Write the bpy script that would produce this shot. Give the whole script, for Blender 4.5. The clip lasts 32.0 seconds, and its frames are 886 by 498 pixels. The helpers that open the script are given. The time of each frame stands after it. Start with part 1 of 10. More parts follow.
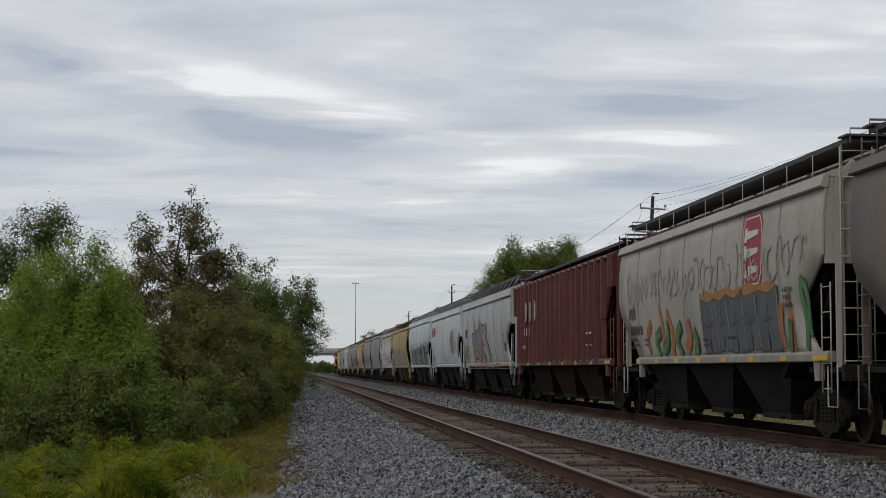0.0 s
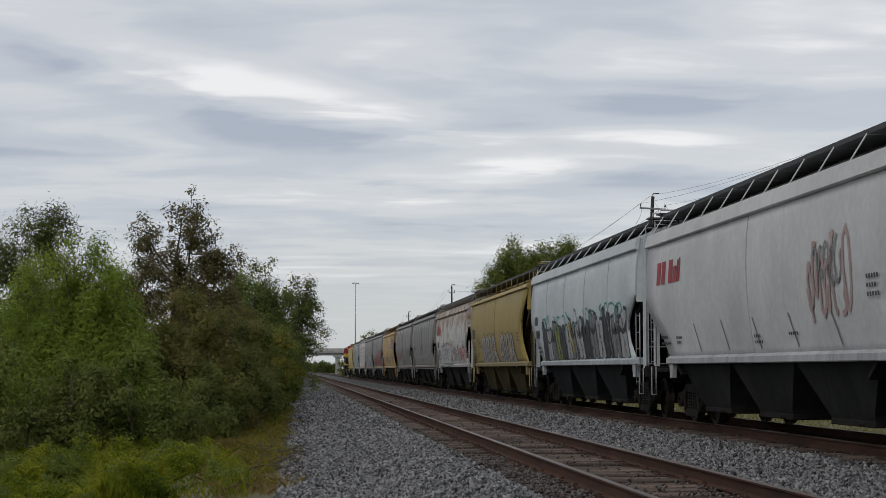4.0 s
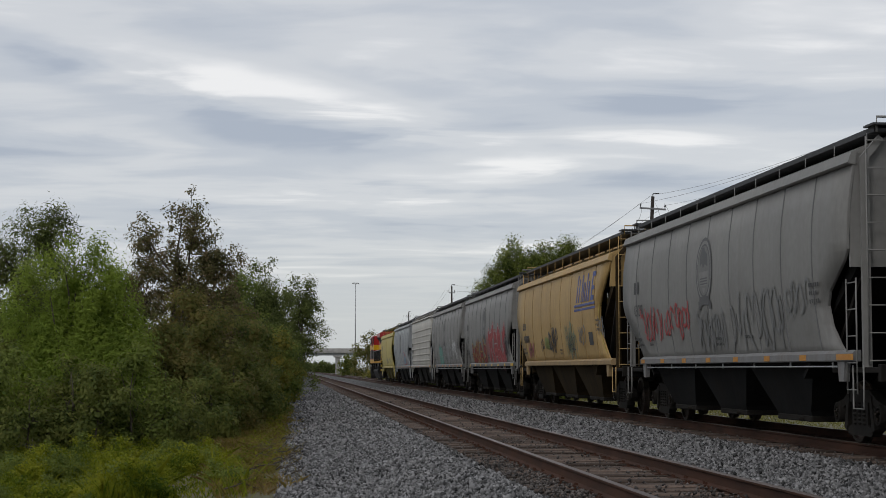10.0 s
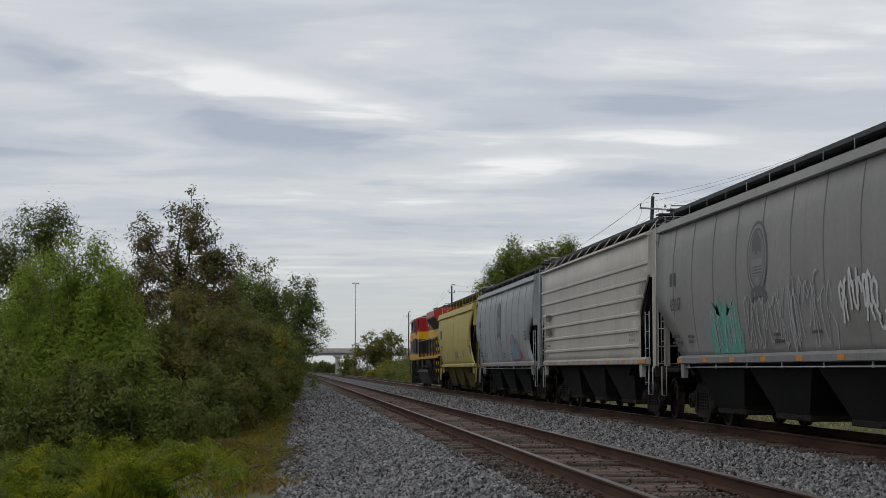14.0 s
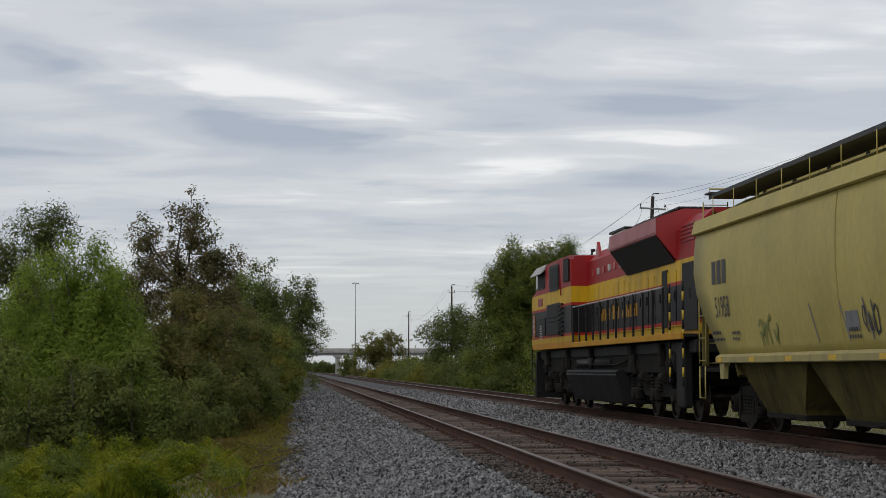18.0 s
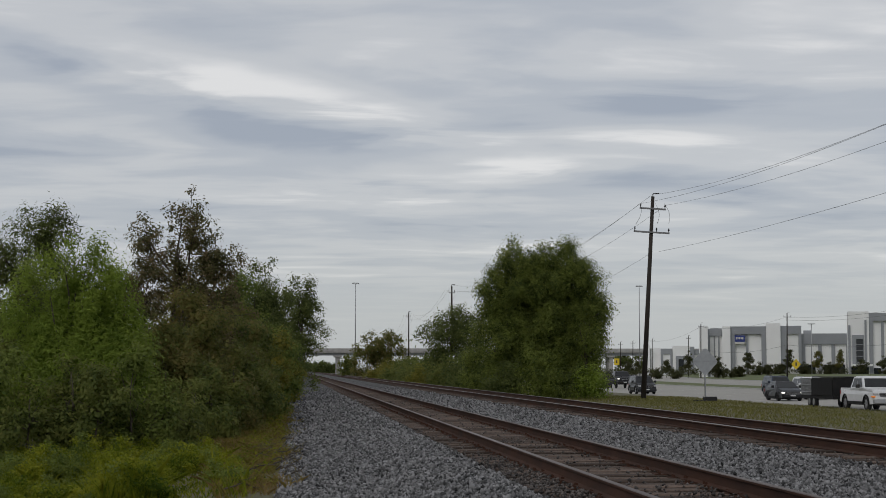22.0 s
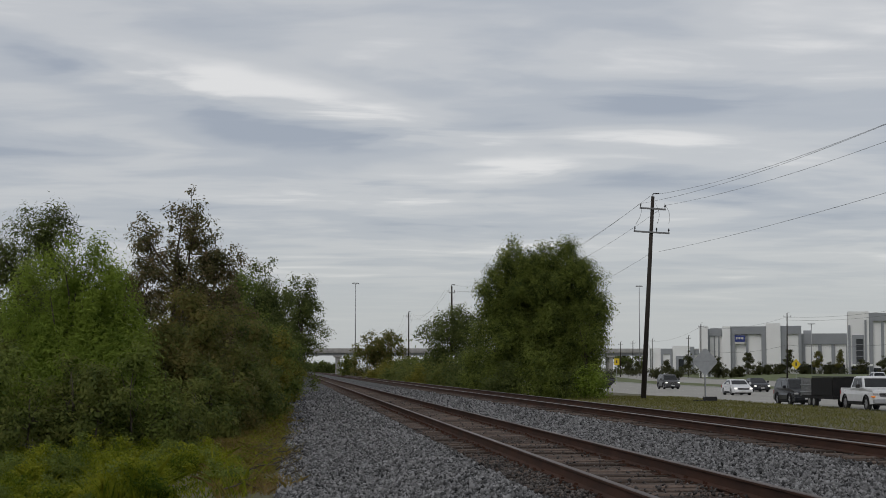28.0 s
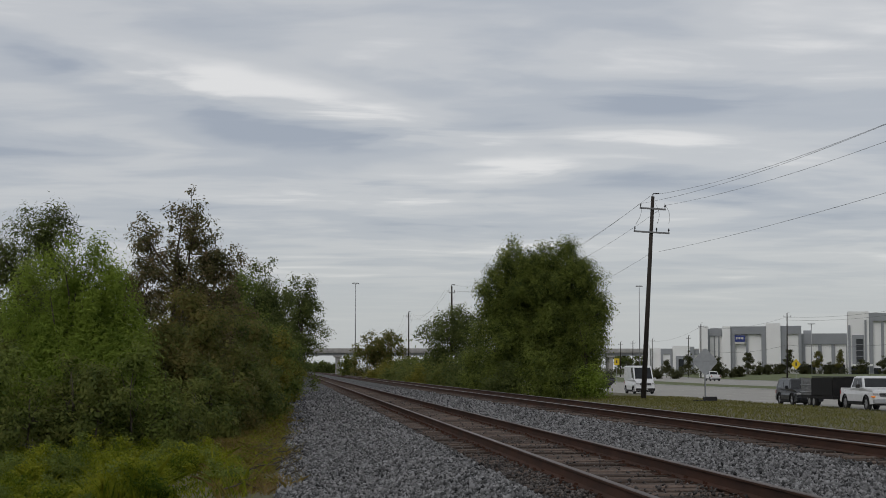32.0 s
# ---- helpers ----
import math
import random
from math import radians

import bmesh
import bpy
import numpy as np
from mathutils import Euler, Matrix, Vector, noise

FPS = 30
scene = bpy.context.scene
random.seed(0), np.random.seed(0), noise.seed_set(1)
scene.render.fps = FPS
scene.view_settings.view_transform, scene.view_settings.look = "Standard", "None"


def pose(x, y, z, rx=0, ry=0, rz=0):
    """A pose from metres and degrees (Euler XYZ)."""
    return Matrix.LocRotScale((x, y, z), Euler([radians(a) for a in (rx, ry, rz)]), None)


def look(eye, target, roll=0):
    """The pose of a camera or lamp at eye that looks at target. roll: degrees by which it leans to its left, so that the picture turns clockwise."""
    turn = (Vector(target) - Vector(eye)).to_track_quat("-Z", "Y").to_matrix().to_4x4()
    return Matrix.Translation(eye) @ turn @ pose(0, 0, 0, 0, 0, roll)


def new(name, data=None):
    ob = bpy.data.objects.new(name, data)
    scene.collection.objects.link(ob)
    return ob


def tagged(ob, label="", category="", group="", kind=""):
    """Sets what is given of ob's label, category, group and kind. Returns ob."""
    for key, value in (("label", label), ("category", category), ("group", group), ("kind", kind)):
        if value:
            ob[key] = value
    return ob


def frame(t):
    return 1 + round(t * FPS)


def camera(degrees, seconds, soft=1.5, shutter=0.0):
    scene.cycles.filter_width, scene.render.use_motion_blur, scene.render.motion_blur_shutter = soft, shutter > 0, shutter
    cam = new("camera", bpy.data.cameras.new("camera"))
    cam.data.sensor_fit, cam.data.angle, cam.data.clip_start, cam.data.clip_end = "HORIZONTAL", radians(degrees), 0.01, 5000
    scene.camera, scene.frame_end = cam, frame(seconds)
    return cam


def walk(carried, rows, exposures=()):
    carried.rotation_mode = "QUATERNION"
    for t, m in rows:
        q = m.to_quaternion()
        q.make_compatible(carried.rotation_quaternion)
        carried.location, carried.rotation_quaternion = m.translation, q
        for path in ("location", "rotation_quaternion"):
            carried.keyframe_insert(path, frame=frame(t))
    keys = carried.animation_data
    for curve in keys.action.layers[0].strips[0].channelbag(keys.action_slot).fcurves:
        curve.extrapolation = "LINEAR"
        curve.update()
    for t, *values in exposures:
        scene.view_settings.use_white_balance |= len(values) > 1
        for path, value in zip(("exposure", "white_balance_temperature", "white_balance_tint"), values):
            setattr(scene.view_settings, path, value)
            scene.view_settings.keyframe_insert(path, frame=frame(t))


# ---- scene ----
# ---- camera and walk ----
CAM_Z = 1.16
YAW, PITCH = 5.004, 4.02
cam = camera(29.0, 32.0, soft=0.85, shutter=0.0)
AXIS = Vector((math.sin(radians(YAW)) * math.cos(radians(PITCH)), math.cos(radians(YAW)) * math.cos(radians(PITCH)), math.sin(radians(PITCH))))
EYE = Vector((0, 0, CAM_Z))
walk(cam, [(0, look(EYE, EYE + AXIS)), (32, look(EYE, EYE + AXIS))], exposures=[(0, 0.0), (19.4, 0.0), (21, -0.24), (32, -0.24)])

# ---- world, sun ----
SUN_EL, SUN_AZ = 42, 215
world = bpy.data.worlds.new("overcast_sky")
scene.world = world
world.use_nodes = True


def build_world():
    nt = world.node_tree
    nt.nodes.clear()
    N, L = nt.nodes.new, nt.links.new
    out = N("ShaderNodeOutputWorld")
    tc = N("ShaderNodeTexCoord")
    sep = N("ShaderNodeSeparateXYZ")
    L(tc.outputs["Generated"], sep.inputs[0])
    # clouds lie in a flat layer: direction / (height + small)
    zc = N("ShaderNodeMath"); zc.operation = "MAXIMUM"; zc.inputs[1].default_value = 0.0
    L(sep.outputs[2], zc.inputs[0])
    za = N("ShaderNodeMath"); za.operation = "ADD"; za.inputs[1].default_value = 0.035
    L(zc.outputs[0], za.inputs[0])
    dx = N("ShaderNodeMath"); dx.operation = "DIVIDE"
    dy = N("ShaderNodeMath"); dy.operation = "DIVIDE"
    L(sep.outputs[0], dx.inputs[0]); L(za.outputs[0], dx.inputs[1])
    L(sep.outputs[1], dy.inputs[0]); L(za.outputs[0], dy.inputs[1])
    com = N("ShaderNodeCombineXYZ")
    L(dx.outputs[0], com.inputs[0]); L(dy.outputs[0], com.inputs[1])

    def cloud(scale, sx, sy, rot, detail, rough, dist, off):
        mp = N("ShaderNodeMapping")
        mp.inputs["Scale"].default_value = (sx, sy, 1)
        mp.inputs["Rotation"].default_value = (0, 0, radians(rot))
        mp.inputs["Location"].default_value = (off, off * 0.7, 0)
        L(com.outputs[0], mp.inputs[0])
        n = N("ShaderNodeTexNoise")
        n.inputs["Scale"].default_value = scale
        n.inputs["Detail"].default_value = detail
        n.inputs["Roughness"].default_value = rough
        n.inputs["Distortion"].default_value = dist
        L(mp.outputs[0], n.inputs[0])
        return n.outputs[0]

    # broad soft banks, wide across the view, with thinner ragged layers in front of them
    a = cloud(0.42, 1.0, 1.25, 4, 3, 0.45, 0.35, 14.9)
    b = cloud(0.85, 0.95, 1.2, -5, 5, 0.5, 0.5, 2.4)
    c = cloud(2.3, 0.85, 1.1, 3, 5, 0.5, 0.5, 11.2)
    half = N("ShaderNodeMath"); half.operation = "MULTIPLY"; half.inputs[1].default_value = 0.30
    L(a, half.inputs[0])
    mix = N("ShaderNodeMath"); mix.operation = "MULTIPLY_ADD"; mix.inputs[1].default_value = 0.48
    L(b, mix.inputs[0]); L(half.outputs[0], mix.inputs[2])
    mix2 = N("ShaderNodeMath"); mix2.operation = "MULTIPLY_ADD"; mix2.inputs[1].default_value = 0.23
    L(c, mix2.inputs[0]); L(mix.outputs[0], mix2.inputs[2])
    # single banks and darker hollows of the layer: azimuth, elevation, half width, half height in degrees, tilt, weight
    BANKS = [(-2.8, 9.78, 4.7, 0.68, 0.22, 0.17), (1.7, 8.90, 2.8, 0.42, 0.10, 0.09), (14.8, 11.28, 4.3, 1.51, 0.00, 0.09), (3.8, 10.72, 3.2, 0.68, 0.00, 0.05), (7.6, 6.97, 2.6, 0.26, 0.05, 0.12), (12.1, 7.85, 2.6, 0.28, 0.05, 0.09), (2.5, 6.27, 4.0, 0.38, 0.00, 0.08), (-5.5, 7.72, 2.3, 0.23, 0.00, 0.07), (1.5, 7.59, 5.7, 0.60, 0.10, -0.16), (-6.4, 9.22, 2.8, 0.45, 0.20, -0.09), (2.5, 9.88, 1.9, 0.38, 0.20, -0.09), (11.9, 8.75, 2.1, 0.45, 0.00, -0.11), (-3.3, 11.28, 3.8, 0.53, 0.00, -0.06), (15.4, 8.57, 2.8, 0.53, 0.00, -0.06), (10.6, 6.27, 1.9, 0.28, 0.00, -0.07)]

    def calc(op, a, b=None, c=None):
        n = N("ShaderNodeMath")
        n.operation = op
        for k, v in enumerate((a, b, c)):
            if v is None:
                continue
            if isinstance(v, (int, float)):
                n.inputs[k].default_value = v
            else:
                L(v, n.inputs[k])
        return n.outputs[0]

    az = calc("MULTIPLY_ADD", b, 1.6, calc("MULTIPLY", calc("ARCTAN2", sep.outputs[0], sep.outputs[1]), 57.2958))
    el = calc("MULTIPLY_ADD", c, 1.1, calc("MULTIPLY", calc("ARCSINE", sep.outputs[2]), 57.2958))
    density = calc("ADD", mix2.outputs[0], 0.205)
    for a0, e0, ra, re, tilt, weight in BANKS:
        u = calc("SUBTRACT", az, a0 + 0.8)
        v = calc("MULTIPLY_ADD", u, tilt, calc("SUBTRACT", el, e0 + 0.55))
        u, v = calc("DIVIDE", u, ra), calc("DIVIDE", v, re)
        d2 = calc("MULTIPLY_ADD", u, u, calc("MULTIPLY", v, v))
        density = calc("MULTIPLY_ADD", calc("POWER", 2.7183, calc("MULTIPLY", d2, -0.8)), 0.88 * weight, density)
    ramp = N("ShaderNodeValToRGB")
    ramp.color_ramp.interpolation = "EASE"
    e = ramp.color_ramp.elements
    e[0].position, e[0].color = 0.57, (0.365, 0.40, 0.468, 1)
    e[1].position, e[1].color = 0.865, (0.81, 0.80, 0.795, 1)
    m1 = e.new(0.665); m1.color = (0.48, 0.505, 0.55, 1)
    m2 = e.new(0.755); m2.color = (0.58, 0.592, 0.615, 1)
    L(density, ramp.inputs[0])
    # pale haze low over the horizon
    hz = N("ShaderNodeMapRange")
    hz.inputs["From Min"].default_value, hz.inputs["From Max"].default_value = 0.0, 0.105
    hz.inputs["To Min"].default_value, hz.inputs["To Max"].default_value = 1.0, 0.0
    hz.interpolation_type = "SMOOTHERSTEP"
    L(sep.outputs[2], hz.inputs[0])
    mh = N("ShaderNodeMix"); mh.data_type = "RGBA"
    mh.inputs[7].default_value = (0.51, 0.535, 0.55, 1)
    L(hz.outputs[0], mh.inputs[0]); L(ramp.outputs[0], mh.inputs[6])
    # a little clear blue above the cloud layer
    sky = N("ShaderNodeTexSky")
    sky.sky_type, sky.sun_disc = "NISHITA", False
    sky.sun_elevation, sky.sun_rotation = radians(SUN_EL), radians(SUN_AZ)
    sk = N("ShaderNodeMix"); sk.data_type = "RGBA"; sk.blend_type = "ADD"; sk.inputs[0].default_value = 0.012
    L(mh.outputs[2], sk.inputs[6]); L(sky.outputs[0], sk.inputs[7])
    bg = N("ShaderNodeBackground")
    bg.inputs[1].default_value = 1.0
    # sky above the view dimmed a little to hold down the light on the ground
    ov = N("ShaderNodeMapRange"); ov.interpolation_type = "SMOOTHSTEP"
    ov.inputs["From Min"].default_value, ov.inputs["From Max"].default_value = 0.22, 0.7
    ov.inputs["To Min"].default_value, ov.inputs["To Max"].default_value = 1.0, 0.85
    L(sep.outputs[2], ov.inputs[0])
    vs = N("ShaderNodeVectorMath"); vs.operation = "SCALE"
    L(sk.outputs[2], vs.inputs[0]); L(ov.outputs[0], vs.inputs["Scale"])
    L(vs.outputs[0], bg.inputs[0])
    L(bg.outputs[0], out.inputs[0])


build_world()
sun_data = bpy.data.lights.new("sun", "SUN")
sun_data.energy, sun_data.angle, sun_data.color = 0.8, radians(25), (1.0, 0.97, 0.93)
sun = new("sun", sun_data)
_az = radians(SUN_AZ)
sun.matrix_world = look((0, 0, 60), (-30 * math.sin(_az), -30 * math.cos(_az), 60 - 30 * math.tan(radians(SUN_EL))))


# ---- materials ----
def mat(name, c1, c2=None, scale=3.0, rough=0.7, metal=0.0, bump=0.0, bscale=40.0, fine=0.25, rnd=0.0, island=0.0, streak=None, stretch=(1, 1, 1), spec=0.5, rust=0.0):
    """A surface with variation at two scales: c1 to c2 in broad patches, fine grain, and optional streaks (colour, amount)."""
    m = bpy.data.materials.new(name)
    m.use_nodes = True
    nt = m.node_tree
    N, L = nt.nodes.new, nt.links.new
    b = nt.nodes["Principled BSDF"]
    c2 = c2 or tuple(0.8 * v for v in c1)
    tc = N("ShaderNodeTexCoord")
    mp = N("ShaderNodeMapping"); mp.inputs["Scale"].default_value = stretch
    L(tc.outputs["Object"], mp.inputs[0])
    n1 = N("ShaderNodeTexNoise"); n1.inputs["Scale"].default_value = scale; n1.inputs["Detail"].default_value = 5; n1.inputs["Roughness"].default_value = 0.6
    L(mp.outputs[0], n1.inputs[0])
    r1 = N("ShaderNodeMapRange"); r1.inputs["From Min"].default_value, r1.inputs["From Max"].default_value = 0.32, 0.68
    L(n1.outputs[0], r1.inputs[0])
    mx = N("ShaderNodeMix"); mx.data_type = "RGBA"
    mx.inputs[6].default_value, mx.inputs[7].default_value = (*c1, 1), (*c2, 1)
    L(r1.outputs[0], mx.inputs[0])
    col = mx.outputs[2]
    n2 = N("ShaderNodeTexNoise"); n2.inputs["Scale"].default_value = bscale; n2.inputs["Detail"].default_value = 4
    L(tc.outputs["Object"], n2.inputs[0])
    if streak:
        sc, amount = streak
        ms = N("ShaderNodeMapping"); ms.inputs["Scale"].default_value = (2.2, 2.2, 0.16)
        L(tc.outputs["Object"], ms.inputs[0])
        n3 = N("ShaderNodeTexNoise"); n3.inputs["Scale"].default_value = 1.6; n3.inputs["Detail"].default_value = 6; n3.inputs["Roughness"].default_value = 0.65
        L(ms.outputs[0], n3.inputs[0])
        r3 = N("ShaderNodeMapRange"); r3.inputs["From Min"].default_value, r3.inputs["From Max"].default_value = 0.5, 0.78
        r3.inputs["To Max"].default_value = amount
        L(n3.outputs[0], r3.inputs[0])
        m3 = N("ShaderNodeMix"); m3.data_type = "RGBA"; m3.inputs[7].default_value = (*sc, 1)
        L(r3.outputs[0], m3.inputs[0]); L(col, m3.inputs[6])
        col = m3.outputs[2]
    if rust:
        # soft rust patches, more of them high on the side
        mr_ = N("ShaderNodeMapping"); mr_.inputs["Scale"].default_value = (0.4, 1.0, 1.7)
        L(tc.outputs["Object"], mr_.inputs[0])
        n4 = N("ShaderNodeTexNoise"); n4.inputs["Scale"].default_value = 0.9; n4.inputs["Detail"].default_value = 7; n4.inputs["Roughness"].default_value = 0.7
        L(mr_.outputs[0], n4.inputs[0])
        sz = N("ShaderNodeSeparateXYZ"); L(tc.outputs["Object"], sz.inputs[0])
        rz = N("ShaderNodeMapRange"); rz.inputs["From Min"].default_value, rz.inputs["From Max"].default_value = 1.8, 3.4
        rz.inputs["To Min"].default_value, rz.inputs["To Max"].default_value = -0.26, 0.115
        L(sz.outputs[2], rz.inputs[0])
        ad4 = N("ShaderNodeMath"); ad4.operation = "ADD"
        L(n4.outputs[0], ad4.inputs[0]); L(rz.outputs[0], ad4.inputs[1])
        r4 = N("ShaderNodeMapRange"); r4.inputs["From Min"].default_value, r4.inputs["From Max"].default_value = 0.50, 0.68
        r4.inputs["To Max"].default_value = rust
        L(ad4.outputs[0], r4.inputs[0])
        m4 = N("ShaderNodeMix"); m4.data_type = "RGBA"; m4.inputs[7].default_value = (0.25, 0.15, 0.08, 1)
        L(r4.outputs[0], m4.inputs[0]); L(col, m4.inputs[6])
        col = m4.outputs[2]
    val = N("ShaderNodeMapRange"); val.inputs["To Min"].default_value, val.inputs["To Max"].default_value = 1 - fine, 1 + fine
    L(n2.outputs[0], val.inputs[0])
    fac = val.outputs[0]
    if rnd or island:
        src = N("ShaderNodeObjectInfo").outputs["Random"] if rnd else N("ShaderNodeNewGeometry").outputs["Random Per Island"]
        amt = rnd or island
        rr = N("ShaderNodeMapRange"); rr.inputs["To Min"].default_value, rr.inputs["To Max"].default_value = 1 - amt, 1 + amt
        L(src, rr.inputs[0])
        mm = N("ShaderNodeMath"); mm.operation = "MULTIPLY"
        L(fac, mm.inputs[0]); L(rr.outputs[0], mm.inputs[1])
        fac = mm.outputs[0]
    vm = N("ShaderNodeVectorMath"); vm.operation = "SCALE"
    L(col, vm.inputs[0]); L(fac, vm.inputs["Scale"])
    L(vm.outputs[0], b.inputs["Base Color"])
    rg = N("ShaderNodeMapRange"); rg.inputs["To Min"].default_value, rg.inputs["To Max"].default_value = max(0.03, rough - 0.12), min(1, rough + 0.12)
    L(n1.outputs[0], rg.inputs[0]); L(rg.outputs[0], b.inputs["Roughness"])
    b.inputs["Metallic"].default_value = metal
    b.inputs["Specular IOR Level"].default_value = spec
    if bump:
        bp = N("ShaderNodeBump"); bp.inputs["Strength"].default_value = 0.6; bp.inputs["Distance"].default_value = bump
        L(n2.outputs[0], bp.inputs["Height"]); L(bp.outputs[0], b.inputs["Normal"])
    return m


def leaf_mat(name, dark, light, autumn=None, amount=0.0):
    """Foliage: colour varies leaf by leaf and in broad patches; light passes through the leaves."""
    m = bpy.data.materials.new(name)
    m.use_nodes = True
    nt = m.node_tree
    N, L = nt.nodes.new, nt.links.new
    b = nt.nodes["Principled BSDF"]
    geo = N("ShaderNodeNewGeometry")
    tc = N("ShaderNodeTexCoord")
    n1 = N("ShaderNodeTexNoise"); n1.inputs["Scale"].default_value = 1.3; n1.inputs["Detail"].default_value = 3
    L(tc.outputs["Object"], n1.inputs[0])
    ad = N("ShaderNodeMath"); ad.operation = "MULTIPLY_ADD"; ad.inputs[1].default_value = 0.22; ad.inputs[2].default_value = -0.11
    L(geo.outputs["Random Per Island"], ad.inputs[0])
    sm = N("ShaderNodeMath"); sm.operation = "ADD"
    L(ad.outputs[0], sm.inputs[0]); L(n1.outputs[0], sm.inputs[1])
    r1 = N("ShaderNodeMapRange"); r1.inputs["From Min"].default_value, r1.inputs["From Max"].default_value = 0.3, 0.7
    L(sm.outputs[0], r1.inputs[0])
    mx = N("ShaderNodeMix"); mx.data_type = "RGBA"
    mx.inputs[6].default_value, mx.inputs[7].default_value = [(1.2 * c[0], 1.08 * c[1], c[2], 1) for c in (dark, light)]
    L(r1.outputs[0], mx.inputs[0])
    col = mx.outputs[2]
    if autumn:
        n2 = N("ShaderNodeTexNoise"); n2.inputs["Scale"].default_value = 1.3; n2.inputs["Detail"].default_value = 4
        L(tc.outputs["Object"], n2.inputs[0])
        a2 = N("ShaderNodeMath"); a2.operation = "MULTIPLY_ADD"; a2.inputs[1].default_value = 0.22
        L(geo.outputs["Random Per Island"], a2.inputs[0]); L(n2.outputs[0], a2.inputs[2])
        r2 = N("ShaderNodeMapRange"); r2.inputs["From Min"].default_value, r2.inputs["From Max"].default_value = 0.55, 0.80
        r2.inputs["To Max"].default_value = amount
        L(a2.outputs[0], r2.inputs[0])
        m2 = N("ShaderNodeMix"); m2.data_type = "RGBA"; m2.inputs[7].default_value = (*autumn, 1)
        L(r2.outputs[0], m2.inputs[0]); L(col, m2.inputs[6])
        col = m2.outputs[2]
    L(col, b.inputs["Base Color"])
    b.inputs["Roughness"].default_value = 0.6
    b.inputs["Specular IOR Level"].default_value = 0.15
    tr = N("ShaderNodeBsdfTranslucent")
    L(col, tr.inputs[0])
    ms = N("ShaderNodeMixShader"); ms.inputs[0].default_value = 0.58
    L(b.outputs[0], ms.inputs[1]); L(tr.outputs[0], ms.inputs[2])
    L(ms.outputs[0], nt.nodes["Material Output"].inputs[0])
    return m


def stone_mat(name, c1, c2, size=0.05):
    """Loose stone: cells of the stones' size in different greys, with relief."""
    m = bpy.data.materials.new(name)
    m.use_nodes = True
    nt = m.node_tree
    N, L = nt.nodes.new, nt.links.new
    b = nt.nodes["Principled BSDF"]
    tc = N("ShaderNodeTexCoord")
    v = N("ShaderNodeTexVoronoi"); v.inputs["Scale"].default_value = 1 / size
    L(tc.outputs["Object"], v.inputs[0])
    sep = N("ShaderNodeSeparateColor"); L(v.outputs["Color"], sep.inputs[0])
    n = N("ShaderNodeTexNoise"); n.inputs["Scale"].default_value = 0.8; n.inputs["Detail"].default_value = 4
    L(tc.outputs["Object"], n.inputs[0])
    pw = N("ShaderNodeMath"); pw.operation = "POWER"; pw.inputs[1].default_value = 2.0
    L(sep.outputs[0], pw.inputs[0])
    a = N("ShaderNodeMath"); a.operation = "MULTIPLY_ADD"; a.inputs[1].default_value = 0.5
    L(n.outputs[0], a.inputs[0]); L(pw.outputs[0], a.inputs[2])
    r = N("ShaderNodeMapRange"); r.inputs["From Min"].default_value, r.inputs["From Max"].default_value = 0.1, 1.2
    L(a.outputs[0], r.inputs[0])
    mx = N("ShaderNodeMix"); mx.data_type = "RGBA"
    mx.inputs[6].default_value, mx.inputs[7].default_value = (*c1, 1), (*c2, 1)
    L(r.outputs[0], mx.inputs[0])
    L(mx.outputs[2], b.inputs["Base Color"])
    b.inputs["Roughness"].default_value = 0.85
    bp = N("ShaderNodeBump"); bp.inputs["Strength"].default_value = 1.0; bp.inputs["Distance"].default_value = 0.04
    bp.invert = True
    L(v.outputs["Distance"], bp.inputs["Height"]); L(bp.outputs[0], b.inputs["Normal"])
    return m


def glass_mat(name, tint, rough=0.05):
    m = bpy.data.materials.new(name)
    m.use_nodes = True
    b = m.node_tree.nodes["Principled BSDF"]
    b.inputs["Base Color"].default_value = (*tint, 1)
    b.inputs["Roughness"].default_value = rough
    b.inputs["Specular IOR Level"].default_value = 0.45
    return m


def glow_mat(name, colour, strength):
    m = bpy.data.materials.new(name)
    m.use_nodes = True
    b = m.node_tree.nodes["Principled BSDF"]
    b.inputs["Base Color"].default_value = (*colour, 1)
    b.inputs["Emission Color"].default_value = (*colour, 1)
    b.inputs["Emission Strength"].default_value = strength
    return m


M = {}
M["soil_grass"] = mat("grassy_soil", (0.09, 0.095, 0.038), (0.135, 0.11, 0.075), 0.5, 0.95, bump=0.03, bscale=14, fine=0.45)
# bed painted darker than the loose stones, as shade in the gaps between them
M["ballast"] = stone_mat("ballast_stone", (0.012, 0.0115, 0.0115), (0.13, 0.128, 0.126), 0.055)
M["stones"] = mat("loose_ballast", (0.115, 0.114, 0.115), (0.185, 0.182, 0.182), 2.0, 0.75, bump=0.004, bscale=60, fine=0.35, island=1.0)
M["stained_stones"] = mat("rust_stained_ballast", (0.05, 0.042, 0.038), (0.12, 0.105, 0.096), 2.0, 0.8, bump=0.004, bscale=60, fine=0.35, island=0.8)
M["rail_side"] = mat("rusty_rail", (0.036, 0.0185, 0.0125), (0.076, 0.036, 0.023), 4, 0.9, 0.0, bump=0.002, bscale=60, fine=0.3, stretch=(1, 0.2, 1), spec=0.2)
M["rail_top"] = mat("worn_rail_head", (0.17, 0.13, 0.11), (0.07, 0.045, 0.034), 1.5, 0.5, 0.4, fine=0.15, stretch=(1, 0.1, 1))
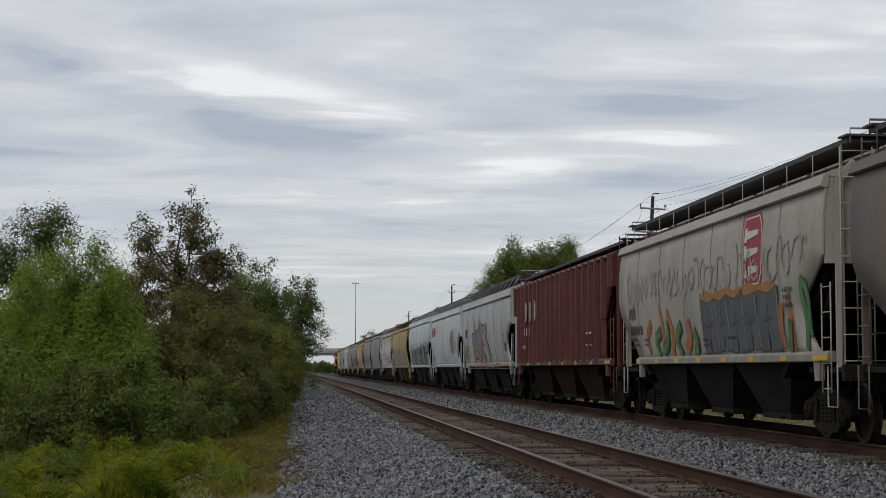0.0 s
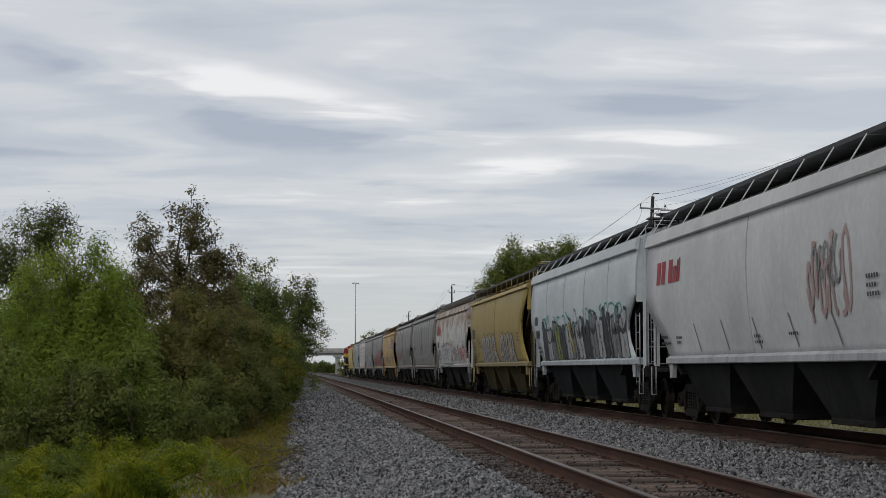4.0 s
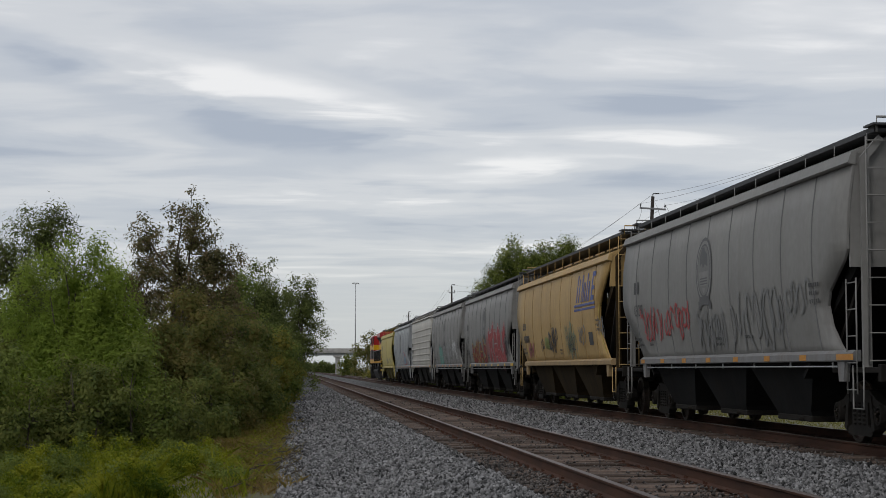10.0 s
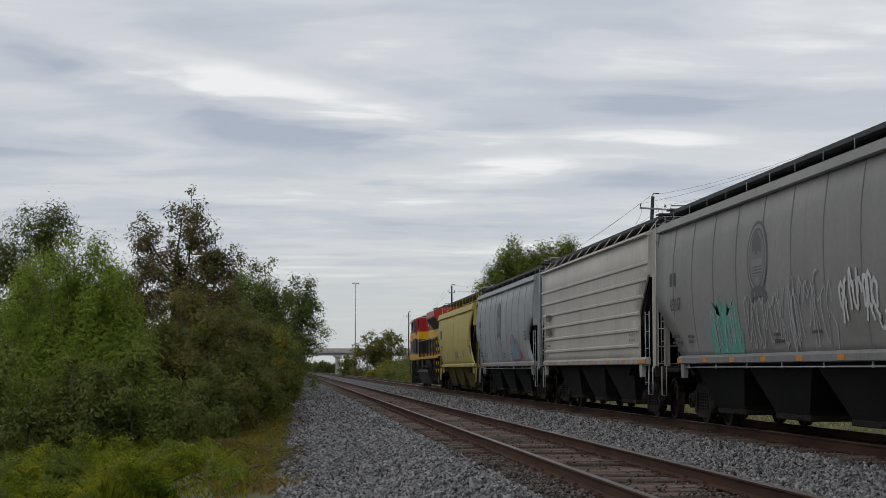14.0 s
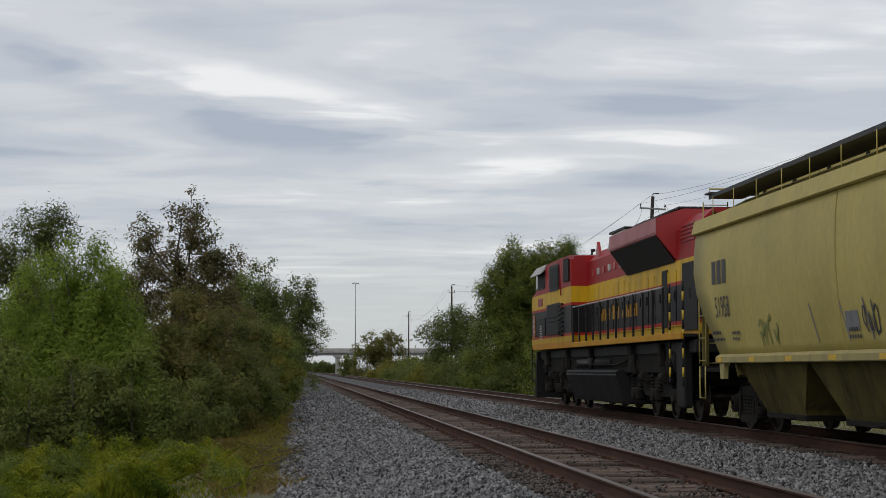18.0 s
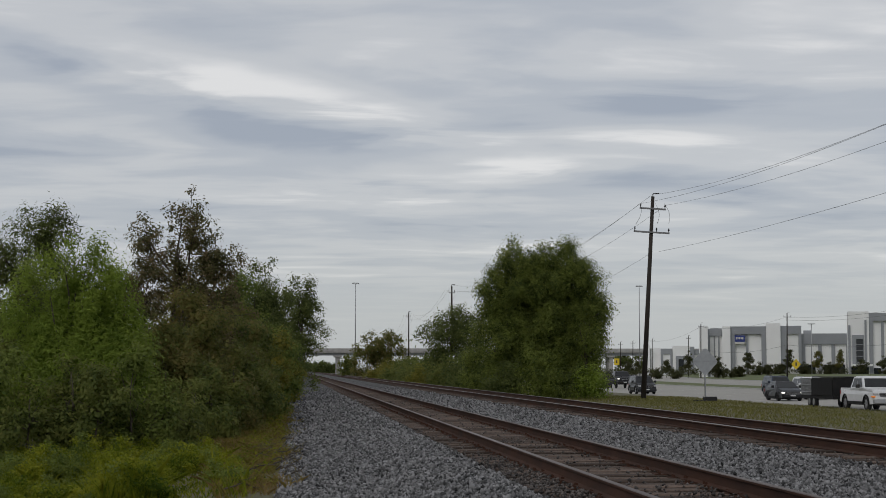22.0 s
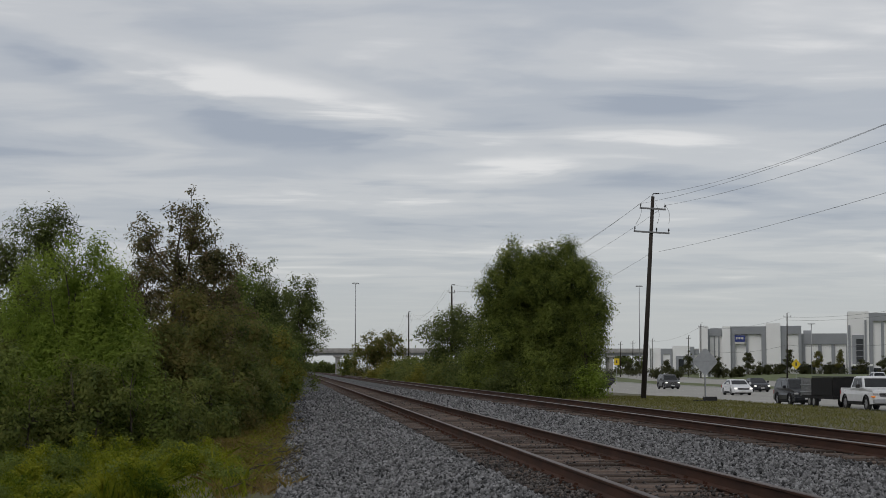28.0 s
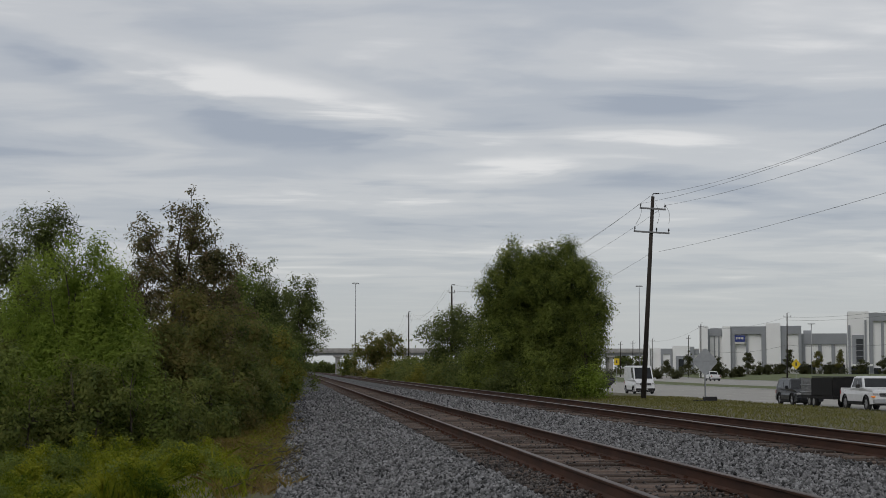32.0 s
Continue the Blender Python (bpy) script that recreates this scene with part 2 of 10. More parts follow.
M["rail_top_b"] = mat("polished_rail_head", (0.24, 0.205, 0.18), (0.14, 0.11, 0.09), 1.5, 0.42, 0.7, fine=0.1, stretch=(1, 0.1, 1))
M["tie"] = mat("weathered_tie", (0.040, 0.030, 0.024), (0.15, 0.112, 0.092), 2.6, 0.95, bump=0.03, bscale=26, fine=0.6, rnd=0.45, stretch=(0.35, 9, 3), spec=0.15)
M["asphalt"] = mat("pale_concrete_road", (0.31, 0.295, 0.265), (0.37, 0.355, 0.32), 0.35, 0.9, bump=0.003, bscale=30, fine=0.08)
M["bark"] = mat("bark", (0.06, 0.048, 0.036), (0.11, 0.09, 0.07), 5, 0.95, bump=0.02, bscale=18, fine=0.4, stretch=(1, 1, 0.25))
M["pole_wood"] = mat("dark_creosoted_wood", (0.018, 0.014, 0.011), (0.04, 0.031, 0.024), 3, 0.85, bump=0.006, bscale=20, fine=0.3, stretch=(1, 1, 0.1))
M["steel_dark"] = mat("dark_steel", (0.018, 0.017, 0.017), (0.036, 0.032, 0.029), 3, 0.7, 0.1, bump=0.003, bscale=30, fine=0.3, spec=0.25)
M["grime"] = mat("grimy_underframe", (0.011, 0.010, 0.009), (0.024, 0.021, 0.018), 2.5, 0.85, 0.0, bump=0.004, bscale=25, fine=0.35, spec=0.12)
M["wheel"] = mat("brown_wheel_steel", (0.05, 0.04, 0.034), (0.09, 0.07, 0.058), 6, 0.42, 0.75, fine=0.3)
M["galv"] = mat("galvanised_steel", (0.40, 0.41, 0.42), (0.30, 0.30, 0.30), 6, 0.5, 0.6, fine=0.15)
M["grating"] = mat("dark_grating", (0.045, 0.045, 0.048), (0.075, 0.075, 0.08), 5, 0.7, 0.4, fine=0.3)
M["concrete"] = mat("weathered_concrete", (0.42, 0.41, 0.39), (0.33, 0.32, 0.31), 0.6, 0.9, bump=0.004, bscale=12, fine=0.1, streak=((0.2, 0.19, 0.18), 0.5))
M["white_wall"] = mat("white_tilt_wall", (0.84, 0.835, 0.825), (0.80, 0.795, 0.785), 0.2, 0.8, fine=0.03)
M["grey_wall"] = mat("grey_tilt_wall", (0.30, 0.31, 0.325), (0.26, 0.27, 0.285), 0.2, 0.8, fine=0.03)
M["glass"] = glass_mat("dark_glass", (0.02, 0.024, 0.028))
M["rubber"] = mat("black_rubber", (0.016, 0.016, 0.016), (0.03, 0.029, 0.028), 8, 0.85, fine=0.2)
M["wire"] = mat("dark_wire", (0.07, 0.07, 0.072), (0.10, 0.10, 0.10), 3, 0.6, 0.5, fine=0.1)
M["willow_young"] = leaf_mat("young_willow_leaves", (0.12, 0.19, 0.03), (0.27, 0.38, 0.07))
M["willow"] = leaf_mat("willow_leaves", (0.05, 0.08, 0.02), (0.23, 0.295, 0.07))
M["willow_dark"] = leaf_mat("dark_willow_leaves", (0.06, 0.09, 0.032), (0.165, 0.21, 0.068))
M["oak"] = leaf_mat("dull_tree_leaves", (0.075, 0.085, 0.04), (0.18, 0.19, 0.08), (0.25, 0.155, 0.11), 0.65)
M["olive_bush"] = leaf_mat("dull_olive_leaves", (0.045, 0.055, 0.028), (0.115, 0.13, 0.062))
M["shrub"] = leaf_mat("shrub_leaves", (0.070, 0.104, 0.031), (0.209, 0.261, 0.070), (0.209, 0.157, 0.061), 0.3)
M["shrub_light"] = leaf_mat("lighter_shrub_leaves", (0.081, 0.128, 0.034), (0.230, 0.297, 0.076))
M["shrub_red"] = leaf_mat("turning_shrub_leaves", (0.081, 0.104, 0.032), (0.198, 0.225, 0.063), (0.252, 0.144, 0.072), 0.5)
M["shrub_yellow"] = leaf_mat("yellowing_shrub_leaves", (0.10, 0.12, 0.024), (0.25, 0.26, 0.05), (0.30, 0.23, 0.05), 0.5)
M["weed"] = leaf_mat("bright_weeds", (0.045, 0.086, 0.008), (0.285, 0.350, 0.024), (0.290, 0.235, 0.040), 0.40)
M["dry_grass"] = leaf_mat("dry_grass", (0.136, 0.132, 0.031), (0.290, 0.255, 0.070), (0.299, 0.194, 0.106), 0.8)
M["verge"] = leaf_mat("mown_grass", (0.11, 0.125, 0.035), (0.23, 0.24, 0.08), (0.28, 0.24, 0.11), 0.5)


# ---- mesh helpers ----
def part(name, bm, material, parent=None, label="", smooth=False):
    me = bpy.data.meshes.new(name)
    bm.to_mesh(me)
    bm.free()
    mats = material if isinstance(material, (list, tuple)) else [material]
    for m in mats:
        me.materials.append(m)
    if smooth:
        for p in me.polygons:
            p.use_smooth = True
    ob = new(name, me)
    if parent:
        ob.parent = parent
    if label:
        ob["label"] = label
    return ob


def share(name, me, parent, m=None, label=""):
    ob = new(name, me)
    ob.parent = parent
    if m is not None:
        ob.matrix_basis = m
    if label:
        ob["label"] = label
    return ob


def thing(name, m, label, category, group="", kind=""):
    e = new(name)
    e.matrix_basis = m
    return tagged(e, label, category, group, kind)


def box(bm, x0, x1, y0, y1, z0, z1, mi=0, bevel=0.0):
    c = ((x0 + x1) / 2, (y0 + y1) / 2, (z0 + z1) / 2)
    r = bmesh.ops.create_cube(bm, size=1, matrix=Matrix.LocRotScale(c, None, (abs(x1 - x0), abs(y1 - y0), abs(z1 - z0))))
    fs = {f for v in r["verts"] for f in v.link_faces}
    for f in fs:
        f.material_index = mi
    if bevel:
        es = list({e for f in fs for e in f.edges})
        q = bmesh.ops.bevel(bm, geom=es, offset=bevel, segments=1, affect="EDGES")
        for f in q["faces"]:
            f.material_index = mi
    return bm


def tube(bm, p0, p1, r0, r1=None, n=8, mi=0, caps=True):
    p0, p1 = Vector(p0), Vector(p1)
    r1 = r0 if r1 is None else r1
    d = (p1 - p0)
    q = d.to_track_quat("Z", "Y").to_matrix()
    rings = []
    for p, r in ((p0, r0), (p1, r1)):
        rings.append([bm.verts.new(p + q @ Vector((r * math.cos(2 * math.pi * i / n), r * math.sin(2 * math.pi * i / n), 0))) for i in range(n)])
    for i in range(n):
        f = bm.faces.new((rings[0][i], rings[0][(i + 1) % n], rings[1][(i + 1) % n], rings[1][i]))
        f.material_index = mi
        f.smooth = True
    if caps:
        bm.faces.new(rings[0][::-1]).material_index = mi
        bm.faces.new(rings[1]).material_index = mi
    return bm


def path_tube(bm, pts, r, n=6, mi=0):
    """One skinned tube along the points."""
    pts = [Vector(p) for p in pts]
    radii = r if isinstance(r, (list, tuple)) else [r] * len(pts)
    loop = (pts[0] - pts[-1]).length < 1e-6
    rings = []
    for i, p in enumerate(pts):
        d = (pts[min(i + 1, len(pts) - 1)] - pts[max(i - 1, 0)]) if not (loop and i in (0, len(pts) - 1)) else pts[1] - pts[-2]
        q = d.to_track_quat("Z", "Y").to_matrix()
        r = radii[i]
        rings.append([bm.verts.new(p + q @ Vector((r * math.cos(2 * math.pi * k / n), r * math.sin(2 * math.pi * k / n), 0))) for k in range(n)])
    for a, b in zip(rings, rings[1:]):
        off = min(range(n), key=lambda o: sum((a[k].co - b[(k + o) % n].co).length for k in range(n)))
        for k in range(n):
            f = bm.faces.new((a[k], a[(k + 1) % n], b[(k + 1 + off) % n], b[(k + off) % n]))
            f.material_index = mi
            f.smooth = True
    if not loop:
        bm.faces.new(rings[0][::-1]).material_index = mi
        bm.faces.new(rings[-1]).material_index = mi
    return bm


def prism(bm, pts, axis, a, b, mi=0):
    """Extrude a closed outline of (u, v) from a to b along the axis: x -> (y, z), y -> (x, z), z -> (x, y)."""
    def at(u, v, w):
        return {"x": (w, u, v), "y": (u, w, v), "z": (u, v, w)}[axis]
    A = [bm.verts.new(at(u, v, a)) for u, v in pts]
    B = [bm.verts.new(at(u, v, b)) for u, v in pts]
    fs = []
    for i in range(len(pts)):
        j = (i + 1) % len(pts)
        fs.append(bm.faces.new((A[i], A[j], B[j], B[i])))
    fs += [bm.faces.new(A[::-1]), bm.faces.new(B)]
    for f in fs:
        f.material_index = mi
    bmesh.ops.recalc_face_normals(bm, faces=fs)
    return bm


def soup(name, V, F, material, parent=None, label=""):
    """A mesh from numpy arrays: V (n, 3) and faces F (m, k) of k corners each."""
    V, F = np.asarray(V, np.float32), np.asarray(F, np.int32)
    me = bpy.data.meshes.new(name)
    me.vertices.add(len(V)); me.vertices.foreach_set("co", V.ravel())
    k = F.shape[1]
    me.loops.add(F.size); me.loops.foreach_set("vertex_index", F.ravel())
    me.polygons.add(len(F))
    me.polygons.foreach_set("loop_start", np.arange(0, F.size, k, dtype=np.int32))
    me.update(calc_edges=True)
    me.validate()
    for m in (material if isinstance(material, (list, tuple)) else [material]):
        me.materials.append(m)
    ob = new(name, me)
    if parent:
        ob.parent = parent
    if label:
        ob["label"] = label
    return ob


def sweep(bm, rings, mi=0, closed=True, caps=True, smooth=False):
    """Skin a list of rings (lists of points) into a surface."""
    R = [[bm.verts.new(p) for p in ring] for ring in rings]
    n = len(R[0])
    for a, b in zip(R, R[1:]):
        for i in range(n if closed else n - 1):
            f = bm.faces.new((a[i], a[(i + 1) % n], b[(i + 1) % n], b[i]))
            f.material_index = mi
            f.smooth = smooth
    if caps and closed:
        bm.faces.new(R[0][::-1]).material_index = mi
        bm.faces.new(R[-1]).material_index = mi
    bmesh.ops.recalc_face_normals(bm, faces=bm.faces)
    return bm
# ---- ground, ballast, tracks, road ----
# x: across the tracks, y: along them; z = 0 at the head of the siding's rails.
SIDING, MAIN, MAIN_Z = 4.05, 9.2, 0.07
GAUGE = 0.7525  # half the distance between the rail heads' centres


def smooth_step(a, b, v):
    t = min(1, max(0, (v - a) / (b - a)))
    return t * t * (3 - 2 * t)


def ground_z(x, y):
    z = -0.95 + 0.12 * noise.noise((x * 0.08, y * 0.05, 3.0))
    if x < 1.0:
        z += 0.22 * smooth_step(-4.5, 0.5, x)
    if 1.0 <= x:
        z = -0.75
    if x > 11.5:
        z = -0.55 - 0.3 * smooth_step(11.5, 13.5, x) - 0.15 * smooth_step(20, 29, x) - 0.55 * smooth_step(30, 31.6, x) + 0.05 * noise.noise((x * 0.2, y * 0.1, 7.0))
    if x < -60 or x > 160:
        z = -1.55
    return z


def build_ground():
    xs = [-3000, -1500, -600, -250, -120, -60, -40, -30, -22, -16] + [v * 0.5 for v in range(-26, 3)] + [1.5, 3, 6, 9, 11, 11.5, 12, 12.5, 13, 13.5, 14.5, 16, 18, 20, 22, 24, 26, 28, 29.5, 30, 30.5, 31, 31.6, 33, 36, 40, 50, 65, 80, 110, 160, 161, 300, 700, 1500, 3000]
    ys = [-600, -200, -60, -20, 0, 10, 16] + [18 + i for i in range(60)] + [80 + 4 * i for i in range(30)] + [205, 230, 260, 300, 350, 420, 520, 650, 800, 1000, 1400, 2000, 3000, 4500]
    V = [(x, y, ground_z(x, y)) for y in ys for x in xs]
    n = len(xs)
    F = [(j * n + i, j * n + i + 1, (j + 1) * n + i + 1, (j + 1) * n + i) for j in range(len(ys) - 1) for i in range(n - 1)]
    g = soup("ground", V, F, M["soil_grass"])
    tagged(g, "rough grassy ground beside the railway", "ground", kind="structure")


def ballast_z(x):
    """The bed's surface across both tracks."""
    pts = [(-0.45, -0.95), (-0.2, -0.68), (1.0, -0.50), (2.25, -0.25), (2.6, -0.215), (5.5, -0.215), (5.9, -0.225), (6.7, -0.23), (7.4, -0.18), (7.85, -0.147), (10.55, -0.147), (11.0, -0.18), (12.6, -0.75), (12.9, -1.0)]
    for (a, za), (b, zb) in zip(pts, pts[1:]):
        if a <= x <= b:
            return za + (zb - za) * (x - a) / (b - a)
    return -1.0


def build_ballast():
    xs = sorted({-0.45, -0.2, 2.25, 2.6, 5.5, 5.9, 7.4, 7.85, 10.55, 11.0, 12.6, 12.9} | {round(-0.4 + 0.2 * i, 2) for i in range(67)})
    ys = [-500, -100, 0, 10] + [14 + 0.25 * i for i in range(168)] + [56 + 1.0 * i for i in range(64)] + [122, 130, 140, 155, 175, 200, 240, 300, 400, 550, 750, 1000, 1600]
    V = []
    for y in ys:
        for x in xs:
            edge = 0.25 * noise.noise((x, y * 0.35, 1.3)) if x < 0.6 else 0
            V.append((x + edge, y, ballast_z(x) + (0.016 if 2.3 < x < 10.8 else 0.035) * noise.noise((x * 1.1, y * 0.9, 5.0)) + 0.012 * noise.noise((x * 4, y * 4, 2.0))))
    n = len(xs)
    F = [(j * n + i, j * n + i + 1, (j + 1) * n + i + 1, (j + 1) * n + i) for j in range(len(ys) - 1) for i in range(n - 1)]
    b = soup("ballast_bed", V, F, M["ballast"])
    tagged(b, "grey crushed stone ballast bed under both tracks", "ballast", kind="structure")


def build_stones():
    """Loose stones on the bed where the camera sees them singly."""
    rng = np.random.default_rng(4)
    oct_v = np.array([(1, 0, 0), (-1, 0, 0), (0, 1, 0), (0, -1, 0), (0, 0, 1), (0, 0, -1)], float)
    oct_f = np.array([(0, 2, 4), (2, 1, 4), (1, 3, 4), (3, 0, 4), (2, 0, 5), (1, 2, 5), (3, 1, 5), (0, 3, 5)])
    P = []
    for y0, y1, dens in ((17.5, 26, 600), (26, 34, 440), (34, 46, 220), (46, 62, 90), (62, 85, 40), (85, 130, 12)):
        k = int((y1 - y0) * 12.0 * dens)
        x = rng.uniform(-0.6, 11.4, k)
        y = rng.uniform(y0, y1, k)
        keep = (x > -0.2 + rng.uniform(-0.5, 0.7, k)) & (x < 0.37 * y) & (x > 0.002 * y - 0.3)
        in_siding, in_main = np.abs(x - SIDING) < 1.42, np.abs(x - MAIN) < 1.42
        # stones drift over the ties in patches, nearly all over them where the shoulder is high
        near = np.clip((30 - y) / 6, 0, 1) * (x < 3.3) + np.clip((24 - y) / 4, 0, 1)
        drift = np.array([noise.noise((u * 0.9, v * 0.35, 4.4)) + 0.7 * noise.noise((u * 2.2, v * 1.6, 8.1)) for u, v in zip(x, y)])
        on_tie = np.abs(((y - 17.0 + 0.255) % 0.51) - 0.255) < 0.13
        cover = np.clip(-0.12 + 0.6 * drift + 0.35 * near, 0.06, 1)
        keep &= ~(in_siding | in_main) | ~on_tie | (rng.random(k) < cover)
        keep &= (np.abs(np.abs(x - SIDING) - GAUGE) > 0.10) & (np.abs(np.abs(x - MAIN) - GAUGE) > 0.10)
        lift = np.where((in_siding | in_main) & on_tie, 0.06, 0.0) + np.where(in_siding | in_main, rng.uniform(-0.03, -0.008, k), rng.uniform(-0.02, 0.03, k))
        P.append(np.stack([x[keep], y[keep], lift[keep]], 1))
    P = np.concatenate(P)
    z = np.array([ballast_z(v) for v in P[:, 0]]) + P[:, 2]
    s = rng.uniform(0.5, 1.0, len(P)) ** 1.4 * 0.039 * np.where(P[:, 1] > 62, 1.7, np.where(P[:, 1] > 46, 1.35, np.where(P[:, 1] > 34, 1.1, 1.0)))
    s = s * np.where((np.abs(P[:, 0] - SIDING) < 1.42) | (np.abs(P[:, 0] - MAIN) < 1.42), 0.7, 1.0)
    V = oct_v[None] * (s[:, None, None] * rng.uniform(0.55, 1.25, (len(P), 1, 3)))
    V = V + rng.normal(0, 0.25, V.shape) * s[:, None, None]
    a = rng.uniform(0, 6.283, len(P)); t = rng.uniform(-0.7, 0.7, len(P))
    ca, sa, ct, st = np.cos(a), np.sin(a), np.cos(t), np.sin(t)
    Rz = np.zeros((len(P), 3, 3)); Rz[:, 0, 0] = ca; Rz[:, 0, 1] = -sa; Rz[:, 1, 0] = sa; Rz[:, 1, 1] = ca; Rz[:, 2, 2] = 1
    Rx = np.zeros((len(P), 3, 3)); Rx[:, 0, 0] = 1; Rx[:, 1, 1] = ct; Rx[:, 1, 2] = -st; Rx[:, 2, 1] = st; Rx[:, 2, 2] = ct
    V = np.einsum("nij,nkj->nki", Rz @ Rx, V)
    V[:, :, 0] += P[:, 0:1]; V[:, :, 1] += P[:, 1:2]; V[:, :, 2] += (z + 0.012)[:, None]
    inside = (np.abs(P[:, 0] - SIDING) < 1.42) | (np.abs(P[:, 0] - MAIN) < 1.42)
    for sel, title, look_of, label in ((~inside, "ballast_stones", "stones", "loose grey crushed stones lying on the ballast bed"), (inside, "stained_ballast", "stained_stones", "rust-stained crushed stones between the rails and ties")):
        Q = V[sel]
        F = oct_f[None] + 6 * np.arange(len(Q))[:, None, None]
        tagged(soup(title, Q.reshape(-1, 3), F.reshape(-1, 3), M[look_of]), label, "stones", kind="stuff")


RAIL = [(-0.07, -0.172), (0.07, -0.172), (0.07, -0.160), (0.012, -0.140), (0.010, -0.045), (0.036, -0.030), (0.037, -0.008), (0.028, 0.0), (-0.028, 0.0), (-0.037, -0.008), (-0.036, -0.030), (-0.010, -0.045), (-0.012, -0.140), (-0.07, -0.160)]


def build_track(name, x0, z0, top, label, far_end, plates):
    track = thing(name, pose(x0, 0, z0), label, "railway track", "railway tracks")
    for sx in (-1, 1):
        bm = bmesh.new()
        ys = [-450, 0, 12] + [20 + 10 * i for i in range(12)] + [160, 220, 300, 420, 600, 800, far_end]
        rings = [[(u + sx * GAUGE + 0.006 * noise.noise((y * 0.2, sx, x0)), y, v) for u, v in RAIL] for y in ys]
        sweep(bm, rings)
        bm.faces.ensure_lookup_table()
        for f in bm.faces:
            if f.calc_center_median().z > -0.012 and abs(f.normal.z) > 0.5:
                f.material_index = 1
        part("rail", bm, [M["rail_side"], top], track)
    # ties
    bm = bmesh.new()
    box(bm, -1.3, 1.3, -0.115, 0.115, -0.36, -0.172, bevel=0.014)
    for v in bm.verts:
        v.co += Vector((0, 0.012 * noise.noise(v.co * 7), 0.01 * noise.noise(v.co * 5 + Vector((3, 0, 0)))))
    first = part("tie", bm, M["tie"], track)
    bm = bmesh.new()
    box(bm, -0.18, 0.18, -0.095, 0.095, -0.19, -0.168)
    for u in (-0.11, 0.11):
        for v in (-0.05, 0.05):
            box(bm, u - 0.012, u + 0.012, v - 0.012, v + 0.012, -0.17, -0.135)
    plate_me = bpy.data.meshes.new("tie_plate")
    bm.to_mesh(plate_me); bm.free(); plate_me.materials.append(M["rail_side"])
    rng = random.Random(int(x0 * 10))
    count = 230
    for i in range(count):
        y = 17.0 + 0.51 * i + rng.uniform(-0.05, 0.05)
        m = pose(rng.uniform(-0.06, 0.06), y, rng.uniform(-0.018, 0.008), 0, rng.uniform(-0.5, 0.5), rng.uniform(-1.6, 1.6))
        if i == 0:
            first.matrix_basis = m
            t = first
        else:
            t = share("tie", first.data, track, m)
        if i < plates:
            for sx in (-1, 1):
                share("tie_plate", plate_me, t, pose(sx * GAUGE, 0, 0.002))
    # the far ties
    V, F = [], []
    for i in range(700):
        y = 17.0 + 0.51 * (count + i)
        k = len(V)
        V += [(-1.3, y - 0.11, -0.185), (1.3, y - 0.11, -0.185), (1.3, y + 0.11, -0.185), (-1.3, y + 0.11, -0.185), (-1.3, y - 0.11, -0.3), (1.3, y - 0.11, -0.3), (1.3, y + 0.11, -0.3), (-1.3, y + 0.11, -0.3)]
        F += [(k, k + 1, k + 2, k + 3), (k, k + 4, k + 5, k + 1), (k + 1, k + 5, k + 6, k + 2), (k + 2, k + 6, k + 7, k + 3), (k + 3, k + 7, k + 4, k)]
    tagged(soup("far_tie_row", V, F, M["tie"], track), kind="stuff")


def fallen_sticks():
    """Dead branches and stems at the foot of the ballast."""
    rng = random.Random(31)
    for i in range(16):
        y = 27.5 + 1.0 * i + rng.uniform(-0.5, 0.5)
        x = -0.35 + rng.uniform(-0.55, 0.45)
        ln = rng.uniform(0.35, 1.0)
        a = rng.uniform(-0.9, 0.9)
        z = max(ground_z(x, y), ballast_z(x))
        st = thing("fallen_branch", pose(x, y, z + 0.03, 0, 0, math.degrees(a)), "dead brown branch lying at the foot of the ballast", "branch", "fallen branches")
        pts = [Vector((ln * (t - 0.5), 0.12 * ln * math.sin(3 * t + i), 0.05 + 0.10 * math.sin(3.1 * t) * rng.uniform(0.3, 1.2))) for t in (0, 0.2, 0.4, 0.6, 0.8, 1.0)]
        bm = bmesh.new()
        path_tube(bm, pts, [0.016, 0.015, 0.013, 0.011, 0.008, 0.005], 6)
        part("stem", bm, M["bark"], st)
        for j in (2, 3):
            bm = bmesh.new()
            q = pts[j]
            path_tube(bm, [q, q + Vector((0.1, rng.uniform(-0.1, 0.1), 0.08)), q + Vector((0.22, rng.uniform(-0.2, 0.2), 0.12))], [0.007, 0.005, 0.003], 5)
            part("twig", bm, M["bark"], st)


build_ground()
build_ballast()
build_stones()
build_track("siding_track", SIDING, 0.0, M["rail_top"], "rusty siding rails on weathered wooden ties in ballast", 1400, 90)
build_track("main_track", MAIN, MAIN_Z, M["rail_top_b"], "main line rails with polished heads on wooden ties", 1400, 0)
fallen_sticks()
# ---- train ----
SPEED = 14.57        # metres a second, towards the camera
A_FAR = 39.6        # where the first car's far end is at 0 s
PAINT = {}


def paint(name, c1, c2, streak=None, rough=0.6, **kw):
    PAINT[name] = mat(name, tuple(v * 0.86 for v in c1), tuple(v * 1.03 for v in c2), 0.5, rough, 0.0, bump=0.003, bscale=7, fine=0.16, streak=streak, **kw)
    return PAINT[name]


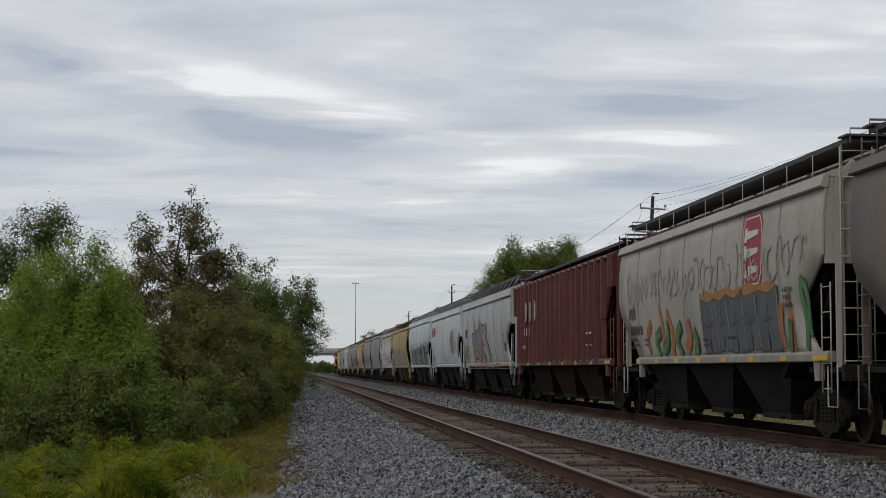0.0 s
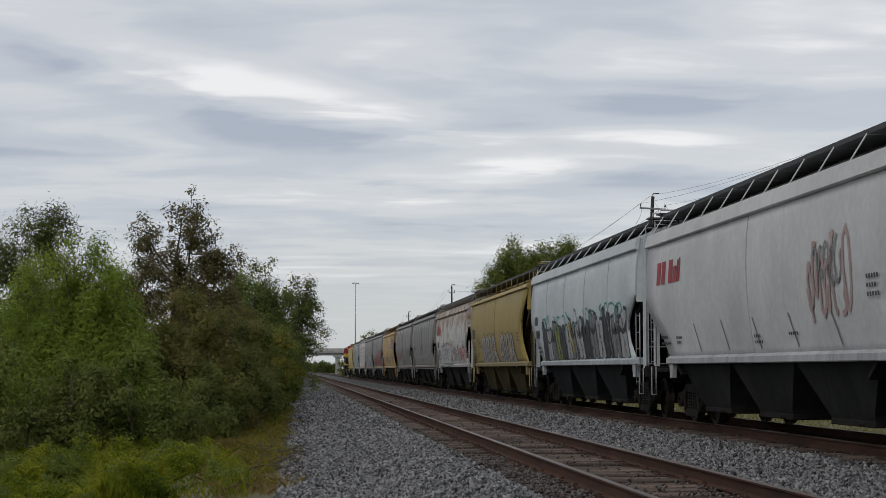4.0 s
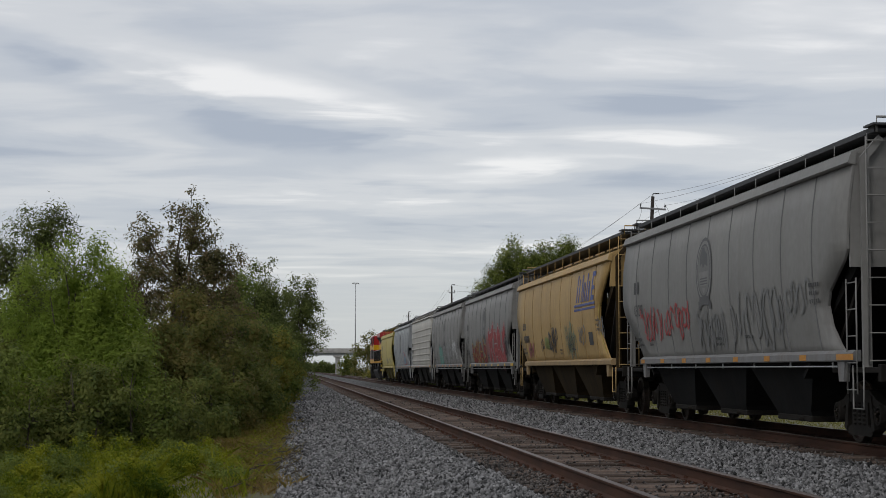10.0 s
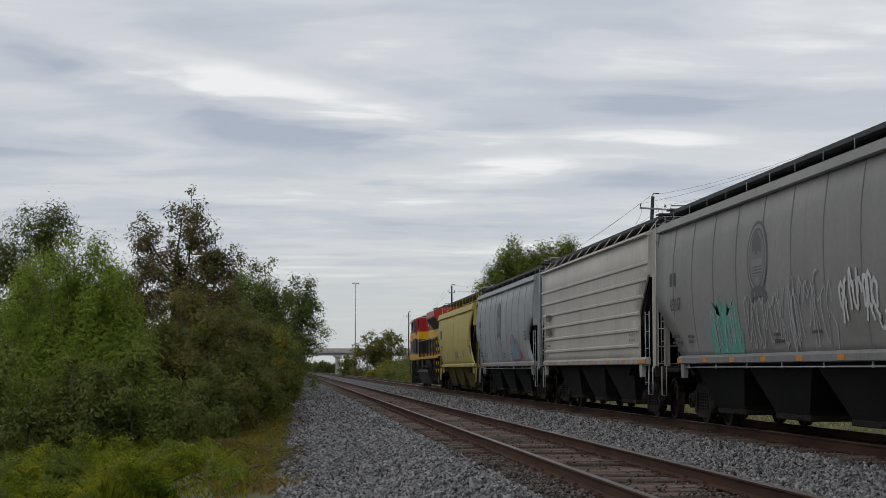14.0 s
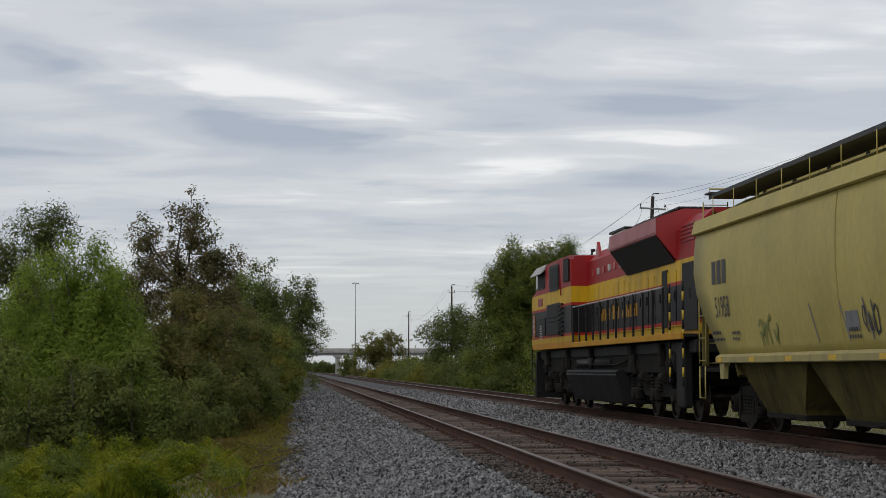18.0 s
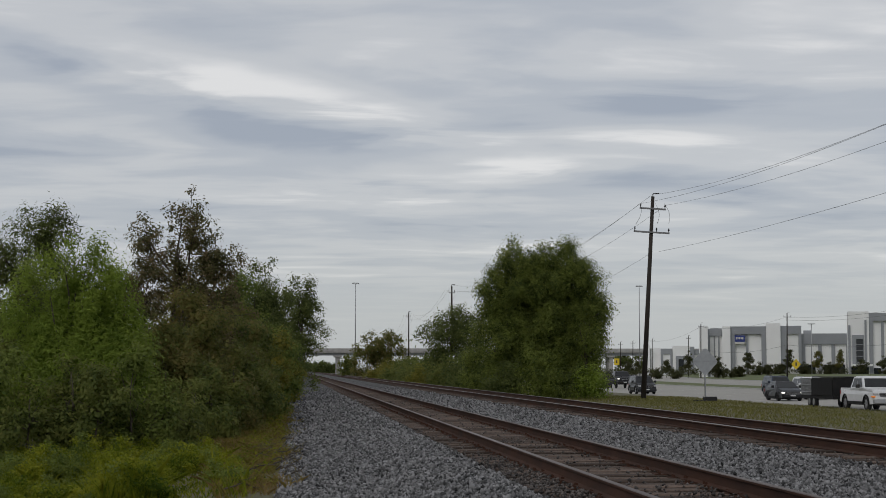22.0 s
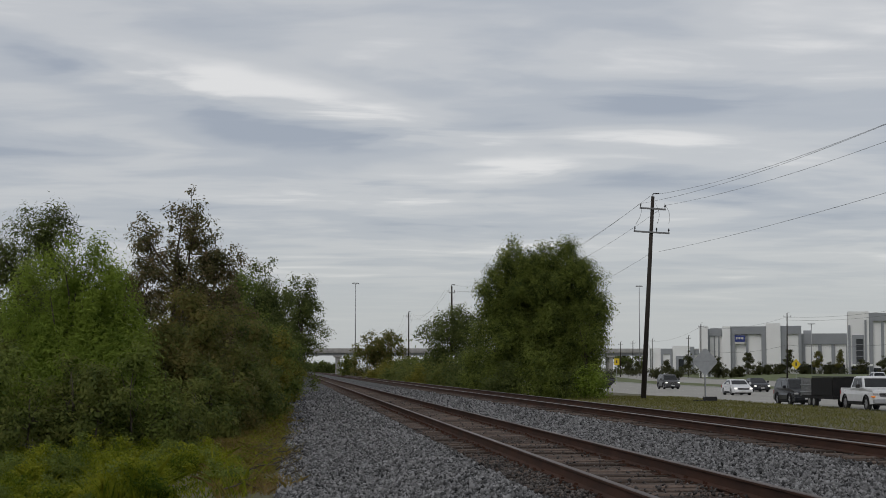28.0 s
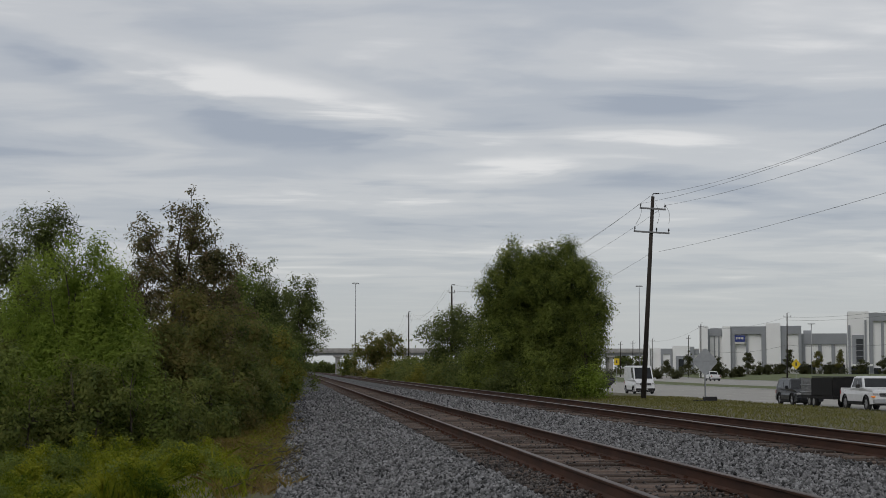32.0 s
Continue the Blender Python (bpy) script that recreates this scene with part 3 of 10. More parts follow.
paint("aged_cream_paint", (0.345, 0.315, 0.27), (0.40, 0.37, 0.32), ((0.20, 0.165, 0.13), 0.5))
paint("oxide_red_paint", (0.095, 0.020, 0.016), (0.125, 0.028, 0.022), ((0.035, 0.014, 0.012), 0.8))
paint("pale_grey_paint", (0.40, 0.395, 0.38), (0.47, 0.465, 0.455), ((0.24, 0.22, 0.20), 0.45))
paint("white_paint", (0.52, 0.52, 0.515), (0.58, 0.58, 0.575), ((0.38, 0.37, 0.355), 0.3))
paint("bluish_white_paint", (0.50, 0.545, 0.56), (0.56, 0.60, 0.61), ((0.40, 0.41, 0.41), 0.3))
paint("mustard_paint", (0.33, 0.24, 0.07), (0.37, 0.275, 0.085), ((0.22, 0.16, 0.055), 0.3))
paint("yellow_paint", (0.42, 0.34, 0.085), (0.46, 0.375, 0.105), ((0.27, 0.20, 0.07), 0.3))
paint("tan_paint", (0.42, 0.27, 0.095), (0.46, 0.305, 0.12), ((0.26, 0.16, 0.07), 0.45))
paint("rusty_white_paint", (0.54, 0.53, 0.51), (0.58, 0.57, 0.55), ((0.36, 0.33, 0.30), 0.3), rust=0.9)
paint("mid_grey_paint", (0.20, 0.195, 0.185), (0.235, 0.23, 0.218), ((0.13, 0.12, 0.11), 0.35))
paint("blue_grey_paint", (0.235, 0.245, 0.25), (0.28, 0.29, 0.295), ((0.14, 0.135, 0.13), 0.45))
paint("light_blue_grey_paint", (0.27, 0.288, 0.295), (0.30, 0.315, 0.325), ((0.18, 0.175, 0.17), 0.3))
paint("sand_white_paint", (0.42, 0.40, 0.36), (0.47, 0.45, 0.41), ((0.30, 0.27, 0.23), 0.4))
paint("brown_paint", (0.12, 0.09, 0.075), (0.15, 0.115, 0.095), ((0.07, 0.055, 0.045), 0.6))
M["stripe_yellow"] = mat("yellow_marker", (0.62, 0.40, 0.03), (0.55, 0.34, 0.03), 6, 0.5, fine=0.15)
M["stripe_orange"] = mat("orange_marker", (0.48, 0.22, 0.03), (0.42, 0.18, 0.03), 6, 0.5, fine=0.15)
M["mark_dark"] = mat("black_lettering", (0.04, 0.04, 0.042), (0.07, 0.07, 0.07), 5, 0.7, fine=0.2)
M["mark_white"] = mat("white_lettering", (0.62, 0.60, 0.57), (0.5, 0.48, 0.45), 5, 0.7, fine=0.2)
M["mark_red"] = mat("red_lettering", (0.36, 0.045, 0.055), (0.28, 0.035, 0.045), 5, 0.7, fine=0.2)
M["mark_blue"] = mat("blue_lettering", (0.10, 0.13, 0.30), (0.08, 0.10, 0.25), 5, 0.7, fine=0.2)
SPRAY = {k: mat(k + "_spray_paint", c, tuple(v * 0.75 for v in c), 4, 0.6, fine=0.2) for k, c in dict(
    green=(0.07, 0.22, 0.06), orange=(0.50, 0.13, 0.04), charcoal=(0.05, 0.05, 0.055), silver=(0.40, 0.40, 0.41), teal=(0.05, 0.26, 0.24),
    white=(0.62, 0.62, 0.62), red=(0.42, 0.06, 0.06), rose=(0.36, 0.13, 0.12), maroon=(0.15, 0.018, 0.028), crimson=(0.30, 0.03, 0.035), sand=(0.36, 0.28, 0.22), purple=(0.22, 0.06, 0.10), blue=(0.16, 0.27, 0.36), olive=(0.22, 0.25, 0.07), violet=(0.30, 0.22, 0.27), mauve=(0.42, 0.30, 0.28), yellow=(0.55, 0.42, 0.05), black=(0.03, 0.03, 0.03), grey=(0.20, 0.20, 0.20), mint=(0.10, 0.34, 0.28)).items()}

SIDE = {
    "round": [(1.25, 1.43), (1.45, 1.47), (1.75, 1.52), (2.1, 1.565), (2.5, 1.595), (2.9, 1.60), (3.3, 1.585), (3.7, 1.54), (4.1, 1.47)],
    "flat": [(1.25, 1.49), (2.6, 1.50), (4.1, 1.50)],
}


def half_width(style, z):
    pts = SIDE["round" if style == "round" else "flat"]
    if z <= pts[0][0]:
        return pts[0][1]
    for (a, wa), (b, wb) in zip(pts, pts[1:]):
        if z <= b:
            return wa + (wb - wa) * (z - a) / (b - a)
    return pts[-1][1]


# how far the side sheet's end edge is cut in, by height: straight corner above, a swallow of shade below
NEAR_CUT = {"round": [(4.2, 0), (2.75, 0.0), (2.6, 0.14), (2.4, 0.5), (2.2, 0.88), (2.0, 1.02), (1.7, 0.96), (1.45, 0.75), (1.25, 0.5)],
            "curved": [(4.2, 0), (3.7, 0.02), (3.45, 0.14), (3.2, 0.45), (2.95, 0.82), (2.65, 1.12), (2.3, 1.2), (1.95, 1.1), (1.6, 0.82), (1.25, 0.45)],
            "flat": [(4.2, 0), (3.15, 0.0), (2.3, 1.0), (1.25, 1.05)]}
FAR_CUT = {"round": [(4.2, 0), (2.60, 0.02), (2.3, 0.25), (1.7, 1.35), (1.25, 1.75)], "curved": [(4.2, 0), (2.9, 0.02), (2.5, 0.22), (2.1, 0.62), (1.7, 1.1), (1.25, 1.5)], "flat": [(4.2, 0), (3.0, 0.0), (2.0, 0.6), (1.25, 0.7)]}


CLOSED_CUT = [(4.2, 0), (1.25, 0.3)]     # the side towards the road


def cut_at(table, z):
    for (za, ia), (zb, ib) in zip(table, table[1:]):
        if zb <= z <= za:
            return ib + (ia - ib) * (z - zb) / (za - zb)
    return 0.0


def side_point(style, y, z, off=0.0):
    return (-(half_width(style, z) + off), y, z)


def patches(polys, gap=0.06):
    """Groups of outlines that lie apart from one another."""
    boxes = []
    for p in polys:
        ys, zs = [q[0] for q in p[0]], [q[1] for q in p[0]]
        b = [min(ys) - gap, max(ys) + gap, min(zs) - gap, max(zs) + gap, [p]]
        while True:
            hit = next((o for o in boxes if o[0] < b[1] and b[0] < o[1] and o[2] < b[3] and b[2] < o[3]), None)
            if hit is None:
                break
            boxes.remove(hit)
            b = [min(hit[0], b[0]), max(hit[1], b[1]), min(hit[2], b[2]), max(hit[3], b[3]), hit[4] + b[4]]
        boxes.append(b)
    return [b[4] for b in boxes]


def decal(name, car, style, polys, off=0.010, label=""):
    """Paint on the side: graffiti and panels become one part for each separate patch."""
    if name in ("graffiti", "data_panel", "company_mark", "sill_graffiti", "faded_scrawl"):
        for group in patches(polys):
            ob = decal_sheet(name, car, style, group, off, label)
            if len(group) > 1:
                tagged(ob, kind="stuff")
    else:
        ob = decal_sheet(name, car, style, polys, off, label)
        if name in ("stencil_text", "number_mark", "weep_stain"):
            tagged(ob, label, kind="stuff")


def decal_sheet(name, car, style, polys, off=0.010, label=""):
    """Flat paint shapes on the camera side: polys is a list of (outline of (y, z), material). Outlines are fanned from their middle and follow the side's curve."""
    V, F, mi, mats = [], [], [], []
    for pts, m in polys:
        if m not in mats:
            mats.append(m)
        k = mats.index(m)
        off += min(0.0006, 0.02 / len(polys))
        cy, cz = sum(p[0] for p in pts) / len(pts), sum(p[1] for p in pts) / len(pts)
        base = len(V)
        V.append(side_point(style, cy, cz, off))
        V += [side_point(style, y, z, off) for y, z in pts]
        n = len(pts)
        for i in range(n):
            F.append((base, base + 1 + i, base + 1 + (i + 1) % n)); mi.append(k)
    ob = soup(name, V, F, mats, car, label)
    ob.data.polygons.foreach_set("material_index", np.array(mi, np.int32))
    ob.data.update()
    return ob


def ribbon(pts, w):
    """The outlines (quads) of a stroke of width w along the points."""
    out = []
    for (a, b) in zip(pts, pts[1:]):
        d = Vector((b[0] - a[0], b[1] - a[1]))
        if d.length < 1e-4:
            continue
        d.normalize()
        n = Vector((-d.y, d.x)) * (w / 2)
        e = d * (w * 0.3)
        out.append([(a[0] - e.x + n.x, a[1] - e.y + n.y), (b[0] + e.x + n.x, b[1] + e.y + n.y), (b[0] + e.x - n.x, b[1] + e.y - n.y), (a[0] - e.x - n.x, a[1] - e.y - n.y)])
    return out


STROKES = [[(0.1, 0), (0.0, 0.9), (0.8, 0.1), (1, 1)], [(0, 0.05), (0.25, 1), (0.5, 0.35), (0.8, 0.95), (1, 0)], [(0.95, 0.9), (0.1, 0.85), (0.85, 0.4), (0.05, 0.05)], [(0.1, 0), (0.1, 1), (0.9, 0.75), (0.2, 0.5), (1, 0)], [(0, 1), (0.15, 0.05), (0.8, 0.0), (1, 0.95), (0.7, 0.5)], [(0.9, 1), (0.1, 0.6), (0.9, 0.35), (0.3, 0), (0.0, 0.3)], [(0, 0.2), (0.5, 1), (0.95, 0), (0.4, 0.45)]]


def tag_shapes(rng, y0, y1, z0, z1, fill, line, n, wild=0.5, thin=0.05, back=None):
    """Abstract sprayed pieces: n interlocking bent strokes side by side, each with an outline, over a ragged backing."""
    polys = []
    w, h = (y1 - y0) / n, z1 - z0
    k = 4 * n
    base = [(y0 - 0.1 * w + (y1 - y0 + 0.2 * w) * i / k, z0 + h * rng.uniform(-0.02, 0.06)) for i in range(k + 1)]
    top = [(y1 + 0.1 * w - (y1 - y0 + 0.2 * w) * i / k, z1 + h * (rng.uniform(-0.22, 0.10) * (0.5 + wild))) for i in range(k + 1)]
    for i in range(k):   # ragged backing in strips
        polys.append(([base[i], base[i + 1], top[k - i - 1], top[k - i]], back if (back and rng.random() < 0.8) else line))
    for i in range(n):
        a = y1 - i * w
        f = fill[i % len(fill)]
        st = rng.choice(STROKES)
        flip = rng.random() < 0.4
        pts = [(a - w * (-0.08 + 1.16 * ((1 - u) if flip else u)) + rng.uniform(-0.06, 0.06) * w * (1 + wild), z0 + h * (0.10 + 0.80 * v) + rng.uniform(-0.06, 0.06) * h) for u, v in st]
        fat = min(0.36 * w, 0.30 * h)
        polys += [(q, line) for q in ribbon(pts, fat + 1.6 * thin)]
        polys += [(q, f) for q in ribbon(pts, fat)]
        hi = [(p[0] + 0.1 * fat, p[1] + 0.15 * fat) for p in pts[:3]]
        polys += [(q, line if rng.random() < 0.5 else fill[(i + 1) % len(fill)]) for q in ribbon(hi, 0.35 * thin)]
    return polys


def block_shapes(rng, y0, y1, z0, z1, fill, line, n, wild=0.5, thin=0.05, back=None):
    """Abstract sprayed blocks: n leaning jagged solids with outlines and inner strokes, over an optional halo."""
    polys = []
    w, h = (y1 - y0) / n, z1 - z0
    if back:
        k = 3 * n
        base = [(y0 - 0.15 * w + (y1 - y0 + 0.3 * w) * i / k, z0) for i in range(k + 1)]
        top = [(y0 - 0.15 * w + (y1 - y0 + 0.3 * w) * i / k, z1 + h * rng.uniform(0.04, 0.16)) for i in range(k + 1)]
        polys += [([base[i], base[i + 1], top[i + 1], top[i]], back) for i in range(k)]
    for i in range(n):
        a = y0 + i * w
        lean = rng.uniform(-0.25, 0.25) * w
        t0, t1 = z1 - h * 0.25 * rng.random() * wild, z1 - h * 0.25 * rng.random() * wild
        mid = z0 + h * rng.uniform(0.35, 0.6)
        o = [(a + 0.06 * w, z0 + 0.04 * h * rng.random()), (a + 0.38 * w, z0), (a + 0.46 * w, z0 + h * rng.uniform(0.1, 0.3)), (a + 0.60 * w, z0), (a + 0.95 * w, z0 + 0.05 * h * rng.random()), (a + 0.90 * w + 0.4 * lean, mid), (a + 0.98 * w + lean, t0), (a + 0.66 * w + lean, t0 + 0.05 * h), (a + 0.55 * w + lean * 0.8, t0 - h * rng.uniform(0.1, 0.3)), (a + 0.40 * w + lean, t1 + 0.04 * h), (a + 0.05 * w + lean, t1), (a + 0.12 * w + 0.4 * lean, mid)]
        cy, cz = sum(p[0] for p in o) / 12, sum(p[1] for p in o) / 12
        polys.append(([(p + (thin if p > cy else -thin), q + (thin if q > cz else -0.3 * thin)) for p, q in o], line))
        polys.append((o, fill[i % len(fill)]))
        polys += [(q, line) for q in ribbon([(cy - 0.1 * w, cz - 0.2 * h), (cy + 0.12 * w, cz + 0.05 * h), (cy - 0.05 * w, cz + 0.25 * h)], 0.5 * thin)]
    return polys


def fat_strokes(y0, y1, z0, z1, strokes, coats):
    """Sprayed letters drawn as bent strokes; each coat (material, width) covers all strokes before the next; (u, v) runs from the far end's foot."""
    polys = []
    for m, w in coats:
        for st in strokes:
            pts = [(y1 + (y0 - y1) * u, z0 + (z1 - z0) * v) for u, v in st]
            soft = [pts[0]]
            for a, b in zip(pts, pts[1:]):
                soft += [(a[0] + (b[0] - a[0]) * t, a[1] + (b[1] - a[1]) * t) for t in (0.25, 0.75)]
            soft.append(pts[-1])
            polys += [(q, m) for q in ribbon(soft, w)]
    return polys


def scrawl(rng, y0, y1, z0, z1, m, n, w=0.03):
    """Thin sprayed loops and strokes."""
    polys = []
    step = (y1 - y0) / n
    h = z1 - z0
    for i in range(n):
        cy, cz = y0 + (i + rng.uniform(0.3, 0.7)) * step, z0 + h * rng.uniform(0.35, 0.65)
        ry, rz = step * rng.uniform(0.3, 0.7), h * rng.uniform(0.25, 0.5)
        a0, turn = rng.uniform(0, 6.28), rng.choice((-1, 1)) * rng.uniform(3.0, 7.5)
        k = 9
        p = [(cy + ry * math.cos(a0 + turn * j / k) * (1 - 0.05 * j) + 0.25 * ry * rng.uniform(-1, 1), cz + rz * math.sin(a0 + turn * j / k)) for j in range(k)]
        if rng.random() < 0.5:
            p.append((cy + rng.uniform(-0.6, 0.6) * step, z0 + h * rng.choice((0.0, 1.0))))
        polys += [(q, m) for q in ribbon(p, w)]
    return polys


def bars(y_left, z, count, w, h, m, gap=0.6):
    """Small unreadable stencil text as plain bars; y_left is the end away from the camera."""
    return [([(y_left - i * w * (1 + gap), z), (y_left - i * w * (1 + gap) - w, z), (y_left - i * w * (1 + gap) - w, z + h), (y_left - i * w * (1 + gap), z + h)], m) for i in range(count)]


def lettering(text, car, style, y_left, z, size, material, name="number", squeeze=1.0):
    """Numbers painted on the side, read from the camera's side."""
    cu = bpy.data.curves.new("glyphs", "FONT")
    cu.body, cu.size, cu.align_x = text, size, "LEFT"
    cu.resolution_u = 2
    tmp = bpy.data.objects.new("glyphs", cu)
    scene.collection.objects.link(tmp)
    bpy.context.view_layer.update()
    me = bpy.data.meshes.new_from_object(tmp.evaluated_get(bpy.context.evaluated_depsgraph_get()))
    bpy.data.objects.remove(tmp)
    bpy.data.curves.remove(cu)
    me.name = name
    for v in me.vertices:
        u, w = v.co.x * squeeze, v.co.y
        v.co = side_point(style, y_left - u, z + w, 0.016)
    me.materials.clear()
    me.materials.append(material)
    ob = new(name, me)
    ob.parent = car
    return ob


# -- shared running gear --
GEAR = {}


def gear_meshes():
    bm = bmesh.new()   # wheelset: axle along x
    tube(bm, (-0.95, 0, 0), (0.95, 0, 0), 0.085, n=12)
    for s in (-1, 1):
        prof = [(0.66, 0.10), (0.66, 0.16), (0.70, 0.18), (0.70, 0.40), (0.67, 0.42), (0.67, 0.475), (0.70, 0.483), (0.705, 0.460), (0.80, 0.452), (0.805, 0.40), (0.755, 0.385), (0.745, 0.20), (0.79, 0.17), (0.79, 0.10)]
        n = 20
        R = [[bm.verts.new((s * x, r * math.cos(2 * math.pi * i / n), r * math.sin(2 * math.pi * i / n))) for i in range(n)] for x, r in prof]
        for a, b in zip(R, R[1:]):
            for i in range(n):
                bm.faces.new((a[i], a[(i + 1) % n], b[(i + 1) % n], b[i]))
        tube(bm, (s * 0.93, 0, 0), (s * 1.12, 0, 0), 0.11, n=12)
        for i in range(3):
            c, q = math.cos(i * 2.094), math.sin(i * 2.094)
            tube(bm, (s * 1.12, 0.06 * c, 0.06 * q), (s * 1.14, 0.06 * c, 0.06 * q), 0.018, n=6)
    bmesh.ops.recalc_face_normals(bm, faces=bm.faces)
    GEAR["wheelset"] = bm
    bm = bmesh.new()   # side frame of a two-axle truck
    prism(bm, [(-1.12, 0.42), (-1.12, 0.58), (-0.72, 0.66), (-0.42, 0.80), (0.42, 0.80), (0.72, 0.66), (1.12, 0.58), (1.12, 0.42), (1.0, 0.36), (0.78, 0.52), (0.46, 0.62), (0.34, 0.62), (0.34, 0.30), (0.60, 0.22), (0.48, 0.14), (-0.48, 0.14), (-0.60, 0.22), (-0.34, 0.30), (-0.34, 0.62), (-0.46, 0.62), (-0.78, 0.52), (-1.0, 0.36)], "x", -0.07, 0.07)
    for s in (-1, 1):
        tube(bm, (-0.12, s * 0.89, 0.46), (0.12, s * 0.89, 0.46), 0.15, n=14)
        prism(bm, [(s * 0.42, 0.74), (s * 0.52, 0.72), (s * 0.66, 0.24), (s * 0.54, 0.20)], "x", -0.085, 0.085)
    GEAR["side_frame"] = bm
    bm = bmesh.new()   # coil spring, turned as one ribbed column
    n = 10
    R = [[bm.verts.new(((0.075 if k % 2 else 0.05) * math.cos(6.283 * i / n), (0.075 if k % 2 else 0.05) * math.sin(6.283 * i / n), 0.29 + 0.03 * k)) for i in range(n)] for k in range(12)]
    for p, q in zip(R, R[1:]):
        for i in range(n):
            bm.faces.new((p[i], p[(i + 1) % n], q[(i + 1) % n], q[i]))
    GEAR["spring"] = bm
    bm = bmesh.new()
    box(bm, -0.95, 0.95, -0.22, 0.22, 0.58, 0.80, bevel=0.03)
    tube(bm, (0, 0, 0.78), (0, 0, 0.92), 0.22, n=14)
    for s in (-1, 1):
        box(bm, -0.9, 0.9, s * 0.36 - 0.04, s * 0.36 + 0.04, 0.36, 0.44)
        for u in (-0.76, 0.76):
            box(bm, u - 0.05, u + 0.05, s * 0.37, s * 0.44, 0.30, 0.62)
    GEAR["bolster"] = bm
    bm = bmesh.new()   # coupler
    box(bm, -0.09, 0.09, -0.75, 0.12, -0.10, 0.10, bevel=0.02)
    prism(bm, [(-0.20, 0.10), (-0.22, 0.36), (-0.08, 0.42), (0.02, 0.30), (0.10, 0.40), (0.20, 0.34), (0.18, 0.10)], "z", -0.16, 0.14)
    tube(bm, (0.0, 0.24, -0.2), (0.0, 0.24, 0.2), 0.035, n=8)
    GEAR["coupler"] = bm
    bm = bmesh.new()   # air hose
    path_tube(bm, [(0.2, 0.15, -0.05), (0.25, 0.25, -0.18), (0.2, 0.42, -0.36), (0.12, 0.52, -0.40)], 0.03)
    GEAR["air_hose"] = bm
    look_of = dict(wheelset=M["wheel"], side_frame=M["grime"], spring=M["grime"], bolster=M["grime"], coupler=M["grime"], air_hose=M["rubber"])
    for k, bm in list(GEAR.items()):
        me = bpy.data.meshes.new(k)
        bm.to_mesh(me); bm.free()
        me.materials.append(look_of[k])
        GEAR[k] = me


gear_meshes()
WHEELSETS = []      # (object, thing it rolls with)


def truck(car, y):
    t = share("truck", GEAR["bolster"], car, pose(0, y, 0))
    for s in (-1, 1):
        share("side_frame", GEAR["side_frame"], t, pose(s * 1.0, 0, 0))
        for u in (-0.2, 0.0, 0.2):
            share("spring", GEAR["spring"], t, pose(s * 1.03, u, 0))
        w = share("wheelset", GEAR["wheelset"], t, pose(0, s * 0.89, 0.455))
        WHEELSETS.append((w, car))
    return t


def ladder(car, x, y, z0, z1, w, rungs, m, along):
    """A ladder; along 'x': rungs across the car's end, 'y': along its side."""
    bm = bmesh.new()
    d = Vector((w, 0, 0)) if along == "x" else Vector((0, w, 0))
    a = Vector((x, y, 0))
    for p in (a, a + d):
        tube(bm, (p.x, p.y, z0), (p.x, p.y, z1), 0.012, n=6)
    for i in range(rungs):
        z = z0 + 0.06 + (z1 - z0 - 0.12) * i / (rungs - 1)
        tube(bm, (a.x, a.y, z), (a.x + d.x, a.y + d.y, z), 0.010, n=6)
    return part("ladder", bm, m, car)


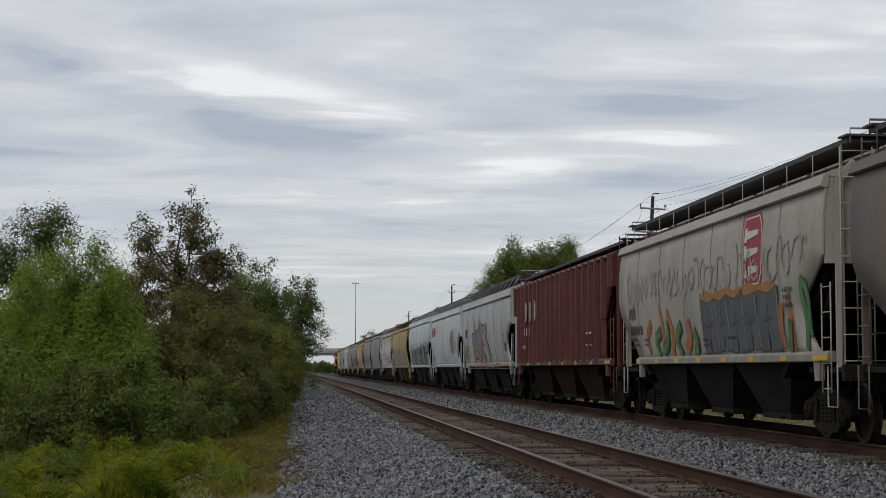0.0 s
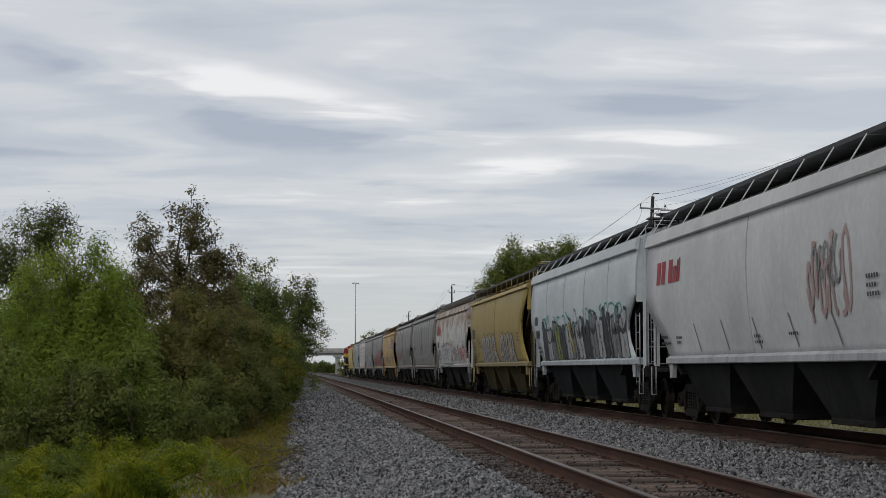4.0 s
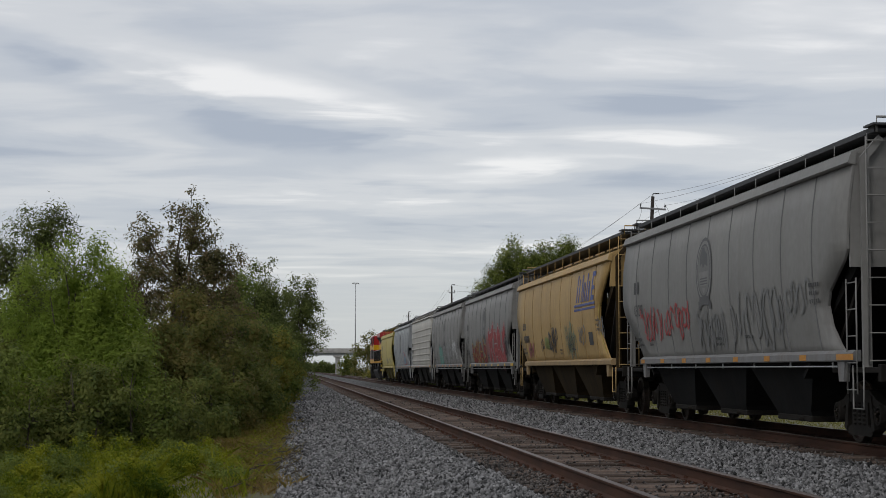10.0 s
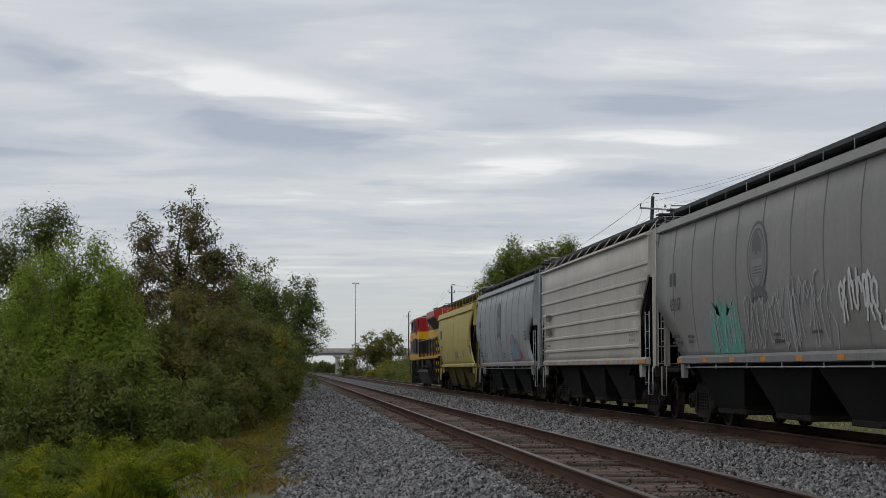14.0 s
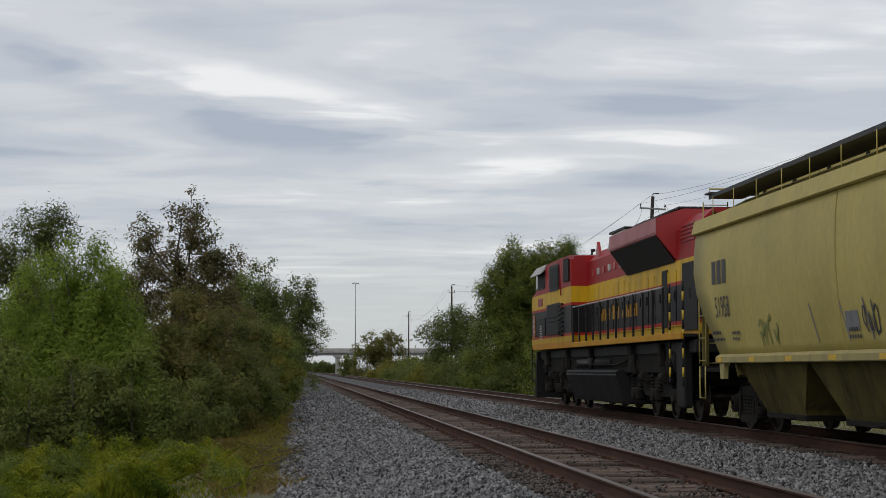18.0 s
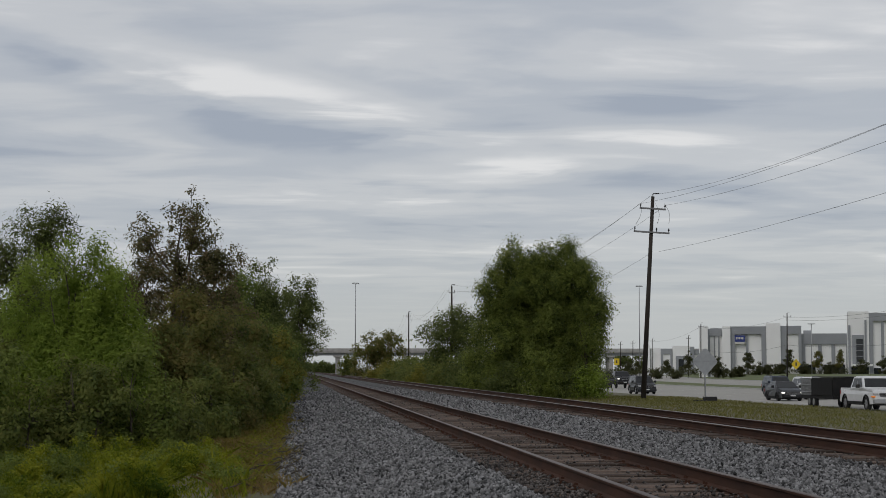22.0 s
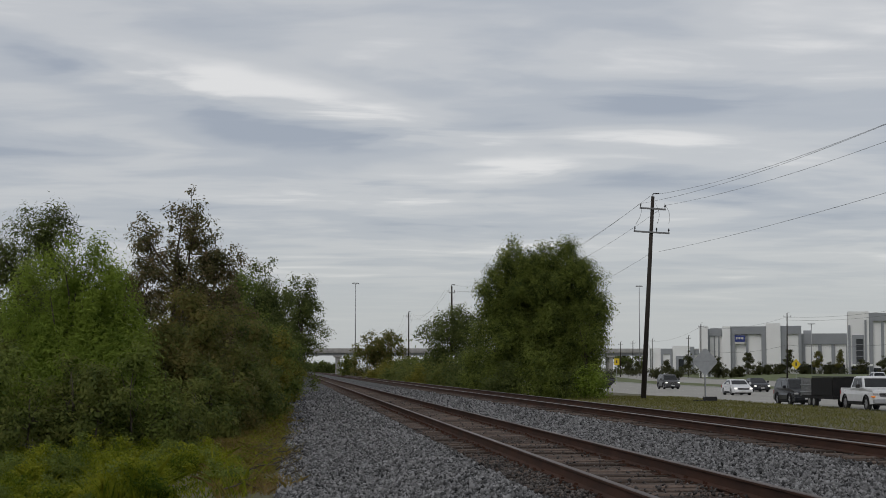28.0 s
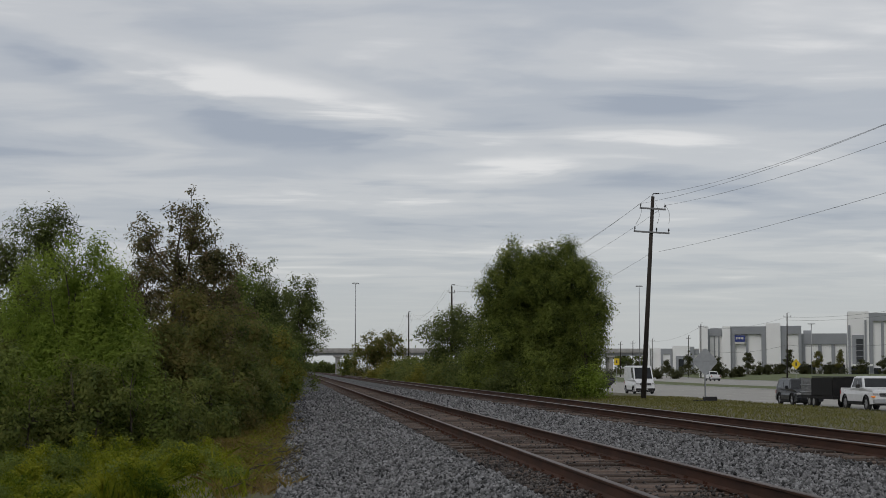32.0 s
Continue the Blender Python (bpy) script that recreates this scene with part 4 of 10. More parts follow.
def hopper(cfg):
    """A covered hopper car. cfg: L length over couplers, style, body paint, flange heights, bays, seams, marks."""
    L, style, body = cfg["L"], cfg["style"], PAINT[cfg["paint"]]
    rng = random.Random(cfg["seed"])
    shape = "round" if style == "round" else "flat"
    car = thing("covered_hopper_car", pose(MAIN, 0, MAIN_Z), cfg["label"], "hopper car", "covered hopper cars of the train")
    lb = L / 2 - 0.45
    f0, f1 = cfg["flange"]
    cut = cfg.get("cut", shape)
    near_t, far_t = NEAR_CUT[cut], FAR_CUT[cut]
    ln = lb - cfg.get("trim", 0.35)      # the body ends short of the platform at the trailing end
    end_y = {-1: ln, 1: lb}
    zs = sorted({1.30, 1.5, 1.75, 1.9, 2.0, 2.1, 2.2, 2.3, 2.45, 2.6, 2.7, 2.9, 3.15, 3.3, 3.5, f0} | {p[0] for p in near_t + far_t if 1.3 < p[0] < f0})
    for s in (-1, 1):
        bm = bmesh.new()
        near, far = (near_t, far_t) if s < 0 else (CLOSED_CUT, CLOSED_CUT)
        grids = []
        for off in (0.0, -0.035):
            g = []
            for z in zs:
                ya, yb = -ln + cut_at(near, z), lb - cut_at(far, z)
                w = half_width(shape, z) + off
                g.append([bm.verts.new((s * w, ya + (yb - ya) * i / 16, z)) for i in range(17)])
            grids.append(g)
        o, q = grids
        nz = len(zs)
        for j in range(nz - 1):
            for i in range(16):
                bm.faces.new((o[j][i], o[j][i + 1], o[j + 1][i + 1], o[j + 1][i])).smooth = True
                bm.faces.new((q[j][i], q[j][i + 1], q[j + 1][i + 1], q[j + 1][i]))
            for i in (0, 16):
                bm.faces.new((o[j][i], o[j + 1][i], q[j + 1][i], q[j][i]))
        for i in range(16):
            for j in (0, nz - 1):
                bm.faces.new((o[j][i], o[j][i + 1], q[j][i + 1], q[j][i]))
        bmesh.ops.recalc_face_normals(bm, faces=bm.faces)
        sheet = part("side_sheet", bm, body, car)
        # seams, posts or corrugations on the sheet
        if style == "round":
            n = cfg["seams"]
            for i in range(1, n):
                y = -ln + (ln + lb) * i / n
                bm = bmesh.new()
                zz = [z for z in zs if -ln + cut_at(near, z) < y < lb - cut_at(far, z)]
                rings = []
                for z in zz:
                    w = half_width(shape, z)
                    rings.append([(s * (w - 0.01), y - 0.016, z), (s * (w + 0.012), y - 0.012, z), (s * (w + 0.012), y + 0.012, z), (s * (w - 0.01), y + 0.016, z)])
                sweep(bm, rings)
                part("seam", bm, M["seam_" + cfg["paint"]], sheet)
        elif style == "post":
            n = cfg["seams"]
            for i in range(n + 1):
                y = -ln + 0.06 + (ln + lb - 0.12) * i / n
                z0 = 1.3
                while z0 < 3.2 and not (-ln + cut_at(near, z0) <= y <= lb - cut_at(far, z0)):
                    z0 += 0.05
                bm = bmesh.new()
                prism(bm, [(s * 1.49, y - 0.07), (s * 1.63, y - 0.05), (s * 1.63, y + 0.05), (s * 1.49, y + 0.07)], "z", z0, f1 - 0.05)
                part("side_post", bm, body, sheet)
        elif style == "corrugated":
            for i in range(6):
                z = 1.62 + i * 0.36
                bm = bmesh.new()
                y0, y1 = -ln + cut_at(near, z) + 0.02, lb - cut_at(far, z) - 0.02
                prism(bm, [(s * 1.49, z - 0.05), (s * 1.53, z - 0.025), (s * 1.53, z + 0.025), (s * 1.49, z + 0.05)], "y", y0, y1)
                part("side_rib", bm, body, sheet)
        # side sill with reflective markers
        bm = bmesh.new()
        w = half_width(shape, 1.3)
        y0, y1 = (-ln + 0.1, lb - cut_at(far, 1.3) + 0.1)
        prism(bm, [(s * (w - 0.05), 1.20), (s * (w + 0.07), 1.20), (s * (w + 0.085), 1.215), (s * (w + 0.085), 1.31), (s * (w + 0.02), 1.36), (s * (w - 0.05), 1.36)], "y", y0, y1)
        sill = part("side_sill", bm, PAINT["sill_" + cfg["paint"]], car)
        for y in (y0 + 0.55, y1 - 0.35):
            bm = bmesh.new()   # jacking pad hung under the sill
            prism(bm, [(y - 0.16, 1.205), (y + 0.16, 1.205), (y + 0.10, 0.92), (y - 0.10, 0.92)], "x", min(s * (w - 0.03), s * (w + 0.06)), max(s * (w - 0.03), s * (w + 0.06)))
            part("jacking_pad", bm, PAINT["sill_" + cfg["paint"]], sill)
        if "grey" in cfg["paint"]:
            bm = bmesh.new()   # brake pipe clipped under the sill
            tube(bm, (s * (w + 0.03), y0 + 0.8, 1.13), (s * (w + 0.03), y1 - 0.5, 1.13), 0.014, n=6)
            for q in range(7):
                y = y0 + 1.0 + (y1 - y0 - 1.8) * q / 6
                box(bm, s * (w + 0.03) - 0.01, s * (w + 0.03) + 0.01, y - 0.02, y + 0.02, 1.11, 1.205)
            part("brake_pipe", bm, M["galv"], sill)
        k = cfg.get("markers", 8)
        for i in range(k):
            y = y0 + 0.3 + (y1 - y0 - 0.6) * i / max(1, k - 1)
            d = 0.36 if i == 0 else 0.16
            bm = bmesh.new()
            box(bm, s * (w + 0.084), s * (w + 0.092), y - d, y + d, 1.22, 1.305)
            part("reflective_marker", bm, M[cfg.get("marker", "stripe_yellow")], sill)
        # eave flange
        bm = bmesh.new()
        wt = half_width(shape, f0)
        prism(bm, [(s * (wt - 0.04), f0), (s * (wt + 0.05), f0 + 0.01), (s * (wt + 0.075), f0 + 0.03), (s * (wt + 0.02), f1 - 0.02), (s * (wt - 0.06), f1)], "y", -ln - 0.02, lb + 0.02)
        part("roof_edge", bm, body, car)
    # roof
    bm = bmesh.new()
    wt = half_width(shape, f0)
    walk_z = cfg.get("walk", 4.40)
    hz = min(walk_z + 0.18, f1 + 0.42)
    prof = [(-wt + 0.02, f1 - 0.05), (-wt + 0.02, f1), (-0.95, f1 + 0.22), (-0.55, hz), (0.55, hz), (0.95, f1 + 0.22), (wt - 0.02, f1), (wt - 0.02, f1 - 0.05)]
    prism(bm, prof, "y", -ln, lb)
    roof = part("roof", bm, body, car)
    bm = bmesh.new()
    box(bm, -0.42, 0.42, -ln + 0.4, lb - 0.4, hz - 0.02, max(walk_z + 0.22, hz + 0.10), bevel=0.03)
    part("hatch_cover", bm, body, roof)
    for i in range(9):
        bm = bmesh.new()
        y = -ln + 0.9 + (ln + lb - 1.8) * i / 8
        box(bm, -0.46, 0.46, y - 0.04, y + 0.04, hz, max(walk_z + 0.26, hz + 0.13))
        part("hatch_batten", bm, M["grime"], roof)
    for s in (-1, 1):
        bm = bmesh.new()
        gz = walk_z
        a, b = 0.60, 1.24
        y0, y1 = -ln - 0.15, lb + 0.15
        prism(bm, [(s * a, gz - 0.04), (s * b, gz - 0.04), (s * b, gz + 0.035), (s * (b - 0.02), gz + 0.035), (s * (b - 0.02), gz + 0.012), (s * (a + 0.02), gz + 0.012), (s * (a + 0.02), gz + 0.035), (s * a, gz + 0.035)], "y", y0, y1)
        board = part("running_board", bm, M["grating"], car, "dark steel grating")
        k = cfg.get("brackets", 12)
        bm = bmesh.new()
        base_z = f1 - 0.02
        foot = wt - 0.04 if cfg.get("pale") else b
        path_tube(bm, [(s * foot, 0, base_z), (s * b, 0, gz - 0.03), (s * a, 0, gz - 0.03), (s * a, 0, f1 + 0.2)], 0.013)
        me = bpy.data.meshes.new("bracket"); bm.to_mesh(me); bm.free(); me.materials.append(body)
        for i in range(k):
            share("bracket", me, board, pose(0, -ln + 0.15 + (ln + lb - 0.3) * i / (k - 1), 0))
    for e in (-1, 1):
        y = e * (end_y[e] + 0.08)
        bm = bmesh.new()
        box(bm, -1.3, 1.3, y - 0.2, y + 0.2, walk_z + 0.04, walk_z + 0.07)
        part("end_crossover", bm, M["grating"], car)
        bm = bmesh.new()
        y = e * (end_y[e] + 0.2)
        path_tube(bm, [(-1.22, y, walk_z - 0.05), (-1.22, y, walk_z + 0.16), (1.22, y, walk_z + 0.16), (1.22, y, walk_z - 0.05)], 0.018)
        part("roof_handhold", bm, M["galv"] if cfg.get("pale") else body, car)
    # ends: the wall stands only high up; under it the slope sheet falls away inwards, its paint darkened as shade
    zc = cfg.get("wall_foot", 2.6 if shape == "round" else 3.1)
    for e in (-1, 1):
        be = end_y[e]
        bm = bmesh.new()
        wz = sorted({zc, max(zc, 3.1), max(zc, 3.4), f0, f1})
        rings = [[(-half_width(shape, z) + 0.04, e * (be - 0.05), z), (half_width(shape, z) - 0.04, e * (be - 0.05), z), (half_width(shape, z) - 0.04, e * (be - 0.01), z), (-half_width(shape, z) + 0.04, e * (be - 0.01), z)] for z in wz]
        sweep(bm, rings)
        wall = part("end_wall", bm, body, car)
        for u in (-0.75, 0.0, 0.75):
            bm = bmesh.new()
            prism(bm, [(u - 0.05, e * (be - 0.012)), (u - 0.035, e * (be + 0.05)), (u + 0.035, e * (be + 0.05)), (u + 0.05, e * (be - 0.012))], "z", zc + 0.02, f1 - 0.06)
            part("wall_stiffener", bm, body, wall)
        bm = bmesh.new()
        bow = (1.3, 2.45) if cut == "curved" else (1.12, 1.98)
        prism(bm, [(e * (be - 0.05), zc + 0.3), (e * (be - 0.05), zc), (e * (be - bow[0] + 0.05), bow[1] - 0.05), (e * (be - 2.6), 0.95), (e * (be - 2.66), 1.0), (e * (be - bow[0]), bow[1]), (e * (be - 0.12), zc + 0.3)], "x", -1.44, 1.44)
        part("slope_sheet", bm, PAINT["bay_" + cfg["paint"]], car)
        bm = bmesh.new()   # upright plate on the centre line under the slope
        prism(bm, [(e * (be - 0.1), zc - 0.1), (e * (be - 0.1), 1.12), (e * (be - 2.2), 1.12)], "x", -0.04, 0.04)
        part("shear_plate", bm, M["grime"], car)
        bm = bmesh.new()
        y0, y1 = sorted((e * (L / 2 - 0.42), e * (be - 1.3)))
        box(bm, -1.42, 1.42, y0, y1, 1.04, 1.12, bevel=0.01)
        y0, y1 = sorted((e * (L / 2 - 0.46), e * (L / 2 - 0.34)))
        box(bm, -1.45, 1.45, y0, y1, 0.92, 1.16, bevel=0.01)
        part("end_platform", bm, M["grime"], car)
        for s in (-1, 1):
            bm = bmesh.new()
            prism(bm, [(e * (be - 0.05), zc), (e * (be - 1.25), 1.35), (e * (be - 1.37), 1.35), (e * (be - 0.17), zc)], "x", s * 1.30 - 0.04, s * 1.30 + 0.04)
            part("end_brace", bm, M["grime"], car)
            bm = bmesh.new()
            y0, y1 = sorted((e * (be + 0.03), e * (be + 0.10)))
            prism(bm, [(s * 1.42, 1.1), (s * 1.30, 1.1), (s * 1.30, f1 - 0.12), (s * 1.08, f1 + 0.14), (s * 1.16, f1 + 0.2), (s * 1.42, f1 - 0.1)], "y", y0, y1)
            # on curved ends the post takes the shade-darkened bay paint
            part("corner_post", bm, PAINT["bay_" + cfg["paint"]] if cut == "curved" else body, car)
        m = M["galv"] if cfg.get("pale") else body
        # ladders: up the end at its corner, low on the side of the platform, with the hanging stirrup
        ladder(car, -1.36, e * (be + 0.14), 1.15, 4.30, 0.48, 9, m, "x")
        if e > 0:
            ladder(car, -1.47, be - 0.40, 1.2, 3.0, 0.5, 5, m, "y")
        elif cut != "curved":
            ladder(car, -1.49, -be - 0.02, 0.75, 2.35, 0.42, 5, m, "y")
        ladder(car, 0.92, e * (be + 0.10), 1.15, 2.5, 0.46, 4, m, "x")
        bm = bmesh.new()
        yy = e * (be - 0.05)
        path_tube(bm, [(-1.45, yy - 0.22, 1.15), (-1.45, yy - 0.22, 0.55), (-1.45, yy + 0.22, 0.55), (-1.45, yy + 0.22, 1.15)], 0.013)
        part("stirrup_step", bm, m, car)
        bm = bmesh.new()   # uncoupling lever across the end
        path_tube(bm, [(-1.40, e * (L / 2 - 0.25), 0.78), (-1.38, e * (L / 2 - 0.28), 0.98), (-0.4, e * (L / 2 - 0.28), 0.98), (-0.1, e * (L / 2 - 0.2), 1.02)], 0.012)
        part("uncoupling_lever", bm, M["grime"], car)
        share("coupler", GEAR["coupler"], car, pose(0, e * (L / 2 - 0.35), 0.87, 0, 0, 0 if e > 0 else 180))
        share("air_hose", GEAR["air_hose"], car, pose(0, e * (L / 2 - 0.35), 0.82, 0, 0, 0 if e > 0 else 180))
    # hopper bays
    nb = cfg["bays"]
    mid, span = (lb - ln) / 2, lb + ln - 2 * 2.3
    for i in range(nb):
        y0, y1 = mid - span / 2 + span * i / nb, mid - span / 2 + span * (i + 1) / nb
        ym = (y0 + y1) / 2
        bm = bmesh.new()
        rings = []
        for z, hw, hl in ((1.34, 1.39, (y1 - y0) / 2 - 0.01), (1.2, 1.37, (y1 - y0) / 2 - 0.05), (0.44, 1.14, (y1 - y0) / 2 - 0.95), (0.34, 1.10, (y1 - y0) / 2 - 1.0)):
            rings.append([(-hw, ym - hl, z), (hw, ym - hl, z), (hw, ym + hl, z), (-hw, ym + hl, z)])
        sweep(bm, rings)
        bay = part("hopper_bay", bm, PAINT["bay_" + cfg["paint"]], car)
        bm = bmesh.new()
        hg = (y1 - y0) / 2 - 0.98
        box(bm, -1.12, 1.12, ym - hg, ym + hg, 0.27, 0.37, bevel=0.015)
        tube(bm, (-1.2, ym - 0.5, 0.31), (1.2, ym - 0.5, 0.31), 0.03, n=8)
        part("outlet_gate", bm, M["grime"], bay)
    bm = bmesh.new()
    box(bm, -0.32, 0.32, -L / 2 + 0.5, L / 2 - 0.5, 0.74, 1.03, bevel=0.02)
    part("centre_sill", bm, M["grime"], car)
    bm = bmesh.new()
    tube(bm, (0.55, -lb + 1.0, 1.42), (0.55, -lb + 2.0, 1.42), 0.22, n=14)
    part("air_reservoir", bm, M["grime"], car)
    bm = bmesh.new()
    n = 14
    ring = [(0.62 + 0.26 * math.cos(6.283 * i / n), -ln - 0.2, 2.6 + 0.26 * math.sin(6.283 * i / n)) for i in range(n + 1)]
    path_tube(bm, ring, 0.016)
    for i in range(0, n, 4):
        tube(bm, (0.62, -ln - 0.2, 2.6), ring[i], 0.012, n=6)
    tube(bm, (0.62, -ln - 0.22, 2.6), (0.62, -ln, 2.6), 0.05, n=8)
    part("brake_wheel", bm, M["grime"], car)
    for e in (-1, 1):
        truck(car, e * (L / 2 - 2.35))
    if cfg.get("marks"):
        cfg["marks"](car, shape, lb, rng)
    return car
# ---- paint marks on the cars' camera side; offsets are metres from the far end ----
def crest(car, style, lb, off, dark, light):
    y0 = lb - off
    def oval(ry, rz, cz=2.92):
        return [(y0 + ry * math.cos(6.283 * i / 24), cz + rz * math.sin(6.283 * i / 24)) for i in range(24)]
    figure = [(-0.3, 2.98), (-0.26, 3.2), (-0.1, 3.28), (0.0, 3.36), (0.16, 3.34), (0.3, 3.2), (0.28, 3.0), (0.16, 3.06), (0.04, 2.96), (-0.1, 3.04)]
    polys = [(oval(0.62, 0.62), dark), (oval(0.56, 0.56), light), (oval(0.50, 0.50), dark), (oval(0.46, 0.46), M["crest_mid"]), ([(y0 + a, b) for a, b in figure], dark)]
    polys += [([(y0 - 0.30, 2.64), (y0 + 0.30, 2.64), (y0 + 0.34, 2.90), (y0 - 0.34, 2.90)], light)]
    polys += [([(y0 - 0.28, 2.66 + 0.05 * i), (y0 + 0.28, 2.66 + 0.05 * i), (y0 + 0.28, 2.685 + 0.05 * i), (y0 - 0.28, 2.685 + 0.05 * i)], dark) for i in range(3)]
    polys += [([(y0 - 0.05, 2.5), (y0 + 0.05, 2.5), (y0 + 0.12, 2.6), (y0 - 0.12, 2.6)], light)]
    polys += [([(y0 - 0.42, 2.28), (y0 + 0.42, 2.28), (y0 + 0.36, 2.44), (y0 - 0.36, 2.44)], dark), ([(y0 - 0.5, 2.20), (y0 - 0.3, 2.20), (y0 - 0.34, 2.36), (y0 - 0.46, 2.36)], dark), ([(y0 + 0.3, 2.20), (y0 + 0.5, 2.20), (y0 + 0.46, 2.36), (y0 + 0.34, 2.36)], dark)]
    decal("crest", car, style, polys, label="dark oval crest")


def stencils(car, style, lb, rng, m, spots):
    polys = []
    for off, z, n, h in spots:
        polys += bars(lb - off, z, n, 0.07, h, m, 0.5)
    decal("stencil_text", car, style, polys, label="small dark stencil marks")


def common(car, style, lb, rng, m):
    L = 2 * lb
    stencils(car, style, lb, rng, m, [(1.2, 1.72, 6, 0.06), (1.2, 1.60, 8, 0.05), (2.6, 1.70, 5, 0.05), (2.6, 1.60, 4, 0.05), (L * 0.5, 1.62, 4, 0.05), (L * 0.5, 1.52, 5, 0.05), (L * 0.62, 1.62, 5, 0.05), (L * 0.85, 2.3, 5, 0.06), (L * 0.85, 2.18, 4, 0.06), (L * 0.85, 2.06, 5, 0.06)])


def cut_edge(car, style, lb, trim, top):
    """A yellow painted edge down the curved end of the side sheet."""
    zs = [1.5 + (top - 1.5) * i / 9 for i in range(10)]
    pts = [(-(lb - trim) + cut_at(NEAR_CUT["curved"], z) + 0.07, z) for z in zs]
    decal("yellow_edge", car, style, [(q, SPRAY["yellow"]) for q in ribbon(pts, 0.07)], label="yellow painted edge")


def marks_cream(car, st, lb, rng):
    D, W, R = M["mark_dark"], M["mark_white"], M["mark_red"]
    y, z = lb - 12.4 + 0.7, 3.06
    def octo(r, q):
        c = 0.72
        return [(y + r * a, z + q * b) for a, b in ((c, 1), (1, c), (1, -c), (c, -1), (-c, -1), (-1, -c), (-1, c), (-c, 1))]
    polys = [(octo(0.62, 0.62), R), (octo(0.575, 0.575), W), (octo(0.545, 0.545), R)]
    for i in range(3):
        zz = z + 0.28 - 0.3 * i
        polys.append(([(y + 0.4 - 0.1 * i, zz - 0.09), (y - 0.4, zz - 0.03), (y - 0.4, zz + 0.05), (y + 0.4 - 0.1 * i, zz + 0.07)], W))
        polys.append(([(y + 0.46, zz - 0.12), (y + 0.30, zz - 0.12), (y + 0.30, zz + 0.12), (y + 0.46, zz + 0.12)], W))
    decal("company_shield", car, st, polys, label="red shield with white bars")
    top = [(lb - 8.0 - 0.5 * i, 2.36 + 0.05 * math.sin(2.1 * i)) for i in range(11)]
    g = [([(a[0], a[1] - 0.06), (b[0], b[1] - 0.06), (b[0] - 0.02, b[1] + 0.14), (a[0], a[1] + 0.14)], SPRAY["ochre"]) for a, b in zip(top, top[1:])]
    C, S = SPRAY["charcoal"], SPRAY["slate"]
    y = lb - 8.0
    for k, (w, lean) in enumerate(((1.1, 0.05), (0.85, 0.0), (1.0, 0.08), (0.95, -0.04), (1.15, 0.12))):
        foot = 1.40 + 0.03 * (k % 2)
        shape = [(y, foot), (y - 0.42 * w, foot), (y - 0.46 * w, foot + 0.28), (y - 0.55 * w, foot), (y - w, foot), (y - w - 0.4 * lean, 1.9), (y - w - lean, 2.36 + 0.04 * (k % 3)), (y - 0.5 * w - lean, 2.30), (y - lean, 2.38 - 0.03 * (k % 2)), (y - 0.4 * lean, 1.95)]
        cy, cz = y - 0.5 * w, 1.9
        g.append(([(cy + 1.07 * (p - cy), cz + 1.05 * (q - cz)) for p, q in shape], C))
        g.append((shape, S))
        for pts in ([(y - 0.06, foot + 0.04), (y - 0.10 - lean, 2.3)], [(y - 0.5 * w, foot + 0.35), (y - 0.48 * w - lean, 2.2)], [(y - 0.3 * w, 1.86), (y - 0.75 * w, 1.92)]):
            g += [(q, C) for q in ribbon(pts, 0.045)]
        g += [(q, SPRAY["silver"]) for q in ribbon([(y - w + 0.03, foot + 0.02), (y - w - 0.35 * lean, 1.9), (y - w - lean + 0.03, 2.3)], 0.022)]
        y -= w
    petals = [[(0.03, 0.1), (0.0, 0.45), (0.1, 0.75)], [(0.16, 0.0), (0.10, 0.4), (0.22, 0.6)], [(0.3, 0.05), (0.34, 0.6), (0.30, 1.15)], [(0.26, 0.1), (0.38, 0.3), (0.40, 0.8)], [(0.46, 0.0), (0.52, 0.45), (0.44, 0.95)], [(0.62, 0.0), (0.55, 0.4), (0.66, 0.7)], [(0.72, 0.1), (0.82, 0.3), (0.80, 0.7)], [(0.9, 0.0), (0.96, 0.25), (0.92, 0.5)]]
    g += fat_strokes(lb - 7.9, lb - 2.9, 1.40, 2.25, petals[::2], [(SPRAY["olive"], 0.24), (SPRAY["orange"], 0.19)])
    g += fat_strokes(lb - 7.7, lb - 3.3, 1.40, 2.15, petals[1::2], [(C, 0.27), (SPRAY["green"], 0.20), (SPRAY["olive"], 0.05)])
    g += fat_strokes(lb - 14.3, lb - 13.2, 1.42, 2.25, [petals[0], petals[4]], [(SPRAY["olive"], 0.22), (SPRAY["orange"], 0.17)])
    g += fat_strokes(lb - 15.0, lb - 13.4, 1.42, 2.5, [[(0.1, 0.0), (0.2, 0.35)], [(0.62, 0.0), (0.75, 0.4), (0.6, 0.95), (0.85, 0.8), (0.8, 0.2)]], [(C, 0.2), (SPRAY["green"], 0.14)])
    decal("graffiti", car, st, g, label="grey, green and orange graffiti")
    decal("faded_scrawl", car, st, scrawl(rng, lb - 15.0, lb - 1.0, 2.5, 3.15, SPRAY["faded"], 30, 0.05), label="faded grey scrawl")
    decal("number_mark", car, st, bars(lb - 1.2, 2.2, 3, 0.16, 0.24, D) + bars(lb - 1.2, 1.85, 6, 0.14, 0.2, D), label="dark lettering bars")
    common(car, st, lb, rng, D)


